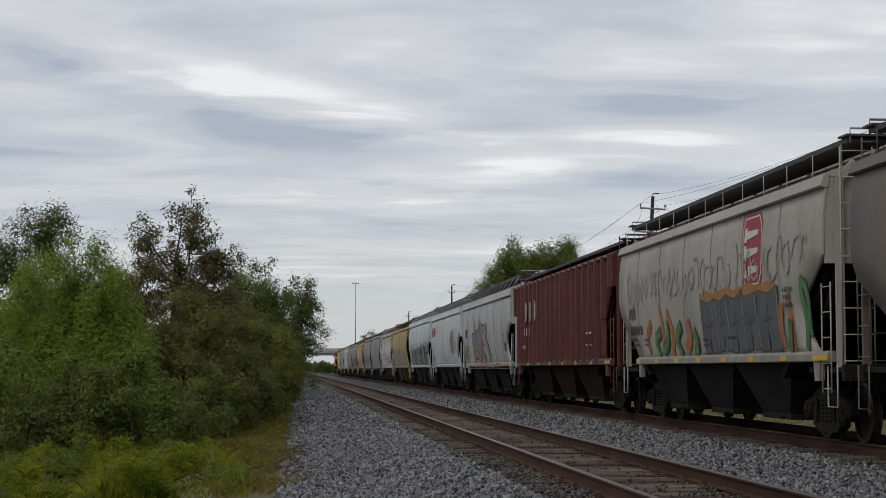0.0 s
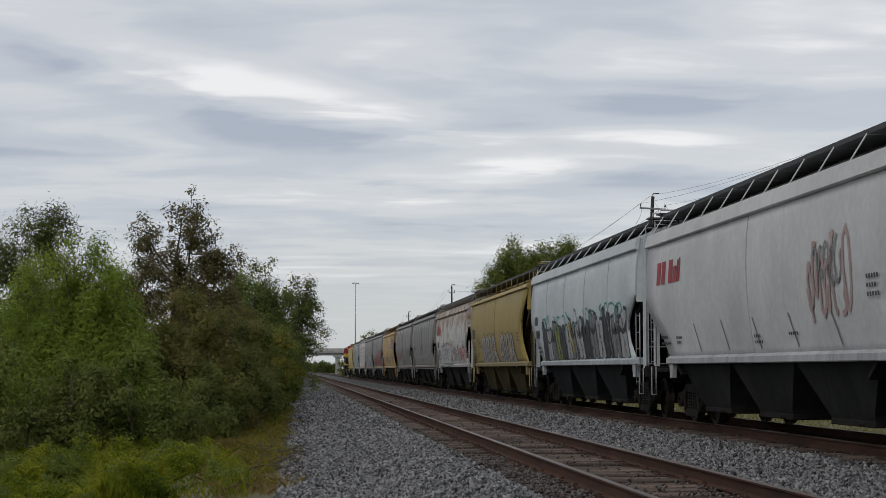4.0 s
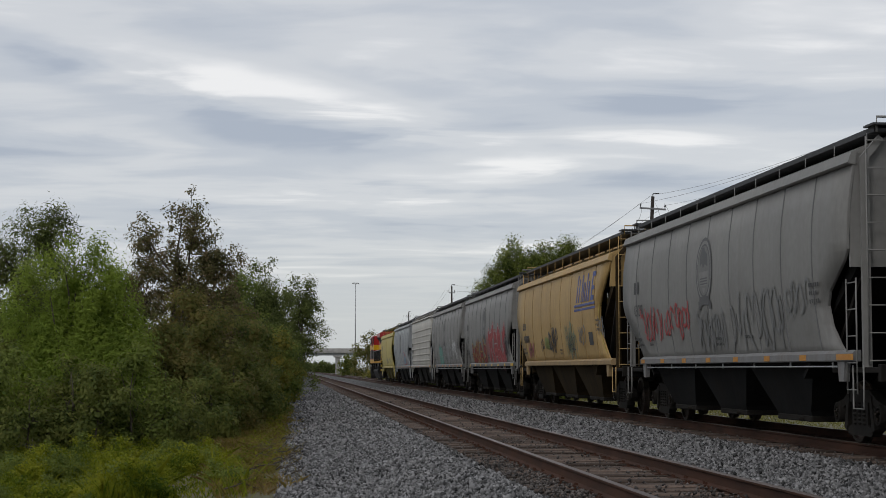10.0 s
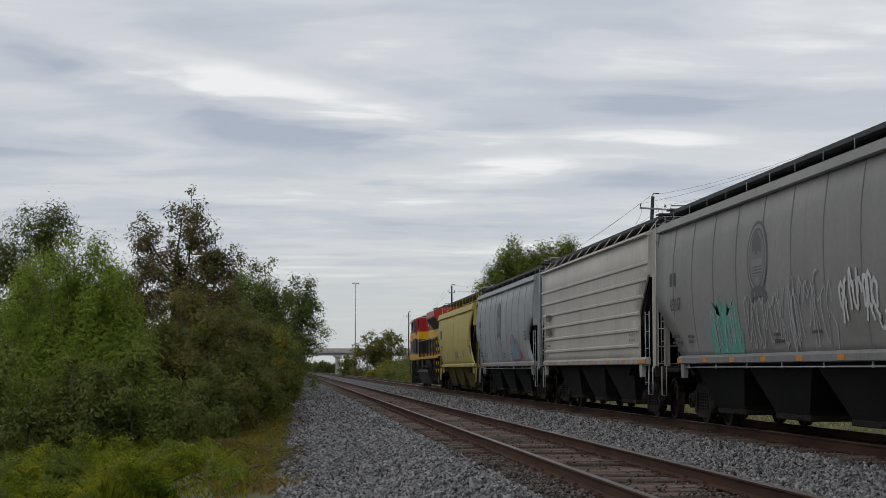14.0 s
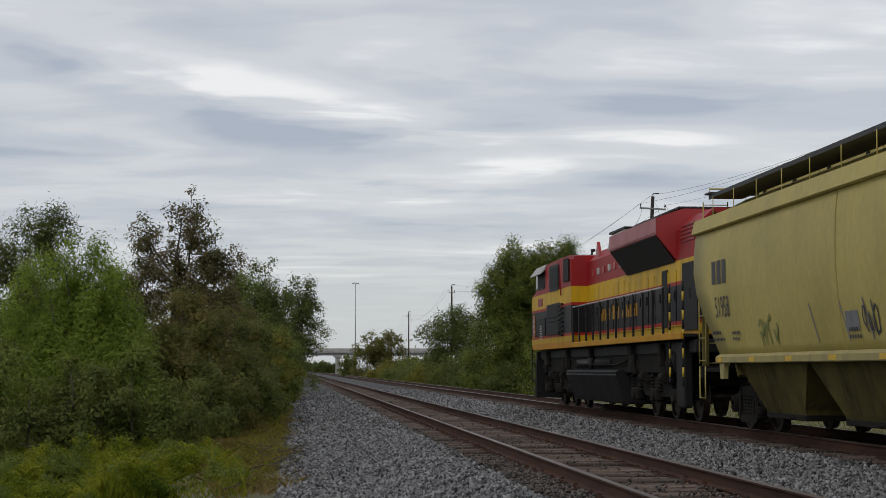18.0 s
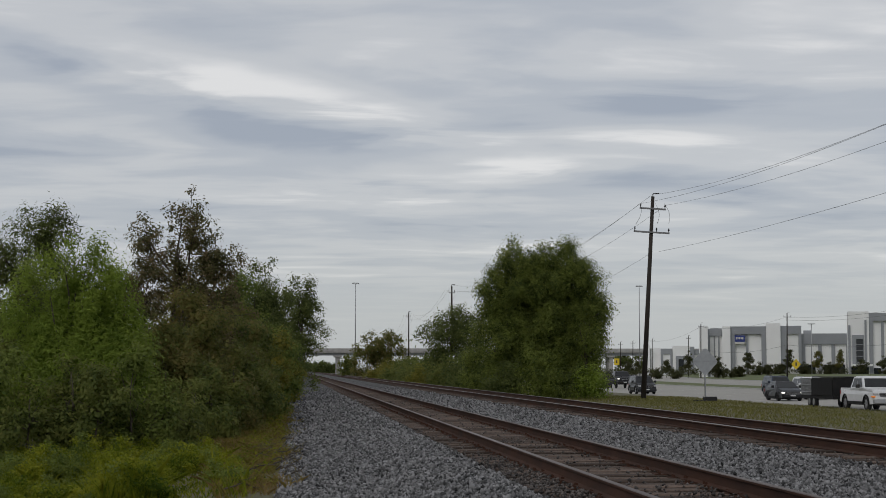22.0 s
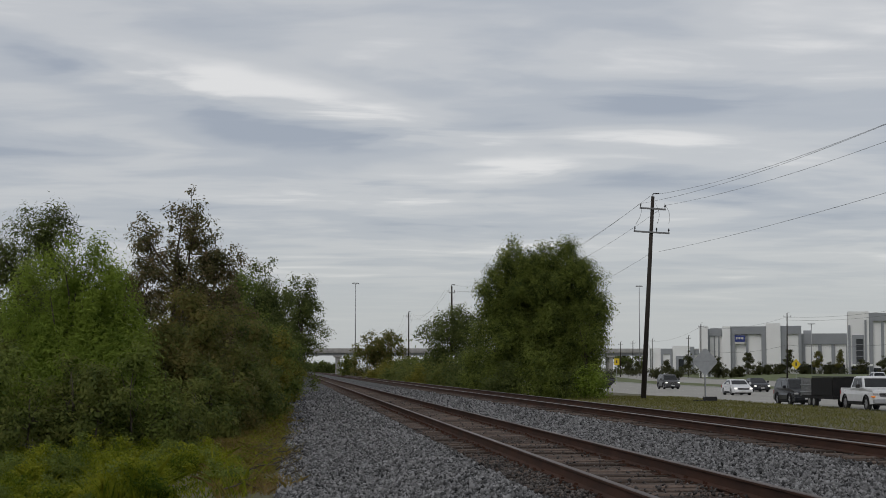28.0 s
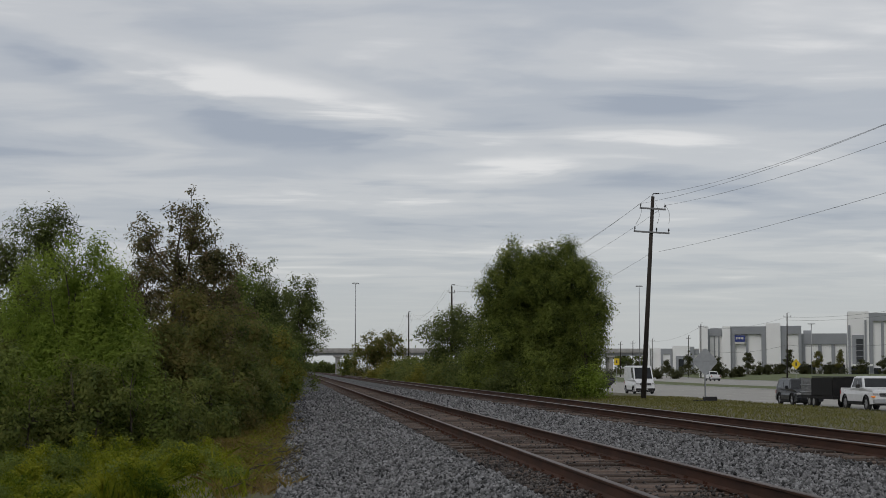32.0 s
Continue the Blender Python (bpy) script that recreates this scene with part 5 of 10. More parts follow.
def marks_red(car, st, lb, rng):
    W = M["mark_white"]
    polys = []
    for i in range(3):
        y = lb - 3.0 - 0.98 * i
        polys += [(q, W) for q in ribbon([(y, 2.68), (y, 3.22)], 0.16) + ribbon([(y - 0.22, 2.74), (y - 0.22, 3.16)], 0.08)]
    decal("company_mark", car, st, [([(a, b) for a, b in p], m) for p, m in polys], 0.112, label="white lettering shapes")
    decal("number_mark", car, st, bars(lb - 2.5, 2.18, 3, 0.14, 0.24, W, 3.4) + bars(lb - 2.3, 1.75, 3, 0.1, 0.12, W, 2.0) + bars(lb - 14.5, 2.0, 2, 0.3, 0.05, W) + bars(lb - 14.5, 1.7, 3, 0.2, 0.04, W), 0.112)


def marks_pale(car, st, lb, rng):
    y1, y0, z0, z1 = lb - 4.3, lb - 10.8, 1.40, 2.95
    def at(u, v):
        return (y1 + (y0 - y1) * u, z0 + (z1 - z0) * v)
    g = [([at(0.0, 0.46), at(0.24, 0.36), at(0.24, 0.80), at(0.0, 0.74)], SPRAY["blue"]), ([at(0.24, 0.36), at(0.5, 0.36), at(0.5, 0.9), at(0.24, 0.80)], SPRAY["blue"]), ([at(0.5, 0.36), at(0.78, 0.4), at(0.79, 0.97), at(0.5, 0.9)], SPRAY["blue"])]
    g += [(q, SPRAY["black"]) for q in ribbon([at(0.0, 0.46), at(0.0, 0.74), at(0.08, 0.79), at(0.14, 0.75), at(0.22, 0.83), at(0.30, 0.80), at(0.38, 0.88), at(0.5, 0.88), at(0.6, 0.96), at(0.7, 0.92), at(0.79, 0.99), at(0.79, 0.9)], 0.07)]
    letters = [[(0.08, 0.60), (0.11, 0.30), (0.22, 0.16), (0.33, 0.26)], [(0.17, 0.95), (0.24, 0.60), (0.34, 0.20), (0.40, 0.02)], [(0.05, 0.28), (0.10, 0.02)], [(0.34, 0.58), (0.40, 0.34), (0.50, 0.20)], [(0.43, 1.0), (0.50, 0.62), (0.58, 0.30), (0.66, 0.02)], [(0.54, 0.96), (0.57, 0.72), (0.66, 0.60), (0.84, 0.80)], [(0.68, 0.60), (0.80, 0.48), (0.88, 0.25), (0.92, 0.02)], [(0.82, 0.46), (0.93, 0.28), (0.90, 0.12)]]
    g += fat_strokes(y0, y1, z0, z1, letters, [(SPRAY["silver"], 0.47), (SPRAY["maroon"], 0.41), (SPRAY["sand"], 0.29), (SPRAY["mauve"], 0.13)])
    decal("graffiti", car, st, g, label="brown, mauve and blue graffiti")
    decal("company_panel", car, st, [([(lb - 1.5, 2.45), (lb - 2.6, 2.45), (lb - 2.6, 2.85), (lb - 1.5, 2.85)], SPRAY["grey"])] + bars(lb - 1.65, 2.53, 4, 0.13, 0.24, M["mark_dark"], 0.5))
    lettering("91387", car, st, lb - 1.75, 1.86, 0.42, M["mark_dark"], squeeze=0.9)
    decal("data_panel", car, st, [([(lb - 15.2, 1.75), (lb - 15.75, 1.75), (lb - 15.75, 2.05), (lb - 15.2, 2.05)], M["mark_dark"])])
    decal("sill_graffiti", car, st, tag_shapes(rng, lb - 13.3, lb - 4.6, 1.17, 1.31, [SPRAY["red"], SPRAY["silver"]], SPRAY["crimson"], 11, 0.8, 0.03), 0.072, label="red scribble on the sill")
    common(car, st, lb, rng, M["mark_dark"])


def marks_white(car, st, lb, rng):
    R = M["mark_red"]
    polys = []
    for off, w, h in ((1.1, 0.36, 0.46), (1.56, 0.34, 0.46), (2.2, 0.36, 0.46), (2.62, 0.28, 0.32), (2.96, 0.1, 0.44), (3.12, 0.1, 0.46)):
        polys.append(([(lb - off, 2.84), (lb - off - w, 2.84), (lb - off - w - 0.08, 2.84 + h), (lb - off - 0.08, 2.84 + h)], M["mark_red"]))
    decal("company_mark", car, st, polys, label="red lettering shapes")
    decal("graffiti", car, st, scrawl(rng, lb - 13.6, lb - 11.6, 1.8, 3.0, SPRAY["mauve"], 7, 0.09) + scrawl(rng, lb - 13.2, lb - 12, 2.2, 2.9, SPRAY["grey"], 5, 0.05), label="small brown sketch")
    decal("weep_stain", car, st, [(q, SPRAY["grey"]) for i in range(5) for q in ribbon([(lb - 4.2 - 2.1 * i, 1.95), (lb - 4.5 - 2.1 * i, 1.45)], 0.06)])
    decal("data_panel", car, st, [([(lb - 15.0, 1.65), (lb - 15.5, 1.65), (lb - 15.5, 2.0), (lb - 15.0, 2.0)], M["mark_dark"])])
    common(car, st, lb, rng, M["mark_dark"])


def marks_bluish(car, st, lb, rng):
    g = scrawl(rng, lb - 15.4, lb - 2.4, 2.2, 2.7, SPRAY["teal"], 14, 0.05)
    g += block_shapes(rng, lb - 8.6, lb - 2.4, 1.36, 2.45, [SPRAY["grey"], SPRAY["silver"], SPRAY["charcoal"], SPRAY["olive"]], SPRAY["black"], 7, 1.0, 0.06)
    g += block_shapes(rng, lb - 15.6, lb - 8.8, 1.36, 2.55, [SPRAY["silver"], SPRAY["grey"], SPRAY["charcoal"]], SPRAY["black"], 7, 1.0, 0.08)
    g += [(q, SPRAY["yellow"]) for q in ribbon([(lb - 7.5, 2.3), (lb - 8.0, 1.6)], 0.16)]
    decal("graffiti", car, st, g, label="silver and teal graffiti band")
    decal("number_mark", car, st, bars(lb - 1.0, 2.45, 3, 0.13, 0.26, M["mark_dark"]) + bars(lb - 1.1, 2.05, 5, 0.1, 0.24, M["mark_dark"]))
    common(car, st, lb, rng, M["mark_dark"])


def marks_mustard(car, st, lb, rng):
    bubbles = [[(0.0, 0.0), (0.0, 0.6), (0.07, 0.9), (0.14, 0.6), (0.15, 0.0)], [(0.10, 0.8), (0.17, 1.0), (0.26, 0.7), (0.27, 0.0)], [(0.07, 0.25), (0.09, 0.45), (0.11, 0.25)], [(0.34, 0.0), (0.34, 0.65), (0.41, 0.98), (0.48, 0.65), (0.50, 0.0)], [(0.42, 0.15), (0.42, 0.45)], [(0.50, 0.75), (0.58, 1.0), (0.66, 0.7), (0.66, 0.0)], [(0.74, 0.0), (0.74, 0.6), (0.80, 0.95), (0.88, 0.7), (0.88, 0.35), (0.80, 0.3)], [(0.88, 0.35), (0.98, 0.0)]]
    fillers = [[(0.07, 0.05), (0.07, 0.6)], [(0.21, 0.05), (0.2, 0.7)], [(0.41, 0.05), (0.41, 0.7)], [(0.58, 0.05), (0.58, 0.7)], [(0.81, 0.4), (0.81, 0.7)], [(0.86, 0.05), (0.9, 0.2)]]
    g = fat_strokes(lb - 9.4, lb - 4.3, 1.36, 2.42, fillers, [(SPRAY["sand"], 0.5)])
    g += fat_strokes(lb - 9.4, lb - 4.3, 1.36, 2.42, bubbles, [(SPRAY["charcoal"], 0.28), (SPRAY["silver"], 0.19)])
    g += fat_strokes(lb - 14.6, lb - 10.4, 1.36, 2.36, fillers, [(SPRAY["sand"], 0.5)])
    g += fat_strokes(lb - 14.6, lb - 10.4, 1.36, 2.36, bubbles, [(SPRAY["charcoal"], 0.26), (SPRAY["silver"], 0.17)])
    g += scrawl(rng, lb - 4.1, lb - 2.8, 1.95, 2.35, SPRAY["charcoal"], 5, 0.035)
    g += [(q, SPRAY["yellow"]) for k in (7.6, 11.2, 13.2) for q in ribbon([(lb - k, 2.1), (lb - k - 0.2, 1.6)], 0.12)]
    decal("graffiti", car, st, g, label="silver outlined graffiti")
    lettering("51755", car, st, lb - 1.0, 1.86, 0.52, M["mark_dark"], squeeze=0.72)
    decal("company_mark", car, st, bars(lb - 0.9, 2.36, 3, 0.26, 0.38, M["mark_dark"], 0.35))
    decal("yellow_streak", car, st, [(q, SPRAY["yellow"]) for q in ribbon([(lb - 0.85, 2.4), (lb - 1.0, 1.9), (lb - 1.3, 1.4)], 0.07)])
    cut_edge(car, st, lb, 0.3, 3.0)
    common(car, st, lb, rng, M["mark_dark"])


def marks_rusty(car, st, lb, rng):
    R = M["mark_red"]
    polys = []
    for off, w, h in ((1.1, 0.36, 0.46), (1.56, 0.34, 0.46), (2.2, 0.36, 0.46), (2.62, 0.28, 0.32), (2.96, 0.1, 0.44), (3.12, 0.1, 0.46)):
        polys.append(([(lb - off, 2.84), (lb - off - w, 2.84), (lb - off - w - 0.08, 2.84 + h), (lb - off - 0.08, 2.84 + h)], R))
    decal("company_mark", car, st, polys, label="red lettering shapes")
    g = [(q, SPRAY["rust_light"]) for i in range(9) for q in ribbon([(lb - 4.2 - 0.6 * i, 2.25 + 0.1 * math.sin(2.3 * i)), (lb - 4.9 - 0.6 * i, 2.32 + 0.1 * math.sin(2.3 * i + 1))], 0.22)]
    g += block_shapes(rng, lb - 9.6, lb - 3.6, 1.38, 2.36, [SPRAY["white"]], SPRAY["charcoal"], 6, 0.8, 0.05)
    g += scrawl(rng, lb - 12.0, lb - 10.3, 1.5, 2.2, SPRAY["charcoal"], 9, 0.04) + scrawl(rng, lb - 15.5, lb - 12.2, 1.5, 2.1, SPRAY["red"], 12, 0.06)
    g += [(q, SPRAY["orange"]) for q in ribbon([(lb - 10.0, 2.2), (lb - 10.3, 1.45)], 0.12)]
    decal("graffiti", car, st, g, label="white and red graffiti")
    decal("sill_graffiti", car, st, block_shapes(rng, lb - 9.4, lb - 3.4, 1.21, 1.31, [SPRAY["white"]], SPRAY["charcoal"], 8, 0.4, 0.03) + [([(lb - 12.2, 1.225), (lb - 15.6, 1.225), (lb - 15.6, 1.29), (lb - 12.2, 1.29)], SPRAY["rose"])], 0.088, label="white and black scribble on the sill")
    decal("data_panel", car, st, [([(lb - 1.3, 2.2), (lb - 1.9, 2.2), (lb - 1.9, 2.5), (lb - 1.3, 2.5)], M["mark_dark"]), ([(lb - 1.6, 1.8), (lb - 2.6, 1.8), (lb - 2.6, 2.1), (lb - 1.6, 2.1)], SPRAY["grey"]), ([(lb - 15.6, 1.6), (lb - 16.2, 1.6), (lb - 16.2, 1.95), (lb - 15.6, 1.95)], M["mark_dark"])])
    common(car, st, lb, rng, M["mark_dark"])


def crest_car(number=None, extra=None):
    def marks(car, st, lb, rng):
        crest(car, st, lb, 7.9, M["crest_dark"], M["crest_light"])
        if number:
            lettering(number, car, st, lb - 1.35, 2.26, 0.36, M["mark_dark"], squeeze=0.85)
        else:
            decal("number_mark", car, st, bars(lb - 1.35, 2.3, 6, 0.14, 0.22, M["mark_dark"], 0.45))
        decal("company_mark", car, st, bars(lb - 1.35, 2.75, 2, 0.2, 0.26, M["mark_dark"], 0.6))
        if extra:
            extra(car, st, lb, rng)
        common(car, st, lb, rng, M["mark_dark"])
    return marks


def extra_red_scrawl(car, st, lb, rng):
    decal("graffiti", car, st, scrawl(rng, lb - 6.6, lb - 2.0, 1.75, 2.4, SPRAY["red"], 14, 0.06) + scrawl(rng, lb - 9.2, lb - 7.2, 1.45, 2.15, SPRAY["grey"], 10, 0.07) + scrawl(rng, lb - 13.0, lb - 9.6, 1.42, 2.4, SPRAY["grey"], 9, 0.06) + scrawl(rng, lb - 14.4, lb - 13.1, 1.9, 2.4, SPRAY["grey"], 4, 0.05), label="red and black scrawl")


def extra_red_big(car, st, lb, rng):
    spikes = [[(0.0, 0.25), (0.05, 0.95), (0.07, 0.4), (0.14, 0.15), (0.06, 0.05)], [(0.16, 0.1), (0.20, 0.75), (0.30, 0.55), (0.26, 0.1), (0.17, 0.1)], [(0.34, 0.0), (0.33, 1.0)], [(0.48, 1.05), (0.38, 0.5), (0.52, 0.0)], [(0.54, 0.0), (0.62, 1.1), (0.74, 0.0)], [(0.57, 0.35), (0.72, 0.35)], [(0.98, 0.65), (0.80, 0.72), (0.96, 0.40), (0.98, 0.15), (0.82, 0.05)], [(0.86, 0.75), (0.83, 1.1)]]
    g = fat_strokes(lb - 8.4, lb - 3.2, 1.38, 2.18, spikes, [(SPRAY["yellow"], 0.32), (SPRAY["maroon"], 0.25), (SPRAY["crimson"], 0.09)])
    big = [[(0.02, 0.1), (0.08, 0.5), (0.0, 0.85), (0.14, 0.65), (0.3, 0.98)], [(0.15, 0.6), (0.22, 0.0)], [(0.3, 0.0), (0.42, 1.0), (0.52, 0.0)], [(0.34, 0.35), (0.5, 0.35)], [(0.58, 0.0), (0.58, 0.95), (0.72, 0.7), (0.6, 0.45), (0.78, 0.0)], [(0.98, 0.9), (0.84, 0.6), (0.96, 0.35), (0.82, 0.05)]]
    g += fat_strokes(lb - 14.6, lb - 9.4, 1.40, 2.6, big, [(SPRAY["rose"], 0.62), (SPRAY["silver"], 0.50), (SPRAY["crimson"], 0.43), (SPRAY["red"], 0.14)])
    g += scrawl(rng, lb - 9.3, lb - 8.3, 1.5, 2.4, SPRAY["rose"], 5, 0.08)
    g += scrawl(rng, lb - 15.6, lb - 14.2, 1.6, 2.2, SPRAY["charcoal"], 4, 0.07)
    decal("graffiti", car, st, g, label="large red graffiti")


def extra_mint(car, st, lb, rng):
    spikes = [(4.5, 1.38), (4.4, 1.75), (4.62, 2.0), (4.75, 2.32), (5.0, 2.1), (5.2, 2.42), (5.45, 2.15), (5.7, 2.36), (5.95, 2.08), (6.3, 2.3), (6.45, 1.95), (6.7, 1.7), (6.6, 1.38)]
    g = [([(lb - a, b) for a, b in spikes], SPRAY["mint"])]
    g += scrawl(rng, lb - 6.5, lb - 4.6, 1.42, 2.2, SPRAY["silver"], 8, 0.03)
    for k in (2.6, 5.1):
        g += [(q, SPRAY["silver"]) for q in ribbon([(lb - a - k, b) for a, b in spikes], 0.035)]
    g += scrawl(rng, lb - 9.4, lb - 7.0, 1.40, 2.35, SPRAY["silver"], 9, 0.03) + scrawl(rng, lb - 11.8, lb - 9.5, 1.42, 2.5, SPRAY["silver"], 8, 0.03) + scrawl(rng, lb - 13.6, lb - 12.1, 1.75, 2.45, SPRAY["white"], 8, 0.07) + scrawl(rng, lb - 14.3, lb - 13.6, 1.5, 1.9, SPRAY["white"], 3, 0.05)
    decal("graffiti", car, st, g, label="mint green and white graffiti")


def extra_blue(car, st, lb, rng):
    def dome(y, w, z0, h):
        return [(y + w * 0.5, z0), (y - w * 0.5, z0)] + [(y - w * 0.42 * math.cos(math.pi * i / 8), z0 + h * (0.45 + 0.55 * math.sin(math.pi * i / 8))) for i in range(9)]
    g = [(dome(lb - 11.6, 1.5, 1.40, 0.92), SPRAY["red"]), (dome(lb - 11.6, 1.3, 1.44, 0.82), SPRAY["blue"]), (dome(lb - 12.5, 1.1, 1.40, 0.74), SPRAY["red"]), (dome(lb - 12.5, 0.95, 1.44, 0.64), SPRAY["blue"])]
    g += scrawl(rng, lb - 14.2, lb - 13.2, 1.45, 1.75, SPRAY["red"], 5, 0.05)
    decal("graffiti", car, st, g, label="blue blob shapes outlined in red")


def marks_tan(car, st, lb, rng):
    B = M["mark_blue"]
    polys = []
    for y, w, h in ((12.2, 0.16, 0.72), (12.55, 0.14, 0.62), (12.95, 0.16, 0.72), (13.22, 0.12, 0.5), (13.45, 0.12, 0.5), (13.7, 0.16, 0.72), (14.02, 0.2, 0.5), (14.45, 0.16, 0.72)):
        polys.append(([(lb - y, 2.86), (lb - y - w, 2.86), (lb - y - w - 0.24 * h / 0.72, 2.86 + h), (lb - y - 0.24 * h / 0.72, 2.86 + h)], B))
    for z, h in ((2.86, 0.12), (3.12, 0.1), (3.46, 0.12)):
        polys.append(([(lb - 14.6 - (z - 2.86) / 3, z), (lb - 14.95 - (z - 2.86) / 3, z), (lb - 14.98 - (z - 2.86) / 3, z + h), (lb - 14.63 - (z - 2.86) / 3, z + h)], B))
    for z in (2.64, 2.75):
        polys.append(([(lb - 11.9, z), (lb - 15.1, z), (lb - 15.12, z + 0.06), (lb - 11.92, z + 0.06)], B))
    decal("company_mark", car, st, polys, label="blue slanted lettering shapes")
    g = scrawl(rng, lb - 8.6, lb - 7.0, 1.6, 2.35, SPRAY["charcoal"], 7, 0.08) + scrawl(rng, lb - 3.6, lb - 2.6, 1.5, 1.9, SPRAY["rose"], 4, 0.1) + scrawl(rng, lb - 6.0, lb - 5.3, 1.65, 2.0, SPRAY["charcoal"], 3, 0.05) + scrawl(rng, lb - 11.9, lb - 10.2, 1.4, 2.3, SPRAY["sage"], 9, 0.06) + scrawl(rng, lb - 11.7, lb - 10.4, 1.4, 2.0, SPRAY["charcoal"], 5, 0.03) + scrawl(rng, lb - 13.4, lb - 12.4, 1.7, 2.2, SPRAY["grey"], 4, 0.06) + scrawl(rng, lb - 16.2, lb - 15.4, 1.9, 2.4, SPRAY["grey"], 4, 0.05) + scrawl(rng, lb - 7.0, lb - 6.3, 1.7, 2.0, SPRAY["olive"], 3, 0.14)
    decal("graffiti", car, st, g, label="scattered dark and teal scribbles")
    decal("data_panel", car, st, [([(lb - 13.9, 1.72), (lb - 14.5, 1.72), (lb - 14.5, 2.05), (lb - 13.9, 2.05)], M["mark_dark"])])
    decal("number_mark", car, st, bars(lb - 1.5, 2.36, 3, 0.16, 0.22, M["mark_dark"]) + bars(lb - 1.6, 1.96, 5, 0.16, 0.22, M["mark_dark"]))
    cut_edge(car, st, lb, 0.95, 2.7)
    common(car, st, lb, rng, M["mark_dark"])


def marks_ribbed(car, st, lb, rng):
    decal("number_mark", car, st, bars(lb - 1.2, 2.52, 4, 0.14, 0.2, M["mark_dark"]) + bars(lb - 1.2, 2.1, 6, 0.14, 0.2, M["mark_dark"], 0.4), 0.05)
    decal("stencil_text", car, st, bars(lb - 1.4, 1.76, 6, 0.07, 0.05, M["mark_dark"]) + bars(lb - 14.0, 1.85, 5, 0.12, 0.05, SPRAY["grey"]) + bars(lb - 14.0, 1.72, 4, 0.12, 0.05, SPRAY["grey"]), 0.05)


def marks_yellow(car, st, lb, rng):
    D = M["mark_dark"]
    lettering("51958", car, st, lb - 1.6, 2.02, 0.54, D, squeeze=0.74)
    decal("company_mark", car, st, bars(lb - 1.45, 2.62, 3, 0.27, 0.42, D, 0.35))
    polys = []
    for k in (7.2, 8.6, 9.6, 12.0, 13.5, 15.8):
        polys += [(q, SPRAY["grey"]) for q in ribbon([(lb - k, 2.05), (lb - k - 0.25, 1.5)], 0.05)]
    polys += [([(lb - 8.8, 1.62), (lb - 9.35, 1.62), (lb - 9.35, 1.9), (lb - 8.8, 1.9)], SPRAY["grey"]), ([(lb - 12.3, 1.66), (lb - 12.9, 1.66), (lb - 12.9, 1.95), (lb - 12.3, 1.95)], SPRAY["olive"]), ([(lb - 15.6, 1.8), (lb - 16.1, 1.8), (lb - 16.1, 2.15), (lb - 15.6, 2.15)], SPRAY["charcoal"])]
    polys += scrawl(rng, lb - 5.4, lb - 4.4, 1.5, 1.95, SPRAY["olive"], 4, 0.06) + scrawl(rng, lb - 10.2, lb - 9.5, 1.6, 2.0, SPRAY["charcoal"], 3, 0.04)
    decal("graffiti", car, st, polys, label="small dull scribbles and panels")
    common(car, st, lb, rng, D)


SPRAY["faded"] = mat("faded_spray", (0.285, 0.265, 0.24), (0.335, 0.31, 0.27), 3, 0.7, fine=0.1)
SPRAY["ochre"] = mat("ochre_spray", (0.38, 0.18, 0.05), (0.30, 0.14, 0.04), 4, 0.7, fine=0.25)
SPRAY["slate"] = mat("slate_spray", (0.085, 0.085, 0.09), (0.12, 0.12, 0.125), 3, 0.7, fine=0.2)
SPRAY["sage"] = mat("sage_green_spray", (0.17, 0.21, 0.13), (0.25, 0.27, 0.18), 4, 0.7, fine=0.25)
SPRAY["rust"] = mat("rust_stain", (0.26, 0.15, 0.08), (0.36, 0.25, 0.16), 5, 0.85, fine=0.2)
SPRAY["rust_light"] = mat("pale_rust_stain", (0.42, 0.32, 0.22), (0.48, 0.40, 0.31), 5, 0.85, fine=0.2)
M["crest_dark"] = mat("crest_dark", (0.085, 0.085, 0.09), (0.11, 0.11, 0.11), 5, 0.7, fine=0.2)
M["crest_mid"] = mat("crest_mid", (0.155, 0.153, 0.15), (0.18, 0.178, 0.172), 5, 0.7, fine=0.15)
M["crest_light"] = mat("crest_light", (0.225, 0.222, 0.215), (0.20, 0.197, 0.19), 5, 0.7, fine=0.2)
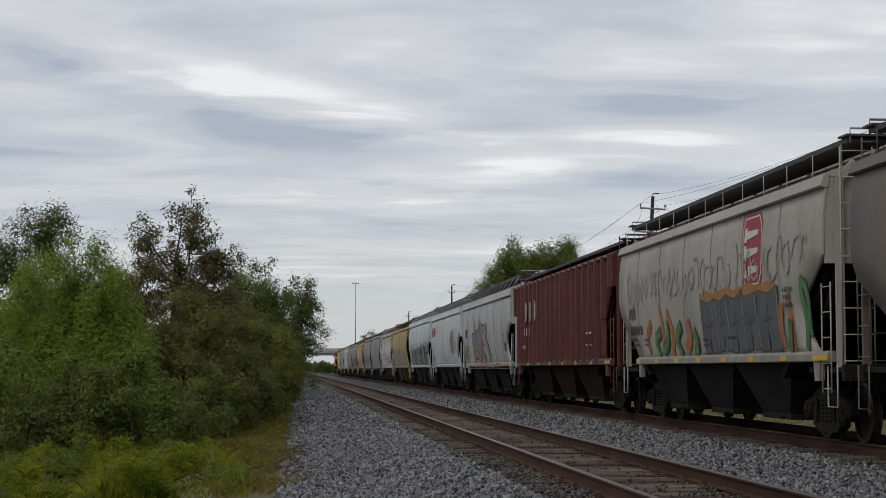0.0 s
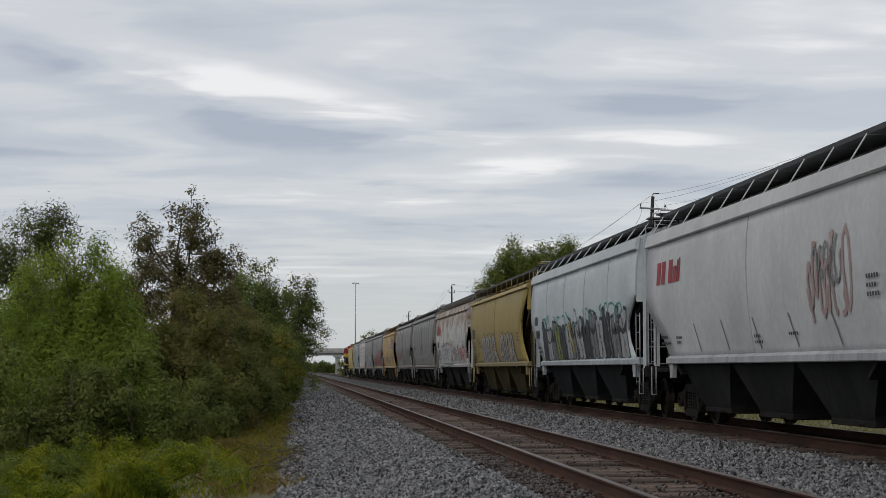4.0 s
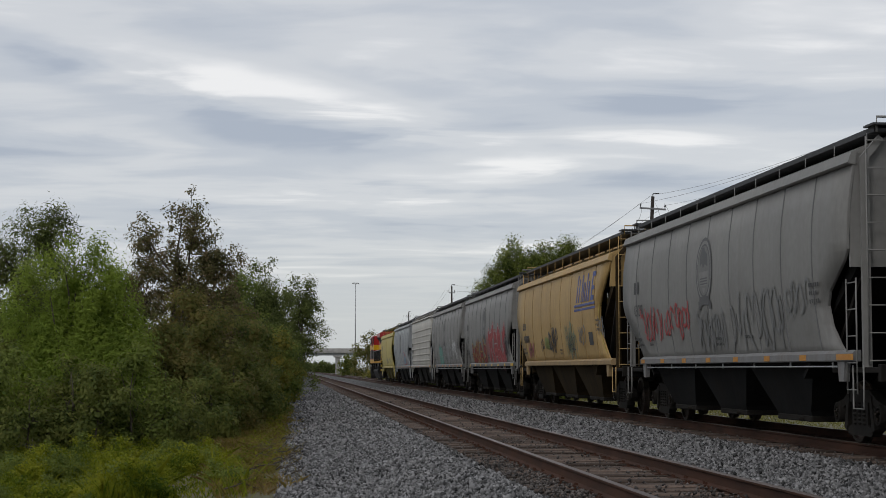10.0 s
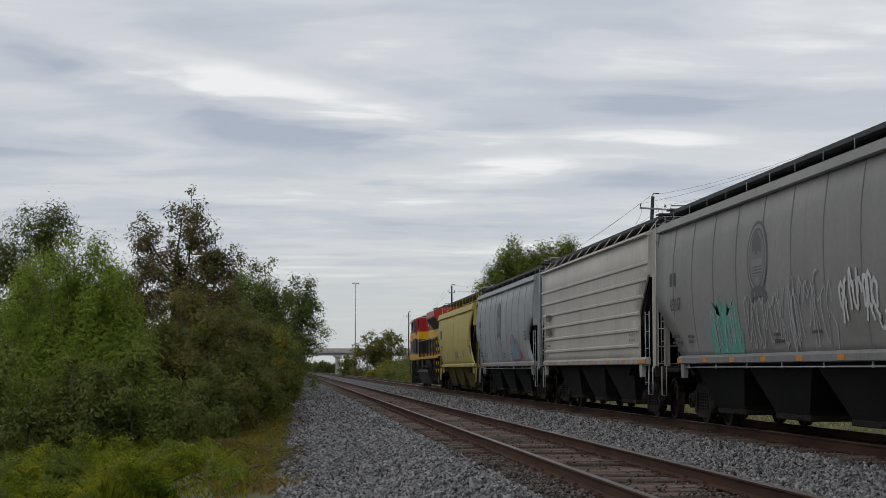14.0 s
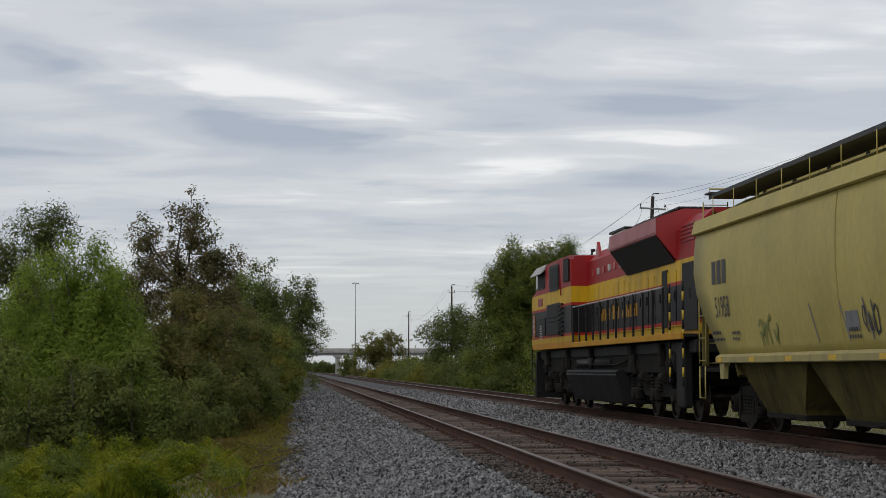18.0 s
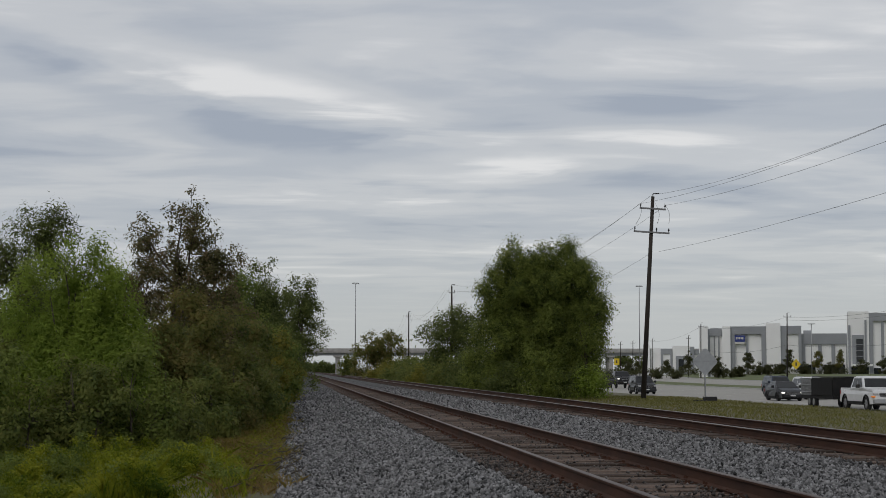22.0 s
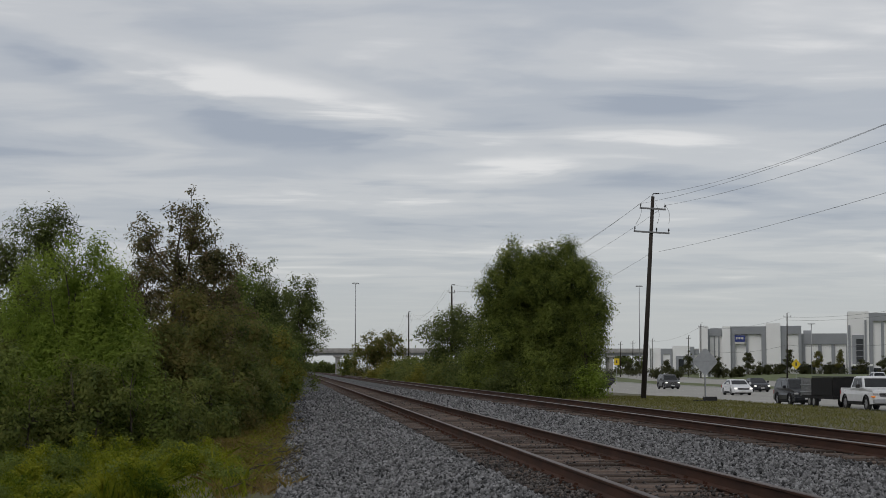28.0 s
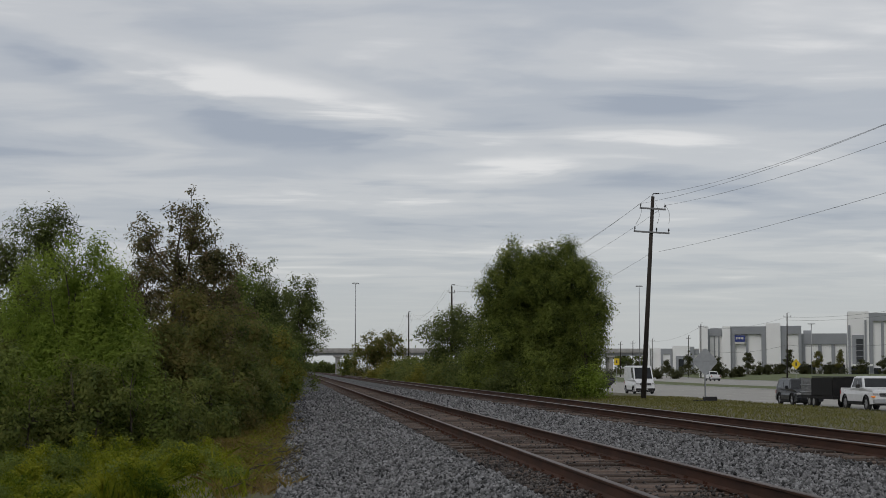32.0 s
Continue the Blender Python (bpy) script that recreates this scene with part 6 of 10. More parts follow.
def seam_and_bay():
    for k in list(PAINT):
        m = PAINT[k]
        c = {"aged_cream_paint": (0.40, 0.37, 0.32), "oxide_red_paint": (0.115, 0.028, 0.022), "pale_grey_paint": (0.46,) * 3, "white_paint": (0.6, 0.61, 0.62), "bluish_white_paint": (0.6, 0.66, 0.69), "mustard_paint": (0.36, 0.27, 0.085), "yellow_paint": (0.52, 0.43, 0.12), "tan_paint": (0.48, 0.31, 0.115), "rusty_white_paint": (0.58, 0.55, 0.52), "mid_grey_paint": (0.25,) * 3, "blue_grey_paint": (0.235, 0.245, 0.25), "light_blue_grey_paint": (0.32, 0.345, 0.36), "sand_white_paint": (0.5, 0.48, 0.44), "brown_paint": (0.12, 0.09, 0.075)}[k]
        M["seam_" + k] = mat("weld_seam_on_" + k, tuple(v * 0.5 for v in c), tuple(v * 0.62 for v in c), 2, 0.7, fine=0.1)
        PAINT["sill_" + k] = mat("dirty_sill_on_" + k, tuple(0.05 + 0.42 * v for v in c), tuple(0.03 + 0.68 * v for v in c), 1.6, 0.8, fine=0.3, streak=((0.12, 0.08, 0.06), 0.6), rust=0.3)
        # body paint darkened to the shade under the car, with dark dirt streaks
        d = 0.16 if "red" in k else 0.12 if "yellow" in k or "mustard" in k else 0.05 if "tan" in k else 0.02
        PAINT["bay_" + k] = mat("shade_and_dirt_on_" + k, tuple(0.004 + 0.8 * d * v for v in c), tuple(0.008 + 2.0 * d * v for v in c), 0.9, 0.9, spec=0.08, bump=0.004, bscale=8, fine=0.2, streak=((0.016, 0.013, 0.011), 0.9))


seam_and_bay()


# the cars from the one that stands nearest at 0 s to the locomotive
CARS = [
    dict(L=18.4, style="round", paint="brown_paint", flange=(3.74, 3.94), bays=3, seams=9, seed=1, label="dull brown covered hopper car on the main track"),
    dict(L=16.75, style="round", paint="aged_cream_paint", flange=(3.72, 3.93), bays=3, seams=7, seed=2, trim=0.35, wall_foot=2.62, markers=8, marks=marks_cream, label="dirty cream covered hopper car with green, orange and grey graffiti"),
    dict(L=19.0, style="post", paint="oxide_red_paint", flange=(3.80, 3.92), bays=3, seams=19, seed=3, walk=4.18, markers=8, marks=marks_red, label="oxide red ribbed covered hopper car with white lettering"),
    dict(L=18.4, style="round", paint="pale_grey_paint", flange=(3.68, 3.98), bays=3, seams=7, seed=4, trim=0.35, wall_foot=2.7, pale=True, marks=marks_pale, label="pale grey covered hopper car with brown and blue graffiti"),
    dict(L=17.7, style="round", paint="white_paint", flange=(3.68, 3.98), bays=3, seams=2, seed=5, markers=0, pale=True, marks=marks_white, label="plain white covered hopper car with red lettering"),
    dict(L=18.0, style="round", paint="bluish_white_paint", flange=(3.76, 4.05), bays=3, seams=5, seed=6, markers=0, pale=True, marks=marks_bluish, label="bluish white covered hopper car with silver and teal graffiti"),
    dict(L=18.8, style="round", paint="mustard_paint", flange=(3.76, 3.92), bays=3, seams=2, seed=7, trim=0.3, cut="curved", wall_foot=3.05, markers=0, marks=marks_mustard, label="mustard yellow covered hopper car with silver graffiti"),
    dict(L=18.0, style="round", paint="rusty_white_paint", flange=(3.70, 4.0), bays=3, seams=7, seed=8, trim=0.5, wall_foot=2.95, markers=0, pale=True, marks=marks_rusty, label="white covered hopper car with rust patches and graffiti"),
    dict(L=18.0, style="round", paint="mid_grey_paint", flange=(3.92, 4.12), bays=3, seams=10, seed=9, trim=0.75, wall_foot=2.5, marker="stripe_orange", marks=crest_car(), label="mid grey covered hopper car with a dark crest"),
    dict(L=17.8, style="round", paint="mid_grey_paint", flange=(3.92, 4.12), bays=3, seams=10, seed=10, trim=0.75, wall_foot=2.5, marker="stripe_orange", marks=crest_car("651290", extra_red_scrawl), label="mid grey covered hopper car with crest and red scrawl"),
    dict(L=18.75, style="round", paint="tan_paint", flange=(3.72, 3.92), bays=3, seams=9, seed=11, trim=0.95, cut="curved", wall_foot=3.1, markers=0, marks=marks_tan, label="tan covered hopper car with blue slanted lettering"),
    dict(L=18.1, style="round", paint="mid_grey_paint", flange=(3.92, 4.12), bays=3, seams=10, seed=12, trim=0.75, wall_foot=2.5, marks=crest_car("650931", extra_red_big), label="mid grey covered hopper car with large red graffiti"),
    dict(L=18.0, style="round", paint="mid_grey_paint", flange=(3.92, 4.12), bays=3, seams=10, seed=13, trim=0.75, wall_foot=2.5, marker="stripe_orange", marks=crest_car("652167", extra_mint), label="mid grey covered hopper car with mint green graffiti"),
    dict(L=17.2, style="corrugated", paint="sand_white_paint", flange=(4.0, 4.10), bays=3, seams=6, seed=14, marker="stripe_orange", pale=True, marks=marks_ribbed, label="off-white covered hopper car with lengthwise ribs"),
    dict(L=18.35, style="round", paint="light_blue_grey_paint", flange=(3.92, 4.12), bays=3, seams=10, seed=15, trim=0.75, wall_foot=2.5, marker="stripe_orange", marks=crest_car("652865", extra_blue), label="light grey covered hopper car with crest and blue graffiti"),
    dict(L=18.7, style="round", paint="yellow_paint", flange=(3.62, 3.92), bays=3, seams=2, seed=16, trim=0.6, cut="curved", wall_foot=2.97, marks=marks_yellow, label="pale yellow covered hopper car with black numbers"),
]
LOCO_L = 23.3


def build_train():
    """Returns (thing, y of its middle at 0 s) for every vehicle of the train."""
    out = []
    far = A_FAR - CARS[1]["L"]
    for cfg in CARS:
        far += cfg["L"] if cfg is not CARS[0] else 0
        out.append((hopper(cfg), far - cfg["L"] / 2))
    return out, far


TRAIN, TRAIN_END = build_train()
# ---- locomotive ----
def livery():
    """Bands of colour by height: gold sill, black with red lines, yellow, red above; with dirt."""
    m = bpy.data.materials.new("red_yellow_black_livery")
    m.use_nodes = True
    nt = m.node_tree
    N, L = nt.nodes.new, nt.links.new
    b = nt.nodes["Principled BSDF"]
    tc = N("ShaderNodeTexCoord")
    sep = N("ShaderNodeSeparateXYZ"); L(tc.outputs["Object"], sep.inputs[0])
    dv = N("ShaderNodeMath"); dv.operation = "DIVIDE"; dv.inputs[1].default_value = 5.0
    L(sep.outputs[2], dv.inputs[0])
    r = N("ShaderNodeValToRGB"); r.color_ramp.interpolation = "CONSTANT"
    bands = [(0.0, (0.48, 0.22, 0.008)), (1.86, (0.52, 0.32, 0.012)), (2.02, (0.36, 0.02, 0.012)), (2.10, (0.011, 0.011, 0.014)), (2.87, (0.36, 0.02, 0.012)), (2.94, (0.62, 0.38, 0.010)), (3.38, (0.32, 0.014, 0.016))]
    e = r.color_ramp.elements
    e[0].position, e[0].color = 0, (*bands[0][1], 1)
    e[1].position, e[1].color = bands[1][0] / 5, (*bands[1][1], 1)
    for z, c in bands[2:]:
        e.new(z / 5).color = (*c, 1)
    L(dv.outputs[0], r.inputs[0])
    n = N("ShaderNodeTexNoise"); n.inputs["Scale"].default_value = 1.3; n.inputs["Detail"].default_value = 6
    mp = N("ShaderNodeMapping"); mp.inputs["Scale"].default_value = (2, 2, 0.4)
    L(tc.outputs["Object"], mp.inputs[0]); L(mp.outputs[0], n.inputs[0])
    mr = N("ShaderNodeMapRange"); mr.inputs["From Min"].default_value, mr.inputs["From Max"].default_value = 0.45, 0.75
    mr.inputs["To Max"].default_value = 0.4
    L(n.outputs[0], mr.inputs[0])
    mx = N("ShaderNodeMix"); mx.data_type = "RGBA"; mx.inputs[7].default_value = (0.06, 0.045, 0.035, 1)
    L(mr.outputs[0], mx.inputs[0]); L(r.outputs[0], mx.inputs[6]); L(mx.outputs[2], b.inputs["Base Color"])
    b.inputs["Roughness"].default_value = 0.5
    b.inputs["Specular IOR Level"].default_value = 0.2
    return m


M["livery"] = livery()
M["loco_red"] = mat("loco_red", (0.33, 0.022, 0.022), (0.27, 0.02, 0.02), 1.2, 0.4, fine=0.12, streak=((0.10, 0.03, 0.025), 0.4))
M["loco_gold"] = mat("loco_gold", (0.50, 0.25, 0.01), (0.40, 0.20, 0.01), 2, 0.55, fine=0.15, spec=0.2)
M["loco_black"] = mat("loco_black", (0.009, 0.009, 0.010), (0.018, 0.017, 0.017), 2, 0.55, fine=0.2, spec=0.2)
M["loco_yellow"] = mat("loco_yellow", (0.60, 0.42, 0.03), (0.5, 0.34, 0.03), 2, 0.45, fine=0.12)
# near-black for grilles, and for painted shade inside the cab windows
M["dark_hole"] = mat("dark_opening", (0.008, 0.008, 0.008), (0.015, 0.014, 0.014), 4, 0.8, fine=0.2)
M["pale_visor"] = mat("pale_visor", (0.42, 0.41, 0.39), (0.34, 0.33, 0.31), 3, 0.6, fine=0.12)


def locomotive():
    """Six-axle road locomotive; its nose points away from the camera (+y). u counts metres back from the nose."""
    L = LOCO_L
    lo = thing("diesel_locomotive", pose(MAIN, 0, MAIN_Z), "red, yellow and black six-axle diesel locomotive on the main track", "locomotive")
    F = L / 2 - 0.55                      # nose sheet
    Y = lambda u: F - u
    rear = Y(21.6)
    # frame and walkway
    bm = bmesh.new()
    box(bm, -1.30, 1.30, rear, Y(0.3), 1.42, 1.68, bevel=0.02)
    frame_part = part("underframe", bm, M["loco_black"], lo)
    for s in (-1, 1):
        bm = bmesh.new()
        box(bm, s * 1.52 - 0.03, s * 1.52 + 0.03, rear + 0.2, Y(7.9), 1.69, 1.83, bevel=0.01)
        part("walkway_edge", bm, M["loco_gold"], lo, "gold painted sill")
        bm = bmesh.new()
        box(bm, min(s * 1.0, s * 1.50), max(s * 1.0, s * 1.50), rear + 0.2, Y(7.9), 1.74, 1.80)
        part("walkway", bm, M["loco_black"], lo)
    # nose and cab
    w = 1.52
    bm = bmesh.new()
    prof = [(Y(7.85), 1.70), (Y(0.18), 1.70), (Y(0.0), 1.9), (Y(0.0), 3.2), (Y(0.12), 3.42), (Y(0.85), 3.50), (Y(1.12), 4.14), (Y(1.35), 4.24), (Y(1.9), 4.30), (Y(7.0), 4.31), (Y(7.85), 4.24)]
    prism(bm, prof, "x", -w, w)
    es = [e for e in bm.edges if abs(e.verts[0].co.y - e.verts[1].co.y) > 1e-4 or (abs(e.verts[0].co.x - e.verts[1].co.x) < 1e-4)]
    bmesh.ops.bevel(bm, geom=[e for e in es if abs(e.verts[0].co.x) > 1.5 and abs(e.verts[1].co.x) > 1.5 and min(e.verts[0].co.z, e.verts[1].co.z) > 4.13], offset=0.09, segments=2, affect="EDGES")
    cab = part("cab", bm, M["livery"], lo)
    bm = bmesh.new()
    box(bm, -0.95, 0.95, Y(4.9), Y(2.3), 4.315, 4.43, bevel=0.04)
    roof_unit = part("air_conditioner", bm, M["loco_black"], cab)
    for k in range(9):
        bm = bmesh.new()
        box(bm, -0.98, 0.98, Y(2.62 + 0.27 * k), Y(2.54 + 0.27 * k), 4.432, 4.475)
        part("cooling_fin", bm, M["grating"], roof_unit)
    for u in (1.9, 2.1, 5.4):
        bm = bmesh.new()
        tube(bm, (-0.5, Y(u), 4.28), (-0.5, Y(u), 4.60), 0.03, n=8)
        tube(bm, (-0.5, Y(u) - 0.3, 4.54), (-0.5, Y(u) + 0.1, 4.56), 0.05, 0.03, n=8)
        part("horn", bm, M["loco_black"], cab)
    for s in (-1, 1):
        # front side window with visor
        x = s * (w + 0.012)
        win = new("side_window"); win.parent = cab
        bm = bmesh.new(); box(bm, x - 0.008, x + 0.008, Y(2.95), Y(1.1), 3.56, 4.12); part("window_frame", bm, M["loco_black"], win)
        # near-black panes: the dark cab interior is painted into the windows
        for a, b in ((1.16, 1.52), (1.58, 2.2), (2.26, 2.56), (2.62, 2.88)):
            bm = bmesh.new(); box(bm, x + s * 0.009, x + s * 0.016, Y(b), Y(a), 3.60, 4.08); part("pane", bm, M["cab_glass"] if a < 1.3 else M["dark_hole"], win)
        bm = bmesh.new()
        prism(bm, [(s * (w - 0.02), 4.16), (s * (w + 0.17), 3.98), (s * (w + 0.18), 4.0), (s * (w - 0.02), 4.28)], "y", Y(3.0), Y(0.85))
        part("sun_visor", bm, M["pale_visor"], cab)
        # round-cornered second window
        def rr(ya, yb, za, zb, r):
            out = []
            for cy, cz, a0 in ((yb - r, zb - r, 0), (ya + r, zb - r, 90), (ya + r, za + r, 180), (yb - r, za + r, 270)):
                for k in range(5):
                    a = radians(a0 + 22.5 * k)
                    out.append((cy + r * math.cos(a), cz + r * math.sin(a)))
            return out
        win2 = new("side_window"); win2.parent = cab
        bm = bmesh.new(); prism(bm, rr(Y(5.75), Y(3.95), 3.40, 4.16, 0.14), "x", x - 0.01, x + s * 0.02); part("window_frame", bm, M["loco_black"], win2)
        bm = bmesh.new(); prism(bm, rr(Y(5.62), Y(4.08), 3.48, 4.08, 0.12), "x", x + s * 0.021, x + s * 0.028); part("pane", bm, M["dark_hole"], win2)
        # equipment door with two grilles and steps of louvres
        bm = bmesh.new(); box(bm, x - 0.01, x + s * 0.02, Y(5.9), Y(3.4), 2.11, 3.02, bevel=0.008); door = part("equipment_door", bm, M["loco_black"], cab)
        for za, zb in ((2.14, 2.44), (2.6, 2.98)):
            bm = bmesh.new(); box(bm, s * (w + 0.035), s * (w + 0.05), Y(5.75), Y(3.55), za, zb, bevel=0.008); part("filter_grille", bm, M["dark_hole"], door)
        for z in (2.115, 2.50):
            bm = bmesh.new(); box(bm, s * (w + 0.035), s * (w + 0.06), Y(5.85), Y(3.45), z, z + 0.03); part("door_trim", bm, M["loco_gold"] if z < 2.1 else M["loco_black"], door)
        for k in range(8):
            z = 2.05 + 0.125 * k
            bm = bmesh.new(); box(bm, x, x + s * 0.07, Y(6.5), Y(6.05), z, z + 0.05); part("louvre", bm, M["loco_black"], cab)
        for k in range(6):
            z = 2.02 + 0.075 * k
            bm = bmesh.new(); box(bm, x, x + s * 0.03, Y(2.4), Y(2.0), z, z + 0.035); part("louvre", bm, M["pale_visor"], cab)
        bm = bmesh.new(); box(bm, x, x + s * 0.012, Y(3.0), Y(1.0), 2.12, 2.66, bevel=0.006); part("nose_door", bm, M["loco_black"], cab)
        # shield
        def octo(yc, zc, a, b):
            return [(yc + a * p, zc + b * q) for p, q in ((0.6, 1), (1, 0.7), (1, -0.7), (0.6, -1), (-0.6, -1), (-1, -0.7), (-1, 0.7), (-0.6, 1))]
        bm = bmesh.new(); prism(bm, octo(Y(0.56), 2.44, 0.25, 0.36), "x", x - s * 0.006, x + s * 0.003); part("shield_border", bm, M["loco_gold"], cab)
        bm = bmesh.new(); prism(bm, octo(Y(0.56), 2.44, 0.215, 0.32), "x", x + s * 0.0035, x + s * 0.006); part("shield", bm, M["loco_red"], cab)
        for k in range(3):
            bm = bmesh.new(); box(bm, x + s * 0.0065, x + s * 0.009, Y(0.70), Y(0.42), 2.26 + 0.16 * k, 2.32 + 0.16 * k); part("shield_bar", bm, M["pale_visor"], cab)
        for k in range(4):
            bm = bmesh.new(); box(bm, x, x + s * 0.006, Y(1.62 + 0.28 * k), Y(1.42 + 0.28 * k), 3.04, 3.28); part("number_bar", bm, M["loco_red"], cab)
        # dark intake on the cab's rear corner
        bm = bmesh.new(); box(bm, x - 0.02, x + s * 0.04, Y(7.6), Y(6.75), 3.55, 4.2, bevel=0.02); part("intake_grille", bm, M["dark_hole"], cab)
        bm = bmesh.new(); tube(bm, (x + s * 0.04, Y(6.3), 3.2), (x + s * 0.04, Y(6.3), 4.2), 0.02, n=6); part("grab_iron", bm, M["loco_red"], cab)
    # long hood
    h = 1.06
    bm = bmesh.new()
    prism(bm, [(-h, 1.80), (-h, 4.05), (-0.72, 4.36), (0.72, 4.36), (h, 4.05), (h, 1.80)], "y", Y(20.9), Y(7.851))
    hood = part("long_hood", bm, M["livery"], lo)
    for s in (-1, 1):
        for k in range(17):
            u = 8.2 + 0.72 * k
            bm = bmesh.new()
            box(bm, s * (h + 0.002), s * (h + 0.022), Y(u + 0.64), Y(u), 2.0, 3.30 if u < 13.2 else 3.2, bevel=0.008)
            d = part("hood_door", bm, M["livery"], hood)
            bm = bmesh.new(); box(bm, s * (h + 0.023), s * (h + 0.05), Y(u + 0.58), Y(u + 0.52), 2.55, 2.75); part("latch", bm, M["loco_black"], d)
        for k in range(6):
            bm = bmesh.new(); box(bm, s * (h - 0.01), s * (h + 0.03), Y(8.9 + 0.8 * k), Y(8.65 + 0.8 * k), 3.62, 3.80, bevel=0.01); part("vent_box", bm, M["pale_visor"] if k % 2 else M["loco_red"], hood)
        # lettering reduced to bars
        u = 9.9
        for word in (6, 4, 8):
            for k in range(word):
                if k % 3 != 2 or word != 4:
                    bm = bmesh.new()
                    box(bm, s * (h + 0.024), s * (h + 0.028), Y(u + (0.13 if k else 0.18)), Y(u), 2.36, 2.66 if k else 2.72)
                    part("letter_bar", bm, M["loco_gold"], hood)
                u += 0.245
            u += 0.32
        bm = bmesh.new(); box(bm, s * (h + 0.002), s * (h + 0.03), Y(20.85), Y(19.55), 1.9, 3.30); part("end_door", bm, M["dark_hole"], hood)
        bm = bmesh.new(); box(bm, s * (h + 0.002), s * (h + 0.035), Y(18.1), Y(17.6), 2.0, 3.25); part("open_door", bm, M["dark_hole"], hood)
    # flared radiator
    bm = bmesh.new()
    for s in (-1, 1):
        o = [(s * h * 0.98, 3.40), (s * 1.50, 3.97), (s * 1.50, 4.32), (s * 0.9, 4.52), (0, 4.52), (0, 3.5)]
        prism(bm, o, "y", Y(18.9), Y(13.5))
    rad = part("radiator_housing", bm, M["loco_red"], lo)
    for s in (-1, 1):
        bm = bmesh.new()
        prism(bm, [(s * (h + 0.01), 3.385), (s * 1.485, 3.945), (s * 1.495, 3.935), (s * (h + 0.02), 3.37)], "y", Y(18.82), Y(13.58))
        part("radiator_intake", bm, M["dark_hole"], rad)
        for k in range(26):
            bm = bmesh.new(); tube(bm, (s * 1.505, Y(13.6 + 0.205 * k), 4.0), (s * 1.512, Y(13.6 + 0.205 * k), 4.0), 0.02, n=6); part("rivet", bm, M["loco_black"], rad)
        for k in range(5):
            bm = bmesh.new(); box(bm, s * (h - 0.01), s * (h + 0.02), Y(20.6), Y(19.4), 3.75 + 0.08 * k, 3.79 + 0.08 * k); part("louvre", bm, M["loco_red"], hood)
    bm = bmesh.new(); box(bm, -0.95, 0.95, Y(18.6), Y(13.8), 4.521, 4.60, bevel=0.03); part("radiator_fan_deck", bm, M["loco_black"], rad)
    bm = bmesh.new()
    prism(bm, [(Y(11.9), 4.2), (Y(9.4), 4.2), (Y(9.9), 4.62), (Y(11.9), 4.66)], "x", -0.8, 0.8)
    part("exhaust_housing", bm, M["pale_visor"], hood)
    bm = bmesh.new(); box(bm, -0.82, 0.82, Y(11.95), Y(9.85), 4.665, 4.72); part("exhaust_cap", bm, M["loco_black"], hood)
    bm = bmesh.new(); prism(bm, [(Y(9.4), 4.0), (Y(8.6), 4.0), (Y(8.9), 4.55)], "x", -0.98, -0.9); part("lifting_fin", bm, M["loco_red"], hood)
    # handrails
    for s in (-1, 1):
        us = [8.0 + 1.05 * k for k in range(12)]
        for u in us:
            bm = bmesh.new(); box(bm, s * 1.50 - 0.022, s * 1.50 + 0.022, Y(u) - 0.03, Y(u) + 0.03, 1.70, 2.80); part("handrail_post", bm, M["loco_black"], lo)
        bm = bmesh.new(); tube(bm, (s * 1.50, Y(us[0]), 2.80), (s * 1.50, Y(us[-1]), 2.80), 0.02, n=8); part("handrail", bm, M["pale_visor"], lo)
        for u in (20.0, 21.2):
            for k in range(11):
                bm = bmesh.new(); tube(bm, (s * 1.46, Y(u), 0.75 + 0.19 * k), (s * 1.46, Y(u), 0.94 + 0.19 * k), 0.022, n=6); part("striped_rail", bm, M["loco_yellow"] if k % 2 else M["loco_black"], lo)
    for s in (-1, 1):   # bent grab rail before the nose, and the open steps under it
        bm = bmesh.new()
        path_tube(bm, [(s * 1.46, Y(-0.02), 2.05), (s * 1.46, Y(-0.34), 1.85), (s * 1.46, Y(-0.38), 1.5), (s * 1.46, Y(-0.38), 0.8), (s * 1.44, Y(-0.2), 0.7)], 0.022, 8)
        part("grab_rail", bm, M["steel_dark"], lo)
        for k in range(4):
            bm = bmesh.new()
            box(bm, min(s * 1.12, s * 1.46), max(s * 1.12, s * 1.46), Y(0.25), Y(-0.3), 0.45 + 0.3 * k, 0.48 + 0.3 * k)
            part("step_tread", bm, M["grating"], lo)
    # dark equipment between frame and tank, pipes under the walkway
    for s in (-1, 1):
        bm = bmesh.new(); box(bm, s * 0.9, s * 1.28, Y(20.2), Y(0.9), 1.0, 1.42, bevel=0.03); part("equipment_rack", bm, M["grime"], lo)
        bm = bmesh.new(); path_tube(bm, [(s * 1.30, Y(15.2), 1.36), (s * 1.36, Y(13.8), 1.2), (s * 1.36, Y(8.0), 1.22), (s * 1.30, Y(6.2), 1.42)], 0.025, 6); part("pipe", bm, M["grime"], lo)
        for u, d, z in ((2.2, 0.3, 1.2), (6.1, 0.16, 1.1), (9.9, 0.22, 1.25), (15.3, 0.3, 1.2), (18.6, 0.2, 1.15)):
            bm = bmesh.new(); box(bm, s * 1.28, s * 1.42, Y(u + d), Y(u), z, 1.64, bevel=0.02); part("bracket", bm, M["grime"], lo)
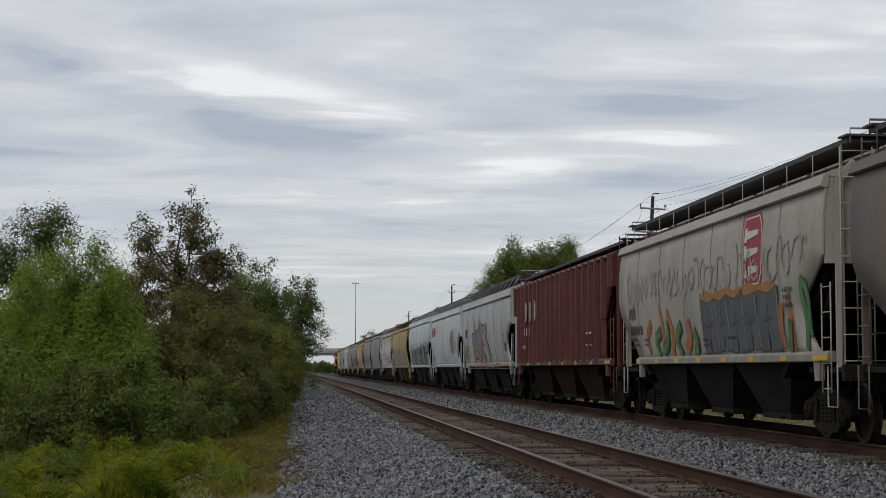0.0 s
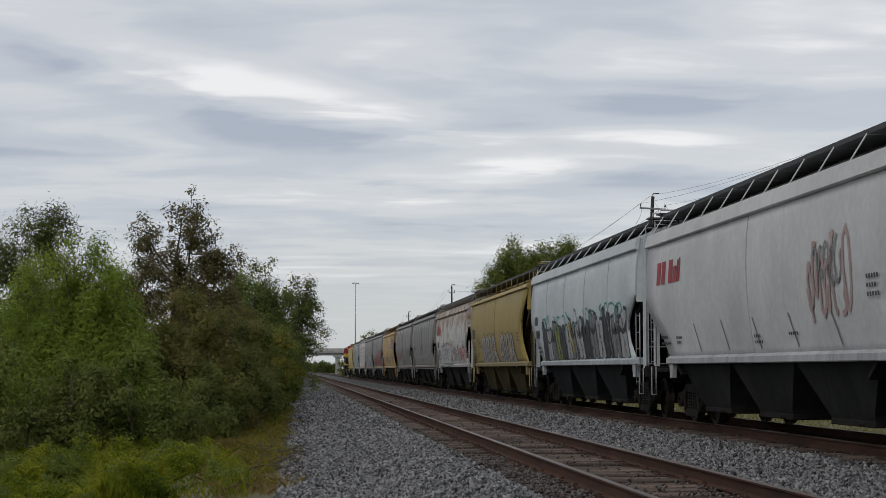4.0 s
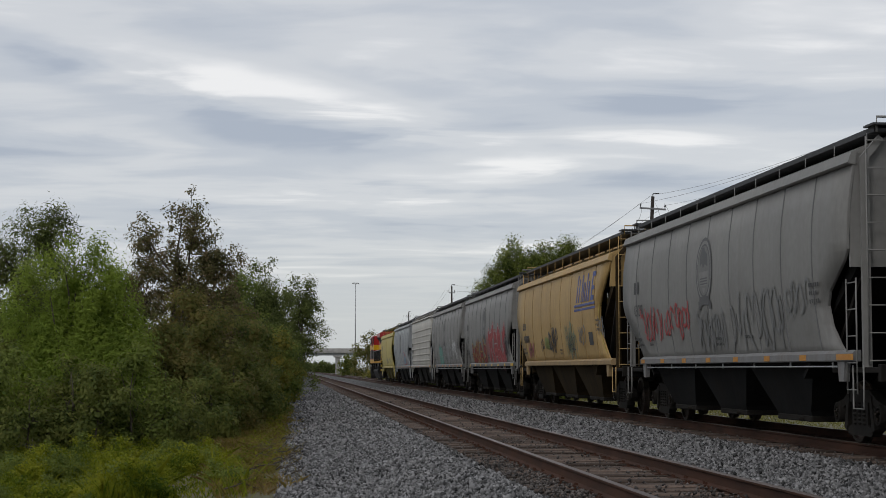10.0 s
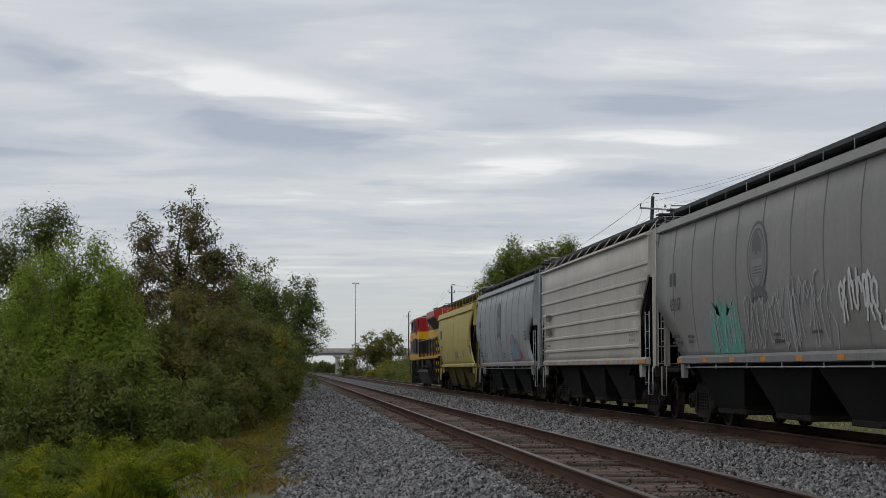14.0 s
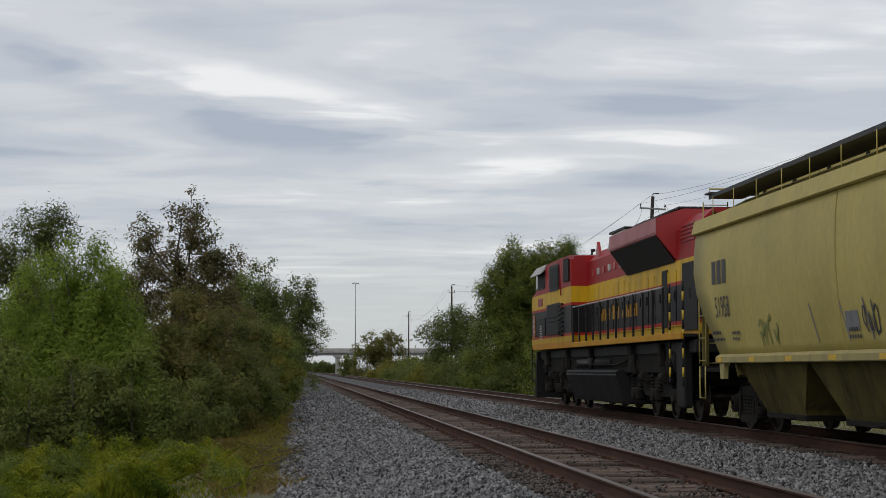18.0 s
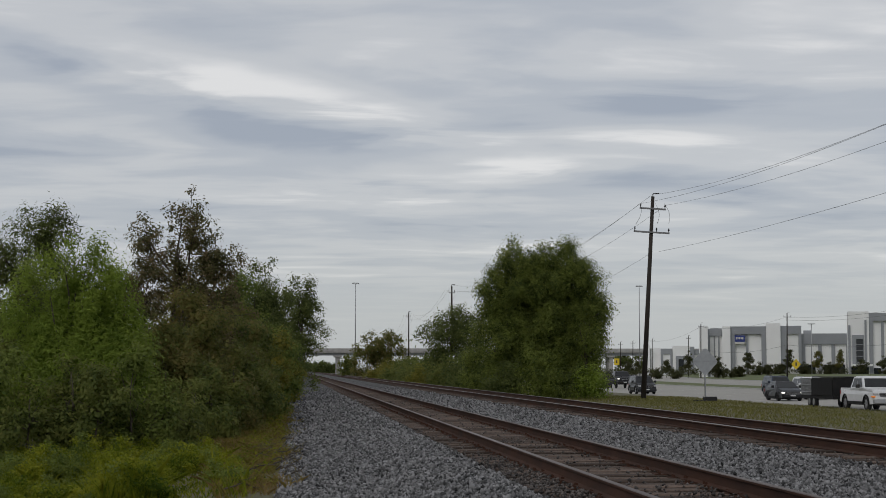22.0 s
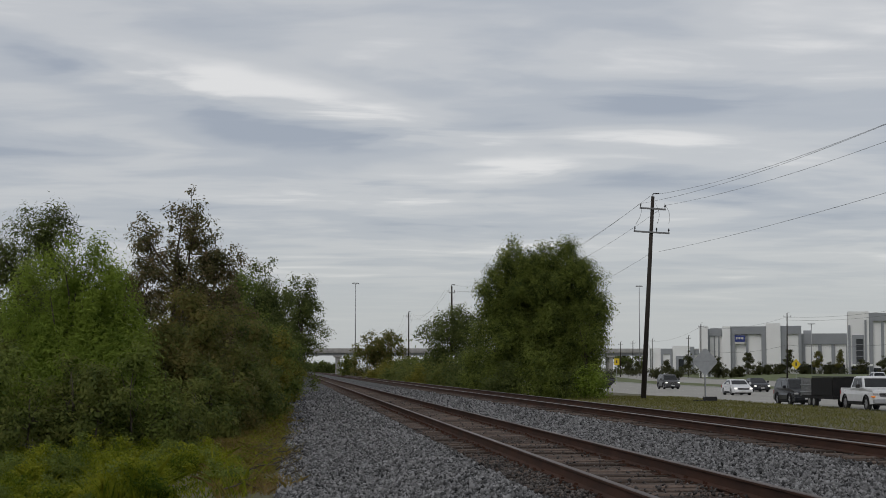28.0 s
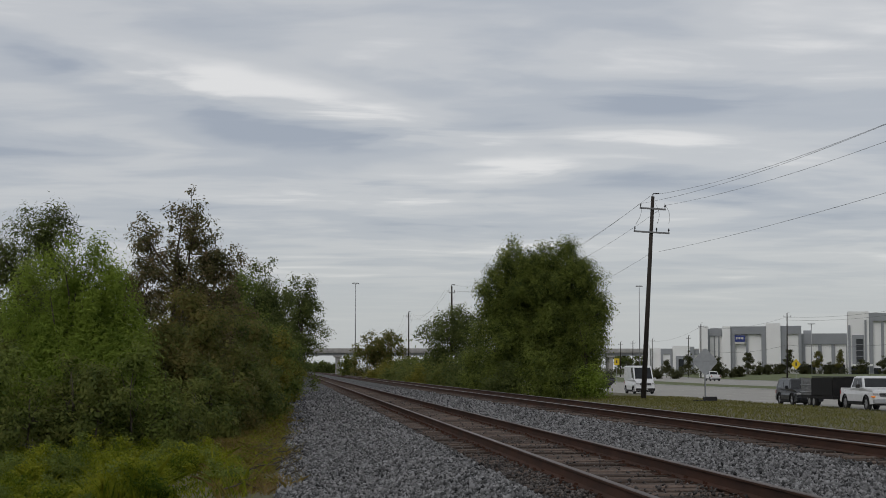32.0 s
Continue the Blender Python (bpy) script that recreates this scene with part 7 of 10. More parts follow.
        for u in (1.9, 5.4, 15.6, 19.4):
            bm = bmesh.new(); path_tube(bm, [(s * 1.3, Y(u), 1.4), (s * 1.38, Y(u + 0.1), 1.2), (s * 1.36, Y(u + 0.25), 0.95)], [0.09, 0.08, 0.07], 8); part("air_duct", bm, M["grime"], lo)
    # fuel tank with slanted side
    bm = bmesh.new()
    prism(bm, [(-1.48, 1.08), (-1.50, 0.98), (-1.22, 0.26), (1.22, 0.26), (1.50, 0.98), (1.48, 1.08)], "y", Y(14.2), Y(6.6))
    bmesh.ops.bevel(bm, geom=list(bm.edges), offset=0.04, segments=2, affect="EDGES")
    part("fuel_tank", bm, M["loco_black"], lo, "black slanted fuel tank")
    for s in (-1, 1):
        bm = bmesh.new(); tube(bm, (s * 1.2, Y(12.6), 1.25), (s * 1.2, Y(7.4), 1.25), 0.14, n=12); part("air_reservoir", bm, M["loco_black"], lo)
        bm = bmesh.new(); tube(bm, (s * 1.40, Y(10.2), 1.1), (s * 1.40, Y(10.2), 1.38), 0.07, n=10); part("fuel_filler", bm, M["steel_dark"], lo)
        for u, d in ((0.08, 0.22), (20.3, 0.7)):
            bm = bmesh.new()
            box(bm, s * 1.22, s * 1.40, Y(u + d), Y(u), 0.32, 1.66, bevel=0.03)
            part("step_well", bm, M["loco_black"], lo)
    bm = bmesh.new()
    prism(bm, [(Y(-0.05), 0.2), (Y(0.25), 0.2), (Y(0.35), 1.4), (Y(0.1), 1.4)], "x", -1.42, 1.42)
    part("pilot_plow", bm, M["loco_black"], lo)
    # trucks
    for uc in (4.0, 17.6):
        bm = bmesh.new(); box(bm, -0.7, 0.7, Y(uc) - 2.2, Y(uc) + 2.2, 0.75, 1.1, bevel=0.04)
        tk = part("truck", bm, M["grime"], lo)
        for s in (-1, 1):
            bm = bmesh.new()
            yc = Y(uc)
            prism(bm, [(yc - 2.85, 0.62), (yc - 2.85, 0.86), (yc - 2.2, 1.12), (yc - 0.6, 0.92), (yc + 0.6, 0.92), (yc + 2.2, 1.12), (yc + 2.85, 0.86), (yc + 2.85, 0.62), (yc + 1.7, 0.66), (yc + 1.3, 0.50), (yc - 1.3, 0.50), (yc - 1.7, 0.66)], "x", s * 1.12 - 0.08, s * 1.12 + 0.08)
            part("side_frame", bm, M["grime"], tk)
            for k in (-1, 0, 1):
                bm = bmesh.new()
                tube(bm, (s * 1.05, yc + 2.08 * k, 0.54), (s * 1.36, yc + 2.08 * k, 0.54), 0.17, 0.14, n=14)
                box(bm, s * 1.1, s * 1.3, yc + 2.08 * k - 0.24, yc + 2.08 * k + 0.24, 0.40, 0.68, bevel=0.03)
                part("axle_box", bm, M["grime"], tk)
                for d in (-0.42, 0.42):
                    bm = bmesh.new()
                    for q in range(5):
                        tube(bm, (s * 1.2, yc + 2.08 * k + d, 0.62 + 0.075 * q), (s * 1.2, yc + 2.08 * k + d, 0.66 + 0.075 * q), 0.1, n=10)
                    tube(bm, (s * 1.2, yc + 2.08 * k + d, 0.6), (s * 1.2, yc + 2.08 * k + d, 1.0), 0.06, n=8)
                    part("coil_spring", bm, M["grime"], tk)
            for d in (-1.05, 1.05):
                bm = bmesh.new()
                tube(bm, (s * 1.3, yc + d - 0.28, 0.92), (s * 1.3, yc + d + 0.18, 0.92), 0.11, n=12)
                tube(bm, (s * 1.3, yc + d + 0.18, 0.92), (s * 1.3, yc + d + 0.4, 0.84), 0.03, n=6)
                part("brake_cylinder", bm, M["grime"], tk)
                bm = bmesh.new(); tube(bm, (s * 1.28, yc + d * 1.9, 1.45), (s * 1.26, yc + d * 1.7, 0.8), 0.06, n=8); part("damper", bm, M["steel_dark"], tk)
        for k in (-1, 0, 1):
            w_ = share("wheelset", GEAR["wheelset_large"], tk, pose(0, Y(uc) + 2.08 * k, 0.535))
            WHEELSETS.append((w_, lo))
    for e in (-1, 1):
        share("coupler", GEAR["coupler"], lo, pose(0, e * (L / 2 - 0.3), 0.87, 0, 0, 0 if e > 0 else 180))
    return lo


M["cab_glass"] = glass_mat("cab_glass", (0.012, 0.016, 0.018), 0.12)
M["cab_glass"].node_tree.nodes["Principled BSDF"].inputs["Specular IOR Level"].default_value = 0.3
GEAR["wheelset_large"] = GEAR["wheelset"].copy()
GEAR["wheelset_large"].name = "wheelset_large"
for v in GEAR["wheelset_large"].vertices:
    v.co = Vector((v.co.x, v.co.y * 1.17, v.co.z * 1.17))
TRAIN.append((locomotive(), TRAIN_END + LOCO_L / 2 - 0.48))
# ---- trees, shrubs, grass ----
def leaf_quads(rng, P, length, width, droop, facing=None):
    """A quad leaf (diamond) at each point of P, its face turned roughly the way given."""
    n = len(P)
    nrm = rng.normal(0, 0.38, (n, 3)) + (np.array([0, 0, 0.8]) if facing is None else facing)
    nrm /= np.linalg.norm(nrm, axis=1)[:, None] + 1e-9
    d = rng.normal(0, 1, (n, 3))
    d[:, 2] -= droop
    d -= nrm * np.sum(d * nrm, 1)[:, None]
    d /= np.linalg.norm(d, axis=1)[:, None] + 1e-9
    s = np.cross(nrm, d)
    ln = (length * rng.uniform(0.6, 1.35, n))[:, None]
    wd = (width * rng.uniform(0.7, 1.3, n))[:, None]
    mid = P + d * ln * 0.45
    V = np.stack([P, mid - s * wd * 0.5, P + d * ln, mid + s * wd * 0.5], 1).reshape(-1, 3)
    F = np.arange(4 * n).reshape(n, 4)
    return V, F


def crown_points(rng, blobs, clumps, per, spread, strand=0.0, rough=0.3, bough=1.0, split=5):
    """Leaf points in boughs, small uneven tufts that sit near the skin of ellipsoids (x, y, z, rx, ry, rz), and the way each leaf faces."""
    vol = np.array([b[3] * b[4] + b[3] * b[5] + b[4] * b[5] for b in blobs])
    nb = max(12, int(clumps / split))
    pick = rng.choice(len(blobs), nb, p=vol / vol.sum())
    B = np.array(blobs, float)[pick]
    d = rng.normal(0, 1, (nb, 3)); d /= np.linalg.norm(d, axis=1)[:, None]
    rad = np.where(rng.uniform(0, 1, nb) < 0.28, rng.uniform(0.15, 0.7, nb), rng.uniform(0.72, 0.98, nb))
    lump = np.array([1 + rough * noise.noise(Vector(v) * 1.9 + Vector((float(k), 0, 0))) + 0.5 * rough * noise.noise(Vector(v) * 5.0 + Vector((0, float(k), 0))) for v, k in zip(d, pick)])
    C = B[:, :3] + d * B[:, 3:] * (rad * lump)[:, None]
    size = spread * bough * 2.3 * rng.uniform(0.55, 1.45, nb)
    n = np.maximum(6, (0.6 * per * clumps / nb * (size / size.mean()) ** 1.6).astype(int))
    idx = np.repeat(np.arange(nb), n)
    e = rng.normal(0, 1, (len(idx), 3)); e /= np.linalg.norm(e, axis=1)[:, None]
    r = rng.uniform(0, 1, len(idx)) ** 0.5 * (1 + 0.13 * rng.normal(0, 1, len(idx)))
    off = e * (r * size[idx])[:, None]
    off[:, 2] *= 0.8
    P = C[idx] + off
    if strand:
        u = rng.uniform(0, 1, len(P)) ** 1.3 * strand
        lean = (rng.normal(0, 0.22, (nb, 2)) + d[:, :2] * 0.3)[idx]
        P = P + np.stack([lean[:, 0] * u, lean[:, 1] * u, -u + 0.3 * strand], 1)
    out = e * 0.95 + d[idx] * 0.35 + np.array([0, 0, 0.45])
    return C, P, out


def limb_mesh(bm, a, b, r0, r1, rng, bend=0.12, steps=4):
    a, b = Vector(a), Vector(b)
    pts = [a]
    for i in range(1, steps):
        t = i / steps
        pts.append(a.lerp(b, t) + Vector((rng.uniform(-1, 1), rng.uniform(-1, 1), rng.uniform(-0.3, 0.8))) * bend * (b - a).length * (1 - t))
    pts.append(b)
    path_tube(bm, pts, [r0 + (r1 - r0) * i / steps for i in range(steps + 1)], n=7 if r0 > 0.04 else 4)


def tree(name, x, y, z, blobs, clumps, per, spread, leaf, material, label, category="tree", trunk_r=0.12, strand=0.0, twigs=0, seed=1, limbs=6, rough=0.3, droop=0.4, group="", bough=1.0, split=5):
    rng = np.random.default_rng(seed)
    pr = random.Random(seed)
    t = thing(name, pose(x, y, z), label, category, group)
    blobs = [(*b[:3], b[3] * 1.1, b[4] * 1.1, b[5] * 1.08) for b in blobs]
    C, P, out = crown_points(rng, blobs, clumps, per, spread, strand, rough, bough, split)
    keep = P[:, 2] > 0.02
    V, F = leaf_quads(rng, P[keep], leaf[0] * 1.15, leaf[1] * 1.2, droop, out[keep])
    crown = soup("crown", V, F, material, t)
    nr = out[keep] + rng.normal(0, 0.14, (len(V) // 4, 3))
    nr /= np.linalg.norm(nr, axis=1)[:, None]
    crown.data.polygons.foreach_set("use_smooth", np.ones(len(F), bool))
    crown.data.normals_split_custom_set_from_vertices(np.repeat(nr, 4, 0).tolist())
    top = max(b[2] for b in blobs)
    bm = bmesh.new()
    fork = Vector((pr.uniform(-0.15, 0.15), pr.uniform(-0.15, 0.15), 0.28 * top))
    crest = Vector((blobs[0][0], blobs[0][1], top))
    wob = lambda: Vector((pr.uniform(-1, 1), pr.uniform(-1, 1), 0)) * 0.03 * top
    path_tube(bm, [Vector((0, 0, -0.3)), fork * 0.5 + wob() * 0.3, fork, fork.lerp(crest, 0.35) + wob(), fork.lerp(crest, 0.7) + wob(), crest], [trunk_r * q for q in (1.1, 0.9, 0.75, 0.55, 0.35, 0.15)], n=8)
    part("trunk", bm, M["bark"], t)
    for i in range(limbs):
        b = blobs[i % len(blobs)]
        bm = bmesh.new()
        end = Vector((b[0] + pr.uniform(-0.6, 0.6) * b[3], b[1] + pr.uniform(-0.6, 0.6) * b[4], b[2] + pr.uniform(-0.2, 0.7) * b[5]))
        st = fork.lerp(Vector((blobs[0][0], blobs[0][1], top)), pr.uniform(0, 0.6))
        limb_mesh(bm, st, end, trunk_r * 0.45, trunk_r * 0.08, pr)
        part("limb", bm, M["bark"], t)
    if twigs:
        bm = bmesh.new()
        idx = rng.choice(len(C), min(twigs, len(C)), replace=False)
        for i in idx:
            b = min(blobs, key=lambda q: (Vector(q[:3]) - Vector(C[i])).length)
            st = Vector(b[:3]).lerp(Vector(C[i]), 0.15) - Vector((0, 0, 0.25 * b[5]))
            limb_mesh(bm, st, C[i], trunk_r * 0.11, 0.006, pr, 0.1, 3)
        tagged(part("twig_mass", bm, M["bark"], t), kind="stuff")
    return t


def left_side():
    g = "trees along the railway"
    tree("willow", -8.6, 57, -0.95, [(0, 0, 4.8, 1.5, 1.5, 2.1), (0.5, -0.3, 6.3, 0.8, 0.8, 1.5), (-1.2, 0, 5.6, 1.0, 1.0, 1.6), (0.9, 0, 3.2, 1.3, 1.3, 1.8), (-0.2, 0, 2.0, 1.9, 1.6, 1.8)], 1000, 44, 0.15, (0.14, 0.034), M["willow_dark"], "dark green willow behind a brighter one", strand=0.5, twigs=150, seed=11, split=7, bough=1.3, rough=0.5, group=g)
    tree("willow", -5.9, 46.5, -0.95, [(0.1, 0, 4.2, 0.95, 0.95, 1.65), (0.75, 0, 3.2, 1.15, 1.05, 1.7), (-0.65, -0.2, 3.3, 1.1, 1.1, 1.6), (0.05, -0.3, 2.0, 1.75, 1.3, 1.6), (1.15, -0.1, 2.2, 0.9, 0.9, 1.4)], 1700, 58, 0.12, (0.12, 0.03), M["willow_young"], "bright green young willow at the wood's edge", strand=0.7, seed=12, split=11, bough=1.6, rough=0.4, group=g)
    tree("tallow_tree", -3.75, 56.5, -0.95, [(0.1, 0, 5.2, 1.35, 1.2, 1.6), (0.45, 0, 6.9, 0.65, 0.7, 0.95), (-0.95, 0.2, 6.2, 0.75, 0.7, 0.95), (1.25, 0, 5.7, 0.75, 0.7, 0.75), (-1.1, 0, 4.6, 0.8, 0.8, 0.9), (0.1, -0.3, 3.4, 1.75, 1.4, 1.9), (1.3, 0.3, 4.2, 1.0, 0.9, 1.4)], 1100, 46, 0.17, (0.072, 0.052), M["oak"], "dull green and brown tree with a thinning crown", twigs=420, trunk_r=0.11, seed=13, split=2.2, bough=0.75, rough=0.4, droop=0.2, limbs=9, group=g)
    tree("willow", -2.0, 90, -0.95, [(0, 0, 5.8, 1.3, 1.3, 1.9), (-0.8, 0, 4.8, 1.2, 1.2, 2.0), (0.7, 0, 4.2, 1.1, 1.2, 2.4), (0, 0, 2.4, 1.7, 1.5, 2.2)], 700, 40, 0.19, (0.18, 0.05), M["willow_dark"], "dark green willow in the row along the railway", strand=0.6, seed=14, rough=0.4, group=g)
    tree("willow", 0.25, 118, -0.9, [(0.25, 0, 7.4, 0.75, 0.8, 1.6), (0.45, 0, 5.6, 1.15, 1.1, 2.0), (-0.3, 0, 4.0, 1.4, 1.3, 2.6), (-0.2, 0, 2.0, 1.2, 1.3, 2.0)], 700, 40, 0.2, (0.2, 0.055), M["willow_dark"], "tall narrow willow at the end of the row", strand=0.6, seed=15, rough=0.45, group=g)
    tree("willow", -1.2, 140, -0.9, [(0, 0, 5.6, 1.6, 1.6, 2.4), (0, 0, 3.0, 1.7, 1.6, 2.5)], 380, 26, 0.25, (0.24, 0.06), M["willow_dark"], "dark green willow in the row along the railway", strand=0.6, seed=16, group=g)
    tree("willow", -1.3, 102, -0.9, [(0.1, 0, 5.9, 1.3, 1.3, 1.7), (-0.6, 0, 4.6, 1.3, 1.3, 1.9), (0.4, 0, 3.0, 1.5, 1.4, 2.2)], 600, 36, 0.2, (0.19, 0.055), M["willow_dark"], "dark green willow in the row along the railway", strand=0.6, seed=17, rough=0.4, group=g)
    # shrubs: x, y, width, height, leaf look, label
    G, B, R, Yl = "dark green leafy shrub at the wood's edge", "green leafy shrub with a few brown leaves", "shrub with reddish brown turning leaves", "yellowing shrub beside the ballast"
    S = [(-6.7, 39.5, 0.85, 2.5, "shrub_light", "lighter green leafy shrub at the wood's edge"), (-5.8, 38.8, 0.7, 1.8, "shrub", G), (-5.0, 39.5, 0.85, 2.5, "shrub", G), (-4.25, 38.8, 0.8, 2.2, "shrub", B), (-3.6, 39.5, 0.85, 2.6, "shrub_light", "lighter green leafy shrub at the wood's edge"),
         (-2.9, 40.0, 0.75, 2.3, "shrub", B), (-2.4, 42.5, 0.7, 2.1, "shrub", G), (-2.2, 48.0, 0.75, 2.4, "shrub", G), (-1.8, 52.5, 0.7, 2.6, "shrub_red", R), (-1.5, 57.5, 0.75, 2.8, "shrub", B),
         (-7.9, 47, 1.2, 3.4, "shrub", G), (-4.9, 47.0, 1.2, 3.2, "shrub", G), (-3.6, 48.0, 1.2, 3.4, "shrub_red", R), (-2.7, 51.0, 1.1, 3.7, "shrub_red", R),
         (-3.3, 53.5, 1.4, 4.2, "shrub_red", R), (-2.1, 57.5, 1.0, 3.6, "shrub", B),
         (-1.75, 62.5, 1.0, 4.0, "shrub_red", R), (-1.35, 68.5, 0.9, 3.9, "shrub", G),
         (-1.0, 75.5, 0.85, 3.6, "shrub_yellow", Yl), (-0.85, 83, 0.85, 3.9, "shrub_light", "lighter green leafy shrub beside the ballast"),
         (-0.7, 94, 0.85, 4.2, "shrub_yellow", Yl), (-0.6, 106, 0.9, 3.8, "shrub", G),
         (-5.0, 50.5, 1.5, 3.6, "shrub", G), (-6.8, 51, 1.6, 3.8, "shrub", G),
         (-3.0, 60, 1.5, 4.2, "shrub", G), (-2.6, 70, 1.4, 4.6, "shrub_red", R), (-2.3, 80, 1.4, 4.8, "shrub", G), (-9.8, 50, 1.4, 3.4, "shrub", G), (-9.4, 56, 1.9, 5.4, "shrub", G), (-5.9, 58, 1.2, 5.0, "shrub", G), (-8.4, 61, 1.7, 5.2, "shrub", G), (-3.0, 66, 1.3, 5.4, "shrub", G), (-2.6, 75, 1.3, 5.8, "shrub_light", "lighter green leafy shrub at the wood's edge")]
    for i, (x, y, w, h, look_of, label) in enumerate(S):
        k = y / 46
        tree("shrub", x, y, -0.98, [(0, 0, h * 0.60, w, w, h * 0.40), (0.35 * w, 0.1, h * 0.35, 0.9 * w, w, h * 0.34), (-0.4 * w, -0.1, h * 0.32, 0.85 * w, w, h * 0.34), (0.1 * w, 0, h * 0.84, 0.5 * w, 0.5 * w, h * 0.18)],
             int(400 * w * h / 3.0), 24, 0.14 * k ** 0.5, (0.098 * k ** 0.6, 0.055 * k ** 0.6), M[look_of], label, "shrub", 0.035, seed=40 + i, limbs=4, rough=0.5, droop=0.1, twigs=25 if y < 60 else 0, group="shrubs along the railway", split=12, bough=1.4)


def right_side():
    g = "trees between railway and road"
    tree("willow", 15.6, 121, -1.1, [(0.3, 0, 8.6, 1.9, 2.0, 2.8), (-0.9, 0, 6.6, 1.3, 1.6, 2.4), (1.8, 0, 7.4, 2.0, 1.9, 2.8), (0, -0.5, 4.4, 2.9, 2.2, 3.3), (1.6, -0.4, 4.6, 2.2, 2.0, 3.0), (-1.0, -0.6, 2.0, 2.4, 2.0, 2.0)], 2300, 72, 0.25, (0.19, 0.062), M["willow"], "large rounded green willow beside the track", trunk_r=0.28, strand=0.6, seed=21, split=6, bough=1.35, rough=0.3, limbs=8, group=g)
    tree("willow", 18.85, 121.5, -1.1, [(0, 0, 8.6, 2.2, 2.2, 2.9), (1.6, 0, 7.2, 1.7, 1.8, 2.6), (2.0, -0.3, 5.6, 1.5, 1.7, 2.5), (-0.6, 0, 5.0, 2.3, 2.2, 3.4), (0.6, -0.4, 2.0, 2.2, 2.0, 2.1)], 2300, 72, 0.25, (0.19, 0.062), M["willow"], "large rounded green willow beside the track", trunk_r=0.28, strand=0.6, seed=22, split=6, bough=1.35, rough=0.3, limbs=8, group=g)
    tree("willow", 14.1, 150, -1.1, [(0, 0, 5.8, 1.8, 1.8, 2.4), (-1.4, 0, 4.4, 1.3, 1.5, 2.2), (1.3, 0, 5.0, 1.5, 1.6, 2.4), (0, 0, 2.4, 2.4, 2.0, 2.4)], 760, 32, 0.3, (0.28, 0.075), M["willow_dark"], "smaller dark willow behind the large ones", strand=0.9, seed=23, rough=0.45, group=g)
    tree("willow", 20.6, 119.5, -1.1, [(0, 0, 4.8, 1.0, 1.0, 1.4), (0.3, 0, 3.2, 1.2, 1.2, 1.5)], 240, 30, 0.25, (0.2, 0.045), M["willow"], "young willow at the edge of the group", strand=0.8, seed=24, group=g)
    for i, (x, y, w, h, k, label) in enumerate([(14.6, 116.5, 1.2, 2.6, "willow_dark", "dark green low willow bush"), (13.1, 126, 1.4, 3.8, "willow_dark", "dark green low willow bush"), (16.8, 115.5, 1.5, 3.2, "willow", "bright green low willow bush"), (18.6, 116.5, 1.1, 2.2, "willow_dark", "dark green low willow bush"), (20.2, 116.5, 0.9, 2.6, "willow_young", "bright green low willow bush"),
                                          (12.9, 140, 1.5, 3.2, "shrub", "dark green shrub beside the track"), (12.6, 158, 1.6, 2.8, "shrub_yellow", "yellowing shrub beside the track"), (12.9, 178, 1.9, 3.0, "shrub", "dark green shrub beside the track"), (13.4, 205, 2.1, 3.2, "shrub", "dark green shrub beside the track"), (13.2, 235, 2.4, 3.0, "shrub_yellow", "yellowing shrub beside the track"),
                                          (15.2, 190, 2.4, 3.3, "shrub", "dark green shrub beside the track"), (16.5, 230, 2.8, 4.0, "shrub", "dark green shrub beside the track")]):
        kk = y / 60
        tree("shrub", x, y, -1.1, [(0, 0, h * 0.58, w, w, h * 0.42), (0.4 * w, 0, h * 0.34, 0.9 * w, w, h * 0.34), (-0.4 * w, 0, h * 0.3, 0.9 * w, w, h * 0.32)], int(90 * w * h), 22, 0.2 * kk ** 0.5, (0.12 * kk ** 0.6, 0.05 * kk ** 0.6), M[k], label, "shrub", 0.04, seed=70 + i, limbs=3, rough=0.5, group="shrubs along the railway")
    tree("tree", 14.8, 300, -1.0, [(0, 0, 6.5, 2.8, 2.5, 2.8), (-2.4, 0, 4.0, 2.2, 2.5, 3.0), (2.6, 0, 4.8, 2.2, 2.5, 3.0), (0, 0, 2.5, 4.4, 3.0, 2.6)], 520, 24, 0.45, (0.45, 0.16), M["shrub_red"], "distant tree beside the far track", trunk_r=0.2, seed=31, rough=0.5, group=g)
    tree("tree", 9.3 + 1.6, 330, -1.0, [(0, 0, 3.5, 1.6, 2, 2.4), (-0.6, 0, 1.8, 1.6, 2, 1.8)], 160, 22, 0.4, (0.45, 0.16), M["shrub"], "distant tree beside the far track", seed=32, rough=0.5, group=g)
    rng = random.Random(5)
    for i in range(9):
        x = 2 + i * 2.6
        h = rng.uniform(4.5, 6.5)
        tree("tree", x - 1, 900 + rng.uniform(-10, 40), -1.2, [(0, 0, h * 0.6, 3.2, 3, h * 0.4), (0.5, 0, h * 0.3, 3.4, 3, h * 0.35)], 130, 14, 0.8, (1.0, 0.5), M["willow_dark"], "far tree beyond the road bridge", seed=90 + i, limbs=2, group="far trees beyond the bridge")


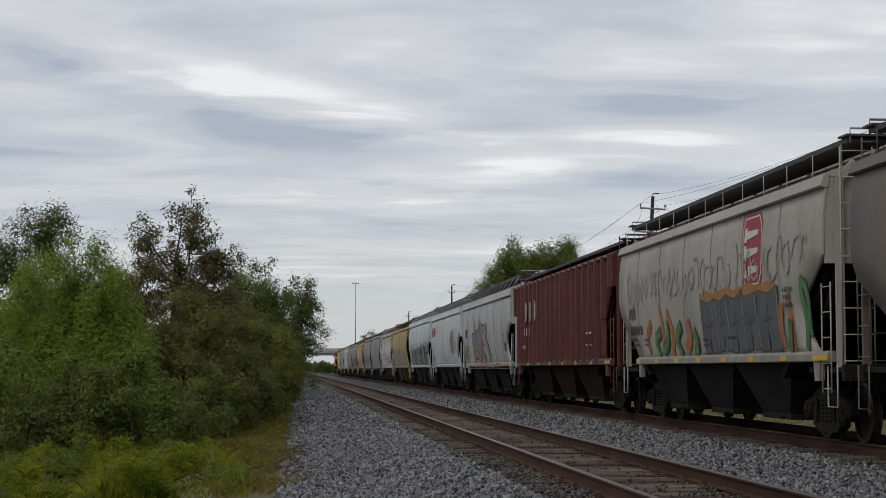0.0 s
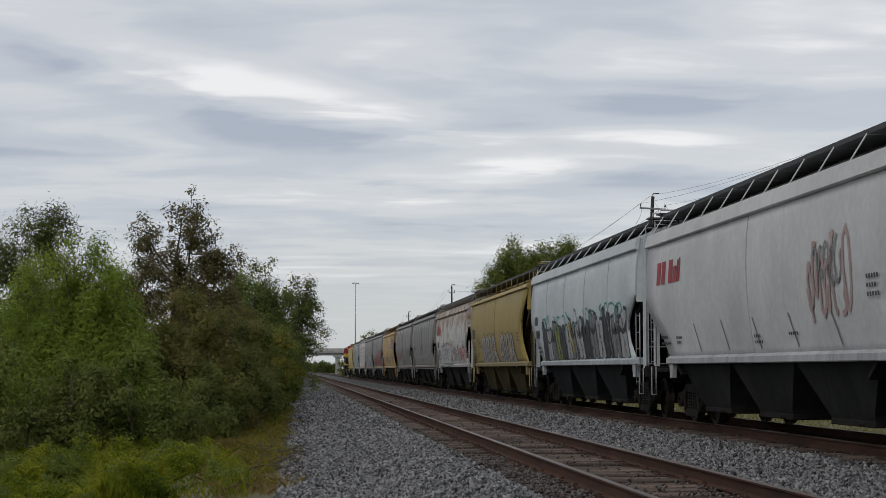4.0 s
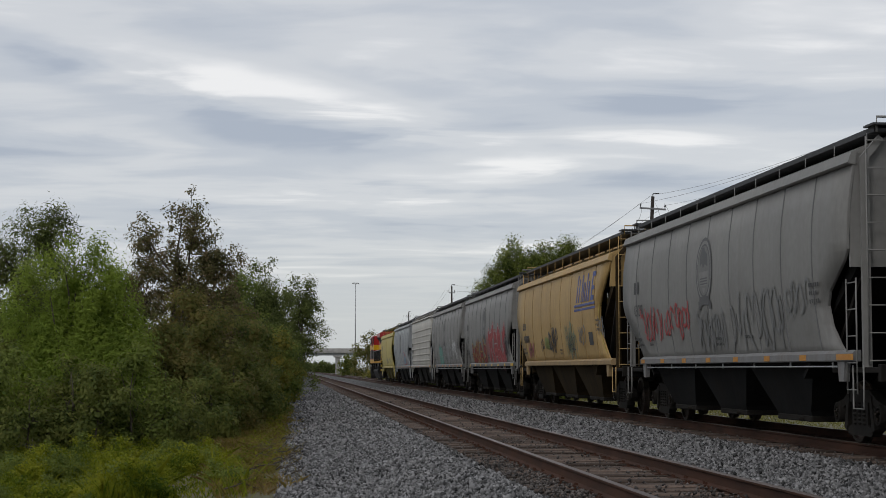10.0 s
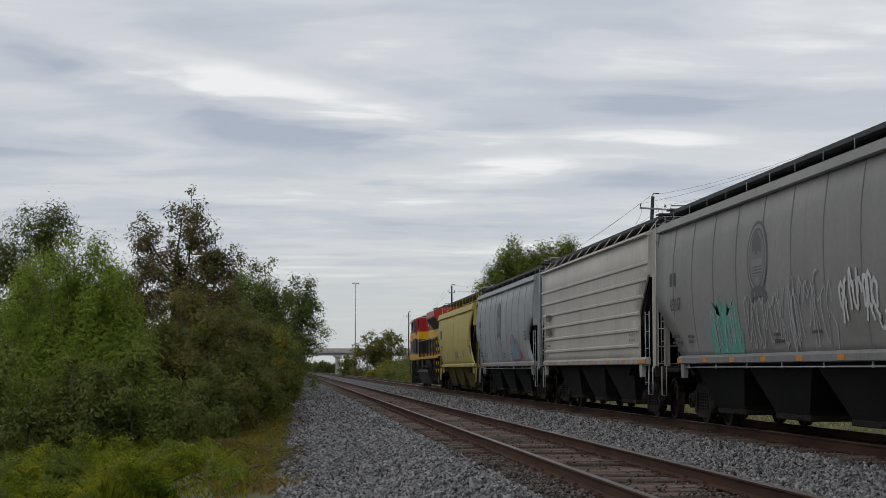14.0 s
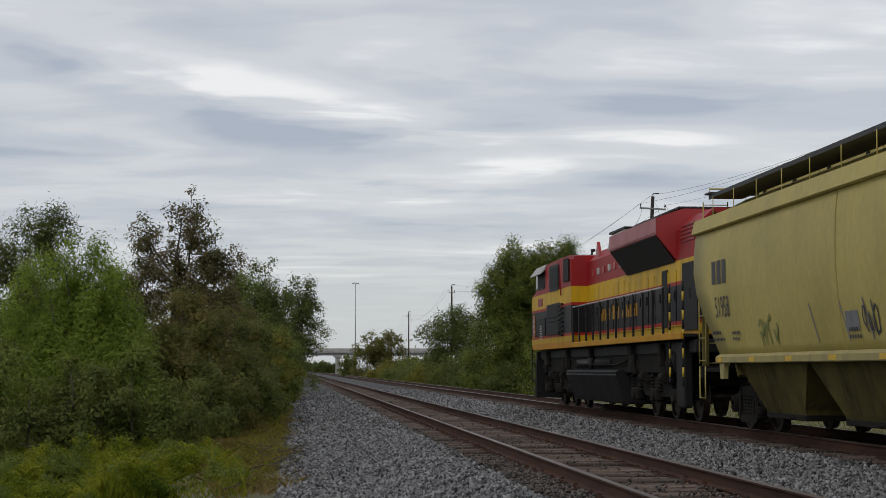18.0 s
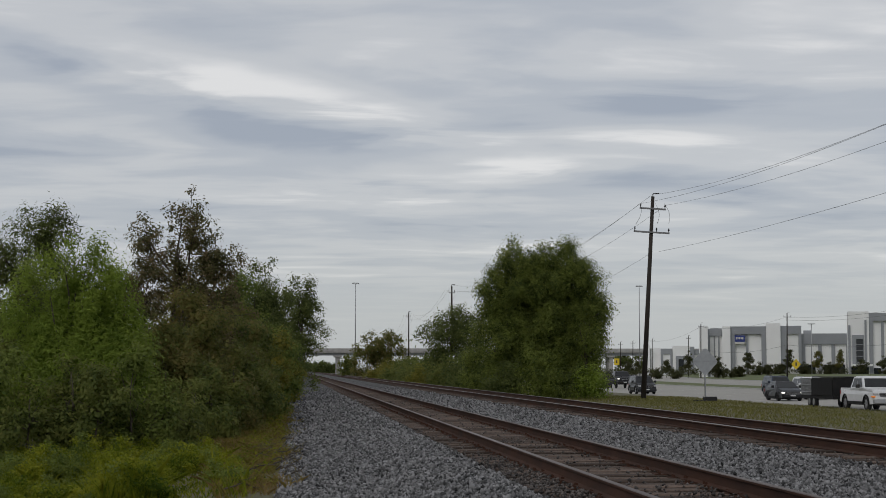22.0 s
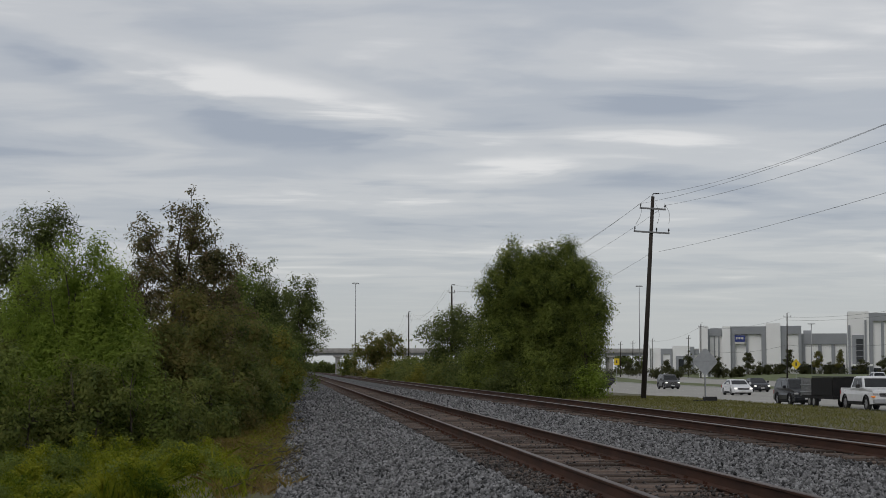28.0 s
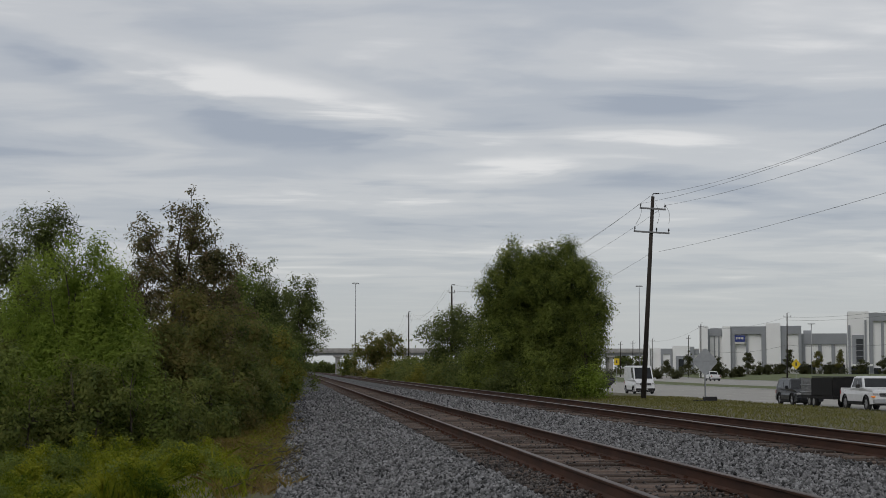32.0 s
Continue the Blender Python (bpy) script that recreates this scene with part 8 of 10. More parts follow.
def blades(name, rng, X, Y, Z, height, width, material, label, lean=0.35):
    n = len(X)
    h = height * rng.uniform(0.45, 1.3, n)
    a = rng.uniform(0, 6.283, n)
    l = rng.normal(0, lean, (n, 2)) * h[:, None]
    w = width * rng.uniform(0.6, 1.4, n) / 2
    P = np.stack([X, Y, Z - 0.03], 1)
    sx = np.stack([np.cos(a) * w, np.sin(a) * w, 0 * w], 1)
    m = P + np.stack([l[:, 0] * 0.35, l[:, 1] * 0.35, h * 0.6], 1)
    tip = P + np.stack([l[:, 0], l[:, 1], h], 1)
    V = np.stack([P - sx, P + sx, m + sx * 0.8, tip, m - sx * 0.8], 1).reshape(-1, 3)
    F = np.arange(5 * n).reshape(n, 5)
    ob = soup(name, V, F, material)
    tagged(ob, label, "grass", kind="stuff")
    return ob


def grass():
    rng = np.random.default_rng(8)

    def field(n, x0, x1, y0, y1):
        X, Y = rng.uniform(x0, x1, n), rng.uniform(y0, y1, n)
        return X, Y

    def edge(y):   # where the ballast begins
        return -0.28 + 0.25 * np.sin(y * 0.55) * 0.5

    # bright weeds in the foreground: leafy mounds with blades between
    def weed_limit(y):
        return -1.0 - 0.075 * (y - 27)

    def tuft(x, y):
        return noise.noise((x * 1.5, y * 0.8, 2.0)) * 0.7 + noise.noise((x * 3.6, y * 1.6, 7.0)) * 0.45

    def mound(x, y):
        return max(0.0, noise.noise((x * 0.9, y * 0.55, 2.0)) * 0.9 + noise.noise((x * 2.6, y * 1.3, 7.0)) * 0.4 + 0.12)

    X, Y = field(26000, -8.5, -0.6, 26, 39.5)
    dens = np.array([mound(x, y) for x, y in zip(X, Y)])
    k = (X < weed_limit(Y) + rng.normal(0, 0.35, len(X))) & (dens + rng.uniform(-0.2, 0.35, len(X)) > 0.06) & (X > -0.19 * Y)
    X, Y, dens = X[k], Y[k], dens[k]
    Z = np.array([ground_z(x, y) for x, y in zip(X, Y)])
    blades("tall_weeds", rng, X, Y, Z, 0.12 + 0.75 * dens, 0.018, M["weed"], "tall bright green weeds in front of the wood", 0.6)
    X, Y = field(3400, -8.3, -0.7, 26, 39.5)
    dens = np.array([mound(x, y) for x, y in zip(X, Y)])
    k = (X > -0.19 * Y) & (X < weed_limit(Y) + rng.normal(0, 0.3, len(X))) & (dens > 0.05)
    X, Y, dens = X[k], Y[k], dens[k]
    Z = np.array([ground_z(x, y) for x, y in zip(X, Y)])
    C = np.stack([X, Y, Z + 0.05 + 1.05 * dens * rng.uniform(0.15, 1.0, len(X)) ** 0.7], 1)
    dark = np.array([noise.noise((x * 0.8 + 9, y * 0.5, 4.0)) + (0.25 if x < -0.16 * y else 0) > 0.05 for x, y in zip(X, Y)])
    for sel, look_of, title, label in ((~dark, "weed", "leafy_weeds", "broad-leaved yellow-green weeds in front of the wood"), (dark, "shrub_light", "nettle_patch", "darker green leafy weeds in front of the wood")):
        Q = C[sel]
        n = len(Q) * 60
        e = rng.normal(0, 1, (n, 3)); e /= np.linalg.norm(e, axis=1)[:, None]
        P = np.repeat(Q, 60, 0) + e * (np.repeat(rng.uniform(0.08, 0.24, len(Q)), 60) * rng.uniform(0.2, 1.2, n))[:, None] * np.array([1, 1, 0.8])
        V, F = leaf_quads(rng, P, 0.06, 0.032, 0.1, e * 0.8 + np.array([0, 0, 0.5]))
        tagged(soup(title, V, F, M[look_of]), label, "weeds", kind="stuff")
    # yellowish grass between wood and ballast
    X, Y = field(130000, -4.5, 0.5, 26, 85)
    e = edge(Y)
    dens = np.array([noise.noise((x * 0.9, y * 0.5, 9.0)) for x, y in zip(X, Y)])
    k = (X < e + rng.normal(0, 0.2, len(X))) & (X > np.minimum(-0.9, weed_limit(np.minimum(Y, 46)) - 0.2)) & (dens + rng.uniform(-0.35, 0.4, len(X)) > -0.1)
    X, Y = X[k], Y[k]
    Z = np.array([max(ground_z(x, y), ballast_z(x) - 0.02) for x, y in zip(X, Y)])
    blades("dry_grass", rng, X, Y, Z, 0.19, 0.015, M["dry_grass"], "yellowish dry grass along the ballast", 0.8)
    # straggling sprigs on the ballast's edge
    C = np.stack([e[k][:700] - rng.uniform(-0.15, 0.9, 700), Y[:700], Z[:700] + 0.1], 1)
    P = np.repeat(C, 14, 0) + rng.normal(0, 0.1, (len(C) * 14, 3))
    V, F = leaf_quads(rng, P, 0.06, 0.03, 0.0)
    tagged(soup("low_sprigs", V, F, M["weed"]), "low green sprigs in the dry grass", "weeds", kind="stuff")
    # mown verge beyond the main track
    X, Y = field(52000, 11.8, 31.5, 38, 135)
    k = X < 0.36 * Y
    X, Y = X[k], Y[k]
    Z = np.array([ground_z(x, y) for x, y in zip(X, Y)])
    blades("verge_grass", rng, X, Y, Z, 0.13, 0.03, M["verge"], "short green grass between track and road", 0.6)


left_side()
right_side()
grass()
# ---- poles, wires, signs, road, buildings, bridge ----
M["arm_grey"] = mat("weathered_crossarm", (0.16, 0.16, 0.165), (0.24, 0.24, 0.24), 5, 0.7, 0.1, fine=0.2)


def utility_pole(x, y, z0, h, lean=0.0, arms=((0.35, 1.9), (2.3, 2.5)), label="dark wooden utility pole with crossarms", r=0.16):
    p = thing("utility_pole", pose(x, y, z0, 0, lean, 0), label, "utility pole", "utility poles")
    bm = bmesh.new()
    tube(bm, (0, 0, -0.5), (0, 0, h), r, r * 0.62, n=12)
    part("pole", bm, M["pole_wood"], p)
    for down, w in arms:
        z = h - down - 0.4
        bm = bmesh.new()
        box(bm, -w / 2, w / 2, -0.22, -0.11, z - 0.06, z + 0.06, bevel=0.01)
        arm = part("crossarm", bm, M["arm_grey"], p)
        for u in (-w / 2 + 0.06, w / 2 - 0.06) + ((0.35,) if w > 2.2 else ()):
            bm = bmesh.new()
            tube(bm, (u, -0.165, z + 0.05), (u, -0.165, z + 0.2), 0.03, n=8)
            tube(bm, (u, -0.165, z + 0.18), (u, -0.165, z + 0.34), 0.06, 0.04, n=10)
            part("insulator", bm, M["steel_dark"], arm)
    bm = bmesh.new()
    tube(bm, (0.0, 0, h - 0.1), (0.0, 0, h + 0.2), 0.03, n=8)
    tube(bm, (0.0, -0.02, h + 0.2), (0.45, -0.02, h + 0.24), 0.04, n=8)
    part("insulator", bm, M["steel_dark"], p)
    return p


def sag_wire(a, b, sag, r=0.009, n=26, name="overhead_wire"):
    a, b = Vector(a), Vector(b)
    pts = []
    for i in range(n + 1):
        t = i / n
        p = a.lerp(b, t)
        p.z -= 4 * sag * t * (1 - t)
        pts.append(p)
    bm = bmesh.new()
    path_tube(bm, pts, r, 5)
    w = part(name, bm, M["wire"])
    tagged(w, "thin dark overhead wire slung between poles", "wire", "overhead wires")


def power_line():
    lean = 3.2
    P = [(24.95, 121, -1.0, 14.6), (21.6, 233, -1.0, 13.5), (23.0, 341, -1.0, 13.5), (27.0, 471, -1.0, 13.0), (28.5, 600, -1.0, 13.0)]
    for i, (x, y, z, h) in enumerate(P):
        utility_pole(x, y, z, h, lean if i == 0 else 0.0, arms=((0.5, 1.9), (2.2, 2.6)) if i == 0 else ((0.5, 0.9),), r=0.2 if i == 0 else 0.17)
    utility_pole(25.3, 12, -1.0, 14.6)
    top = math.sin(radians(lean)) * 14.4
    x1 = 24.95 + top
    for dx, z, s in ((0.0, 13.75, 1.9), (-0.95, 13.05, 1.7), (0.95, 12.95, 1.6), (0.0, 9.6, 0.75)):
        sag_wire((x1 + dx + (0.4 if dx == 0 else 0), 121, z), (25.3 + dx, 12, z), s)
        sag_wire((x1 + dx, 121, z), (21.6 + dx, 233, z - 1.1), 2.2)
        sag_wire((21.6 + dx, 233, z - 1.1), (23 + dx, 341, z - 1.1), 2.2)
        sag_wire((23 + dx, 341, z - 1.1), (27 + dx, 471, z - 1.6), 2.2)
    # jumpers from the upper to the lower crossarm
    for u, v in ((-0.85, -1.2), (0.25, 0.35), (0.9, 1.2)):
        bm = bmesh.new()
        pts = []
        for i in range(9):
            t = i / 8
            pts.append((x1 - 0.1 + u + (v - u) * t + 0.22 * math.sin(math.pi * t), 120.8, 13.05 - 1.5 * t - 0.0 * t))
        path_tube(bm, pts, 0.012, 5)
        tagged(part("jumper_wire", bm, M["wire"]), "short curved jumper wire on the utility pole", "wire", "overhead wires")


def light_mast(x, y, h, label):
    m = thing("light_mast", pose(x, y, -1.2), label, "light mast", "light masts")
    bm = bmesh.new()
    tube(bm, (0, 0, 0), (0, 0, h), 0.26, 0.10, n=10)
    part("mast", bm, M["galv"], m)
    bm = bmesh.new()
    n = 12
    path_tube(bm, [(1.0 * math.cos(6.283 * i / n), 1.0 * math.sin(6.283 * i / n), h) for i in range(n + 1)], 0.05)
    part("lamp_ring", bm, M["galv"], m)
    for i in range(6):
        a = 6.283 * i / 6
        bm = bmesh.new()
        box(bm, 1.0 * math.cos(a) - 0.2, 1.0 * math.cos(a) + 0.2, 1.0 * math.sin(a) - 0.2, 1.0 * math.sin(a) + 0.2, h - 0.35, h - 0.05, bevel=0.05)
        part("floodlight", bm, M["galv"], m)


def sign(x, y, z, h, size, shape, face, turn, label, base=False):
    s = thing("road_sign", pose(x, y, z, 0, 0, turn), label, "road sign", "road signs")
    bm = bmesh.new()
    box(bm, -0.035, 0.035, -0.035, 0.035, -0.3, h + size * 0.5)
    part("post", bm, M["galv"], s)
    bm = bmesh.new()
    r = size * 0.7071
    if shape == "diamond":
        k = 0.10
        pts = [(0, h + r), (r, h), (0, h - r), (-r, h)]
        o = []
        for i in range(4):
            a, b, c = pts[i - 1], pts[i], pts[(i + 1) % 4]
            o.append((b[0] + (a[0] - b[0]) * k, b[1] + (a[1] - b[1]) * k))
            o.append((b[0] + (c[0] - b[0]) * k, b[1] + (c[1] - b[1]) * k))
        prism(bm, o, "y", -0.05, -0.042)
    else:
        prism(bm, [(-size * 0.4, h - size / 2), (size * 0.4, h - size / 2), (size * 0.4, h + size / 2), (-size * 0.4, h + size / 2)], "y", -0.05, -0.042)
    plate = part("sign_plate", bm, face, s)
    if face.name.startswith("yellow_sign"):
        bm = bmesh.new()
        box(bm, -size * 0.1, size * 0.1, -0.054, -0.051, h - size * 0.2, h + size * 0.25)
        part("sign_symbol", bm, M["mark_dark"], plate)
    else:
        bm = bmesh.new()
        box(bm, -r * 0.9, r * 0.9, -0.066, -0.050, h + 0.01, h + 0.05)
        part("stiffener", bm, M["galv"], plate)
    if base:
        bm = bmesh.new()
        box(bm, -0.75, 0.4, -0.35, 0.35, 0.0, 0.12, bevel=0.02)
        box(bm, -0.05, 0.75, -0.3, 0.3, 0.02, 0.34, bevel=0.03)
        part("ballast_bag", bm, M["rubber"], s, "black sandbag weight")


M["tail_red"] = mat("tail_lamp", (0.35, 0.02, 0.02), (0.28, 0.02, 0.02), 4, 0.2, fine=0.05)
M["yellow_sign"] = mat("yellow_sign_sheet", (0.70, 0.50, 0.02), (0.66, 0.46, 0.02), 3, 0.4, fine=0.05)
M["sign_back"] = mat("sign_back_aluminium", (0.42, 0.43, 0.44), (0.36, 0.37, 0.38), 4, 0.55, 0.3, fine=0.08)
M["sign_back_dark"] = mat("dull_sign_back", (0.045, 0.043, 0.04), (0.03, 0.029, 0.028), 4, 0.8, 0.0, fine=0.1)
M["kerb"] = mat("kerb_concrete", (0.46, 0.45, 0.43), (0.38, 0.37, 0.35), 0.8, 0.9, fine=0.1)
M["lawn"] = mat("lawn", (0.085, 0.115, 0.035), (0.14, 0.15, 0.06), 0.3, 0.95, bump=0.03, bscale=6, fine=0.3)
M["blue_sign"] = mat("blue_sign_panel", (0.03, 0.05, 0.22), (0.025, 0.04, 0.18), 1, 0.4, fine=0.05)
ROAD_Z = -1.2


def edge_line(pts, y):
    for (a, xa), (b, xb) in zip(pts, pts[1:]):
        if y <= b:
            return xa + (xb - xa) * (y - a) / (b - a)
    return pts[-1][1]


NEAR_EDGE = [(20, 31.5), (260, 31.5), (400, 38), (600, 70), (1200, 200)]
MEDIAN_A = [(20, 54), (250, 54), (340, 61), (511, 84), (900, 160), (1200, 220)]
MEDIAN_B = [(20, 63.5), (250, 63.5), (340, 71), (511, 97), (900, 176), (1200, 236)]
LAWN_EDGE = [(20, 70), (200, 78), (285, 90), (390, 97), (585, 128), (900, 195), (1200, 258)]
FAR_EDGE = [(20, 190), (1200, 400)]


def lawn_z(x, y):
    """The lawn climbs from the kerb to the hedge."""
    return ROAD_Z + 0.13 + 1.05 * smooth_step(2, 19, x - edge_line(LAWN_EDGE, y))


def roads():
    ys = [20, 60, 90, 120, 150, 180, 200, 220, 250, 285, 310, 340, 390, 450, 511, 585, 650, 750, 900, 1200]

    def strip(name, left, right, z, m, label, cat, dl=0.0, dr=0.0):
        bm = bmesh.new()
        rings = []
        for y in ys:
            a, b = edge_line(left, y) + dl, edge_line(right, y) + dr
            rings.append([(a, y, z), (b, y, z), (b, y, z - 0.25), (a, y, z - 0.25)])
        sweep(bm, rings)
        tagged(part(name, bm, m), label, cat, kind="structure")

    strip("road", NEAR_EDGE, MEDIAN_A, ROAD_Z, M["asphalt"], "pale concrete road with several lanes", "road")
    strip("road", MEDIAN_B, LAWN_EDGE, ROAD_Z, M["asphalt"], "pale concrete carriageway beyond the median", "road")
    strip("median", MEDIAN_A, MEDIAN_B, ROAD_Z + 0.12, M["lawn"], "grass median between the carriageways", "median", 0.2, -0.2)
    bm = bmesh.new()
    rings = []
    for y in ys:
        a, b = edge_line(LAWN_EDGE, y) + 0.2, edge_line(FAR_EDGE, y)
        xs = [a, a + 4, a + 8, a + 13, a + 18, b]
        rings.append([(x, y, lawn_z(x, y)) for x in xs] + [(b, y, ROAD_Z - 0.3), (a, y, ROAD_Z - 0.3)])
    sweep(bm, rings)
    tagged(part("lawn", bm, M["lawn"]), "mown lawn rising gently to the warehouses", "lawn", kind="structure")
    for line in (MEDIAN_A, LAWN_EDGE):
        strip("kerb", line, line, ROAD_Z + 0.16, M["kerb"], "low concrete kerb along the road", "kerb", 0.0, 0.2)
    strip("kerb", MEDIAN_B, MEDIAN_B, ROAD_Z + 0.16, M["kerb"], "low concrete kerb along the road", "kerb", -0.2, 0.0)
    for x in (35.3, 39.1, 43.0, 47.0):
        for i in range(14):
            y = 90 + 12 * i
            bm = bmesh.new()
            box(bm, x - 0.06, x + 0.06, y, y + 3, ROAD_Z + 0.004, ROAD_Z + 0.010)
            tagged(part("lane_mark", bm, M["mark_white"]), "worn white lane mark painted on the road", "lane mark", "lane marks", "structure")


def block(b, u0, u1, z0, z1, m, name, front=0.0, back=30.0, parent=None):
    bm = bmesh.new()
    box(bm, u0, u1, front, back, z0, z1)
    return part(name, bm, m, parent or b)


def facade_place(u, dist):
    """A thing whose front looks back along its sight line; u is the slope of that line off the track's direction."""
    x = u * dist
    return pose(x, dist - 0.0872 * x, ROAD_Z + 0.1, 0, 0, -math.degrees(math.atan(u)))


def buildings():
    G, W = M["grey_wall"], M["white_wall"]
    # middle warehouse: widths in metres along its front
    b = thing("warehouse", facade_place(0.2532, 480), "white tilt-wall warehouse with grey portals and a blue sign", "warehouse", "warehouses")
    block(b, -8.6, -6.2, 0, 14.2, W, "tower", -3.0, 30)
    block(b, -6.15, -2.3, 0, 13.4, W, "wall", 0.6, 30)
    f = block(b, -6.2, -5.6, 0, 13.6, G, "portal_frame", 0.0, 0.58)
    block(b, -4.6, -4.2, 0, 11.6, G, "pier", 0.2, 0.58); block(b, -3.4, -3.0, 0, 11.6, G, "pier", 0.2, 0.58); block(b, -5.59, -2.4, 11.62, 13.7, G, "portal_head", 0.0, 0.58)
    block(b, -2.28, 0.0, 0, 14.2, W, "fin_wall", -1.6, 30)
    block(b, 0.02, 9.8, 0, 13.9, W, "wall", 0.3, 30)
    block(b, 0.03, 1.3, 0, 14.2, G, "portal_frame", -0.6, 0.28); block(b, 8.5, 9.8, 0, 14.2, G, "portal_frame", -0.6, 0.28); block(b, 1.31, 8.49, 12.0, 14.2, G, "portal_head", -0.6, 0.28); block(b, 4.2, 4.9, 0, 11.98, G, "pier", -0.2, 0.28)
    sg = block(b, 1.2, 4.0, 9.9, 11.7, M["blue_sign"], "wall_sign", -0.9, -0.62)
    for k in range(5):
        block(b, 1.5 + 0.44 * k, 1.8 + 0.44 * k, 10.6, 11.2, M["mark_white"], "sign_bar", -0.95, -0.91, sg)
    block(b, 1.2, 4.0, 9.3, 9.89, M["mark_white"], "sign_foot", -0.9, -0.62)
    block(b, 9.82, 13.7, 0, 15.0, W, "fin_wall", -1.4, 30)
    block(b, 13.72, 19.4, 0, 13.9, W, "wall", 0.3, 30)
    block(b, 13.73, 15.4, 0, 14.3, G, "portal_frame", -0.5, 0.28); block(b, 18.6, 19.4, 0, 14.3, G, "portal_frame", -0.5, 0.28); block(b, 15.41, 18.59, 12.1, 14.3, G, "portal_head", -0.5, 0.28)
    block(b, 20.5, 22.5, 12.0, 13.2, M["grey_wall"], "roof_unit", 8, 12)
    block(b, 19.42, 32.6, 0, 11.9, W, "wing_wall", 2.0, 30)
    block(b, 19.43, 32.5, 9.2, 12.2, G, "wing_head", 1.5, 1.98)
    for u in (19.5, 24.0, 27.6, 31.6):
        block(b, u, u + 1.0, 0, 9.18, G, "wing_pier", 1.6, 1.98)
    for u in (21.0, 25.3, 29.0):
        block(b, u + 0.2, u + 2.2, 0, 3.6, M["glass"], "dock_door", 1.7, 1.98)
    # right warehouse with tall entrance
    c = thing("warehouse", facade_place(0.3213, 440), "white tilt-wall warehouse with a tall grey entrance", "warehouse", "warehouses")
    block(c, 0.0, 5.2, 0, 17.0, W, "tower", -1.0, 30)
    block(c, 0.02, 0.6, 0, 13.5, G, "pier", -1.4, -1.01)
    block(c, 1.0, 3.9, 0, 11.0, G, "entrance_recess", -1.3, -1.01)
    win = new("window"); win.parent = c
    for k in range(4):
        block(c, 2.0, 3.7, 4.2 + 1.5 * k, 5.5 + 1.5 * k, M["glass"], "pane", -1.4, -1.31, win)
    block(c, 0.6, 6.0, 3.1, 3.6, W, "canopy", -2.4, -1.42)
    block(c, 0.7, 5.0, 0.1, 2.9, M["glass"], "glass_door", -1.5, -1.42)
    block(c, 4.1, 4.6, 0, 14.8, G, "pier", -1.4, -1.01)
    block(c, 5.22, 16, 0, 16.2, W, "wall", 0.3, 30)
    block(c, 5.23, 6.2, 0, 16.6, G, "portal_frame", -0.6, 0.28); block(c, 8.2, 8.9, 0, 14.4, G, "pier", -0.2, 0.28); block(c, 6.21, 15.9, 14.6, 16.6, G, "portal_head", -0.6, 0.28)
    block(c, 6.3, 8.1, 0.2, 2.6, M["glass"], "glass_door", -0.1, 0.28)
    # far warehouse
    d = thing("warehouse", facade_place(0.206, 660), "distant white warehouse with grey trim", "warehouse", "warehouses")
    block(d, -2.2, 0.4, 0, 11.6, W, "tower", -1, 30)
    block(d, 0.6, 4.4, 0, 10.4, W, "wall", 2, 30)
    block(d, 4.42, 9.0, 0, 10.0, W, "wall", 1, 30); block(d, 4.5, 8.9, 8.2, 10.2, G, "portal_head", 0.4, 0.98); block(d, 4.5, 5.3, 0, 8.18, G, "pier", 0.4, 0.98); block(d, 8.1, 8.9, 0, 8.18, G, "pier", 0.4, 0.98)
    block(d, 9.02, 15.6, 0, 11.2, W, "wall", 0, 30); block(d, 10.2, 14.2, 0, 7.4, G, "entrance_recess", -0.5, -0.01); block(d, 11.2, 13.2, 1.0, 6.2, M["glass"], "pane", -0.6, -0.51)
    block(d, 15.62, 17.2, 0, 10.9, G, "pier", -0.4, 30)
    block(d, 17.22, 24.5, 0, 9.6, W, "wall", 1, 30); block(d, 17.3, 24.4, 7.9, 9.8, G, "portal_head", 0.5, 0.98)


def bridge():
    b = thing("road_bridge", pose(0, 785, 0), "pale concrete road bridge across the tracks", "bridge")
    bm = bmesh.new()
    box(bm, -60, 190, -6, 6, 8.6, 9.8)
    part("deck", bm, M["concrete"], b)
    bm = bmesh.new()
    box(bm, -60, 190, -6.3, -6.01, 9.2, 10.7)
    part("parapet", bm, M["concrete"], b)
    bm = bmesh.new()
    for k in range(5):
        box(bm, -60, 190, -5 + 2.3 * k, -4.2 + 2.3 * k, 7.5, 8.59)
    part("girder_deck", bm, M["grey_wall"], b)
    for x in (-28, 20.5, 52, 84, 116, 146, 170):
        bm = bmesh.new()
        box(bm, x - 1.9, x + 1.9, -5, 5, 6.6, 7.49, bevel=0.1)
        for u in (-3.4, 0, 3.4):
            box(bm, x - 1.0, x + 1.0, u - 0.8, u + 0.8, -1.3, 6.59)
        part("pier", bm, M["concrete"], b)


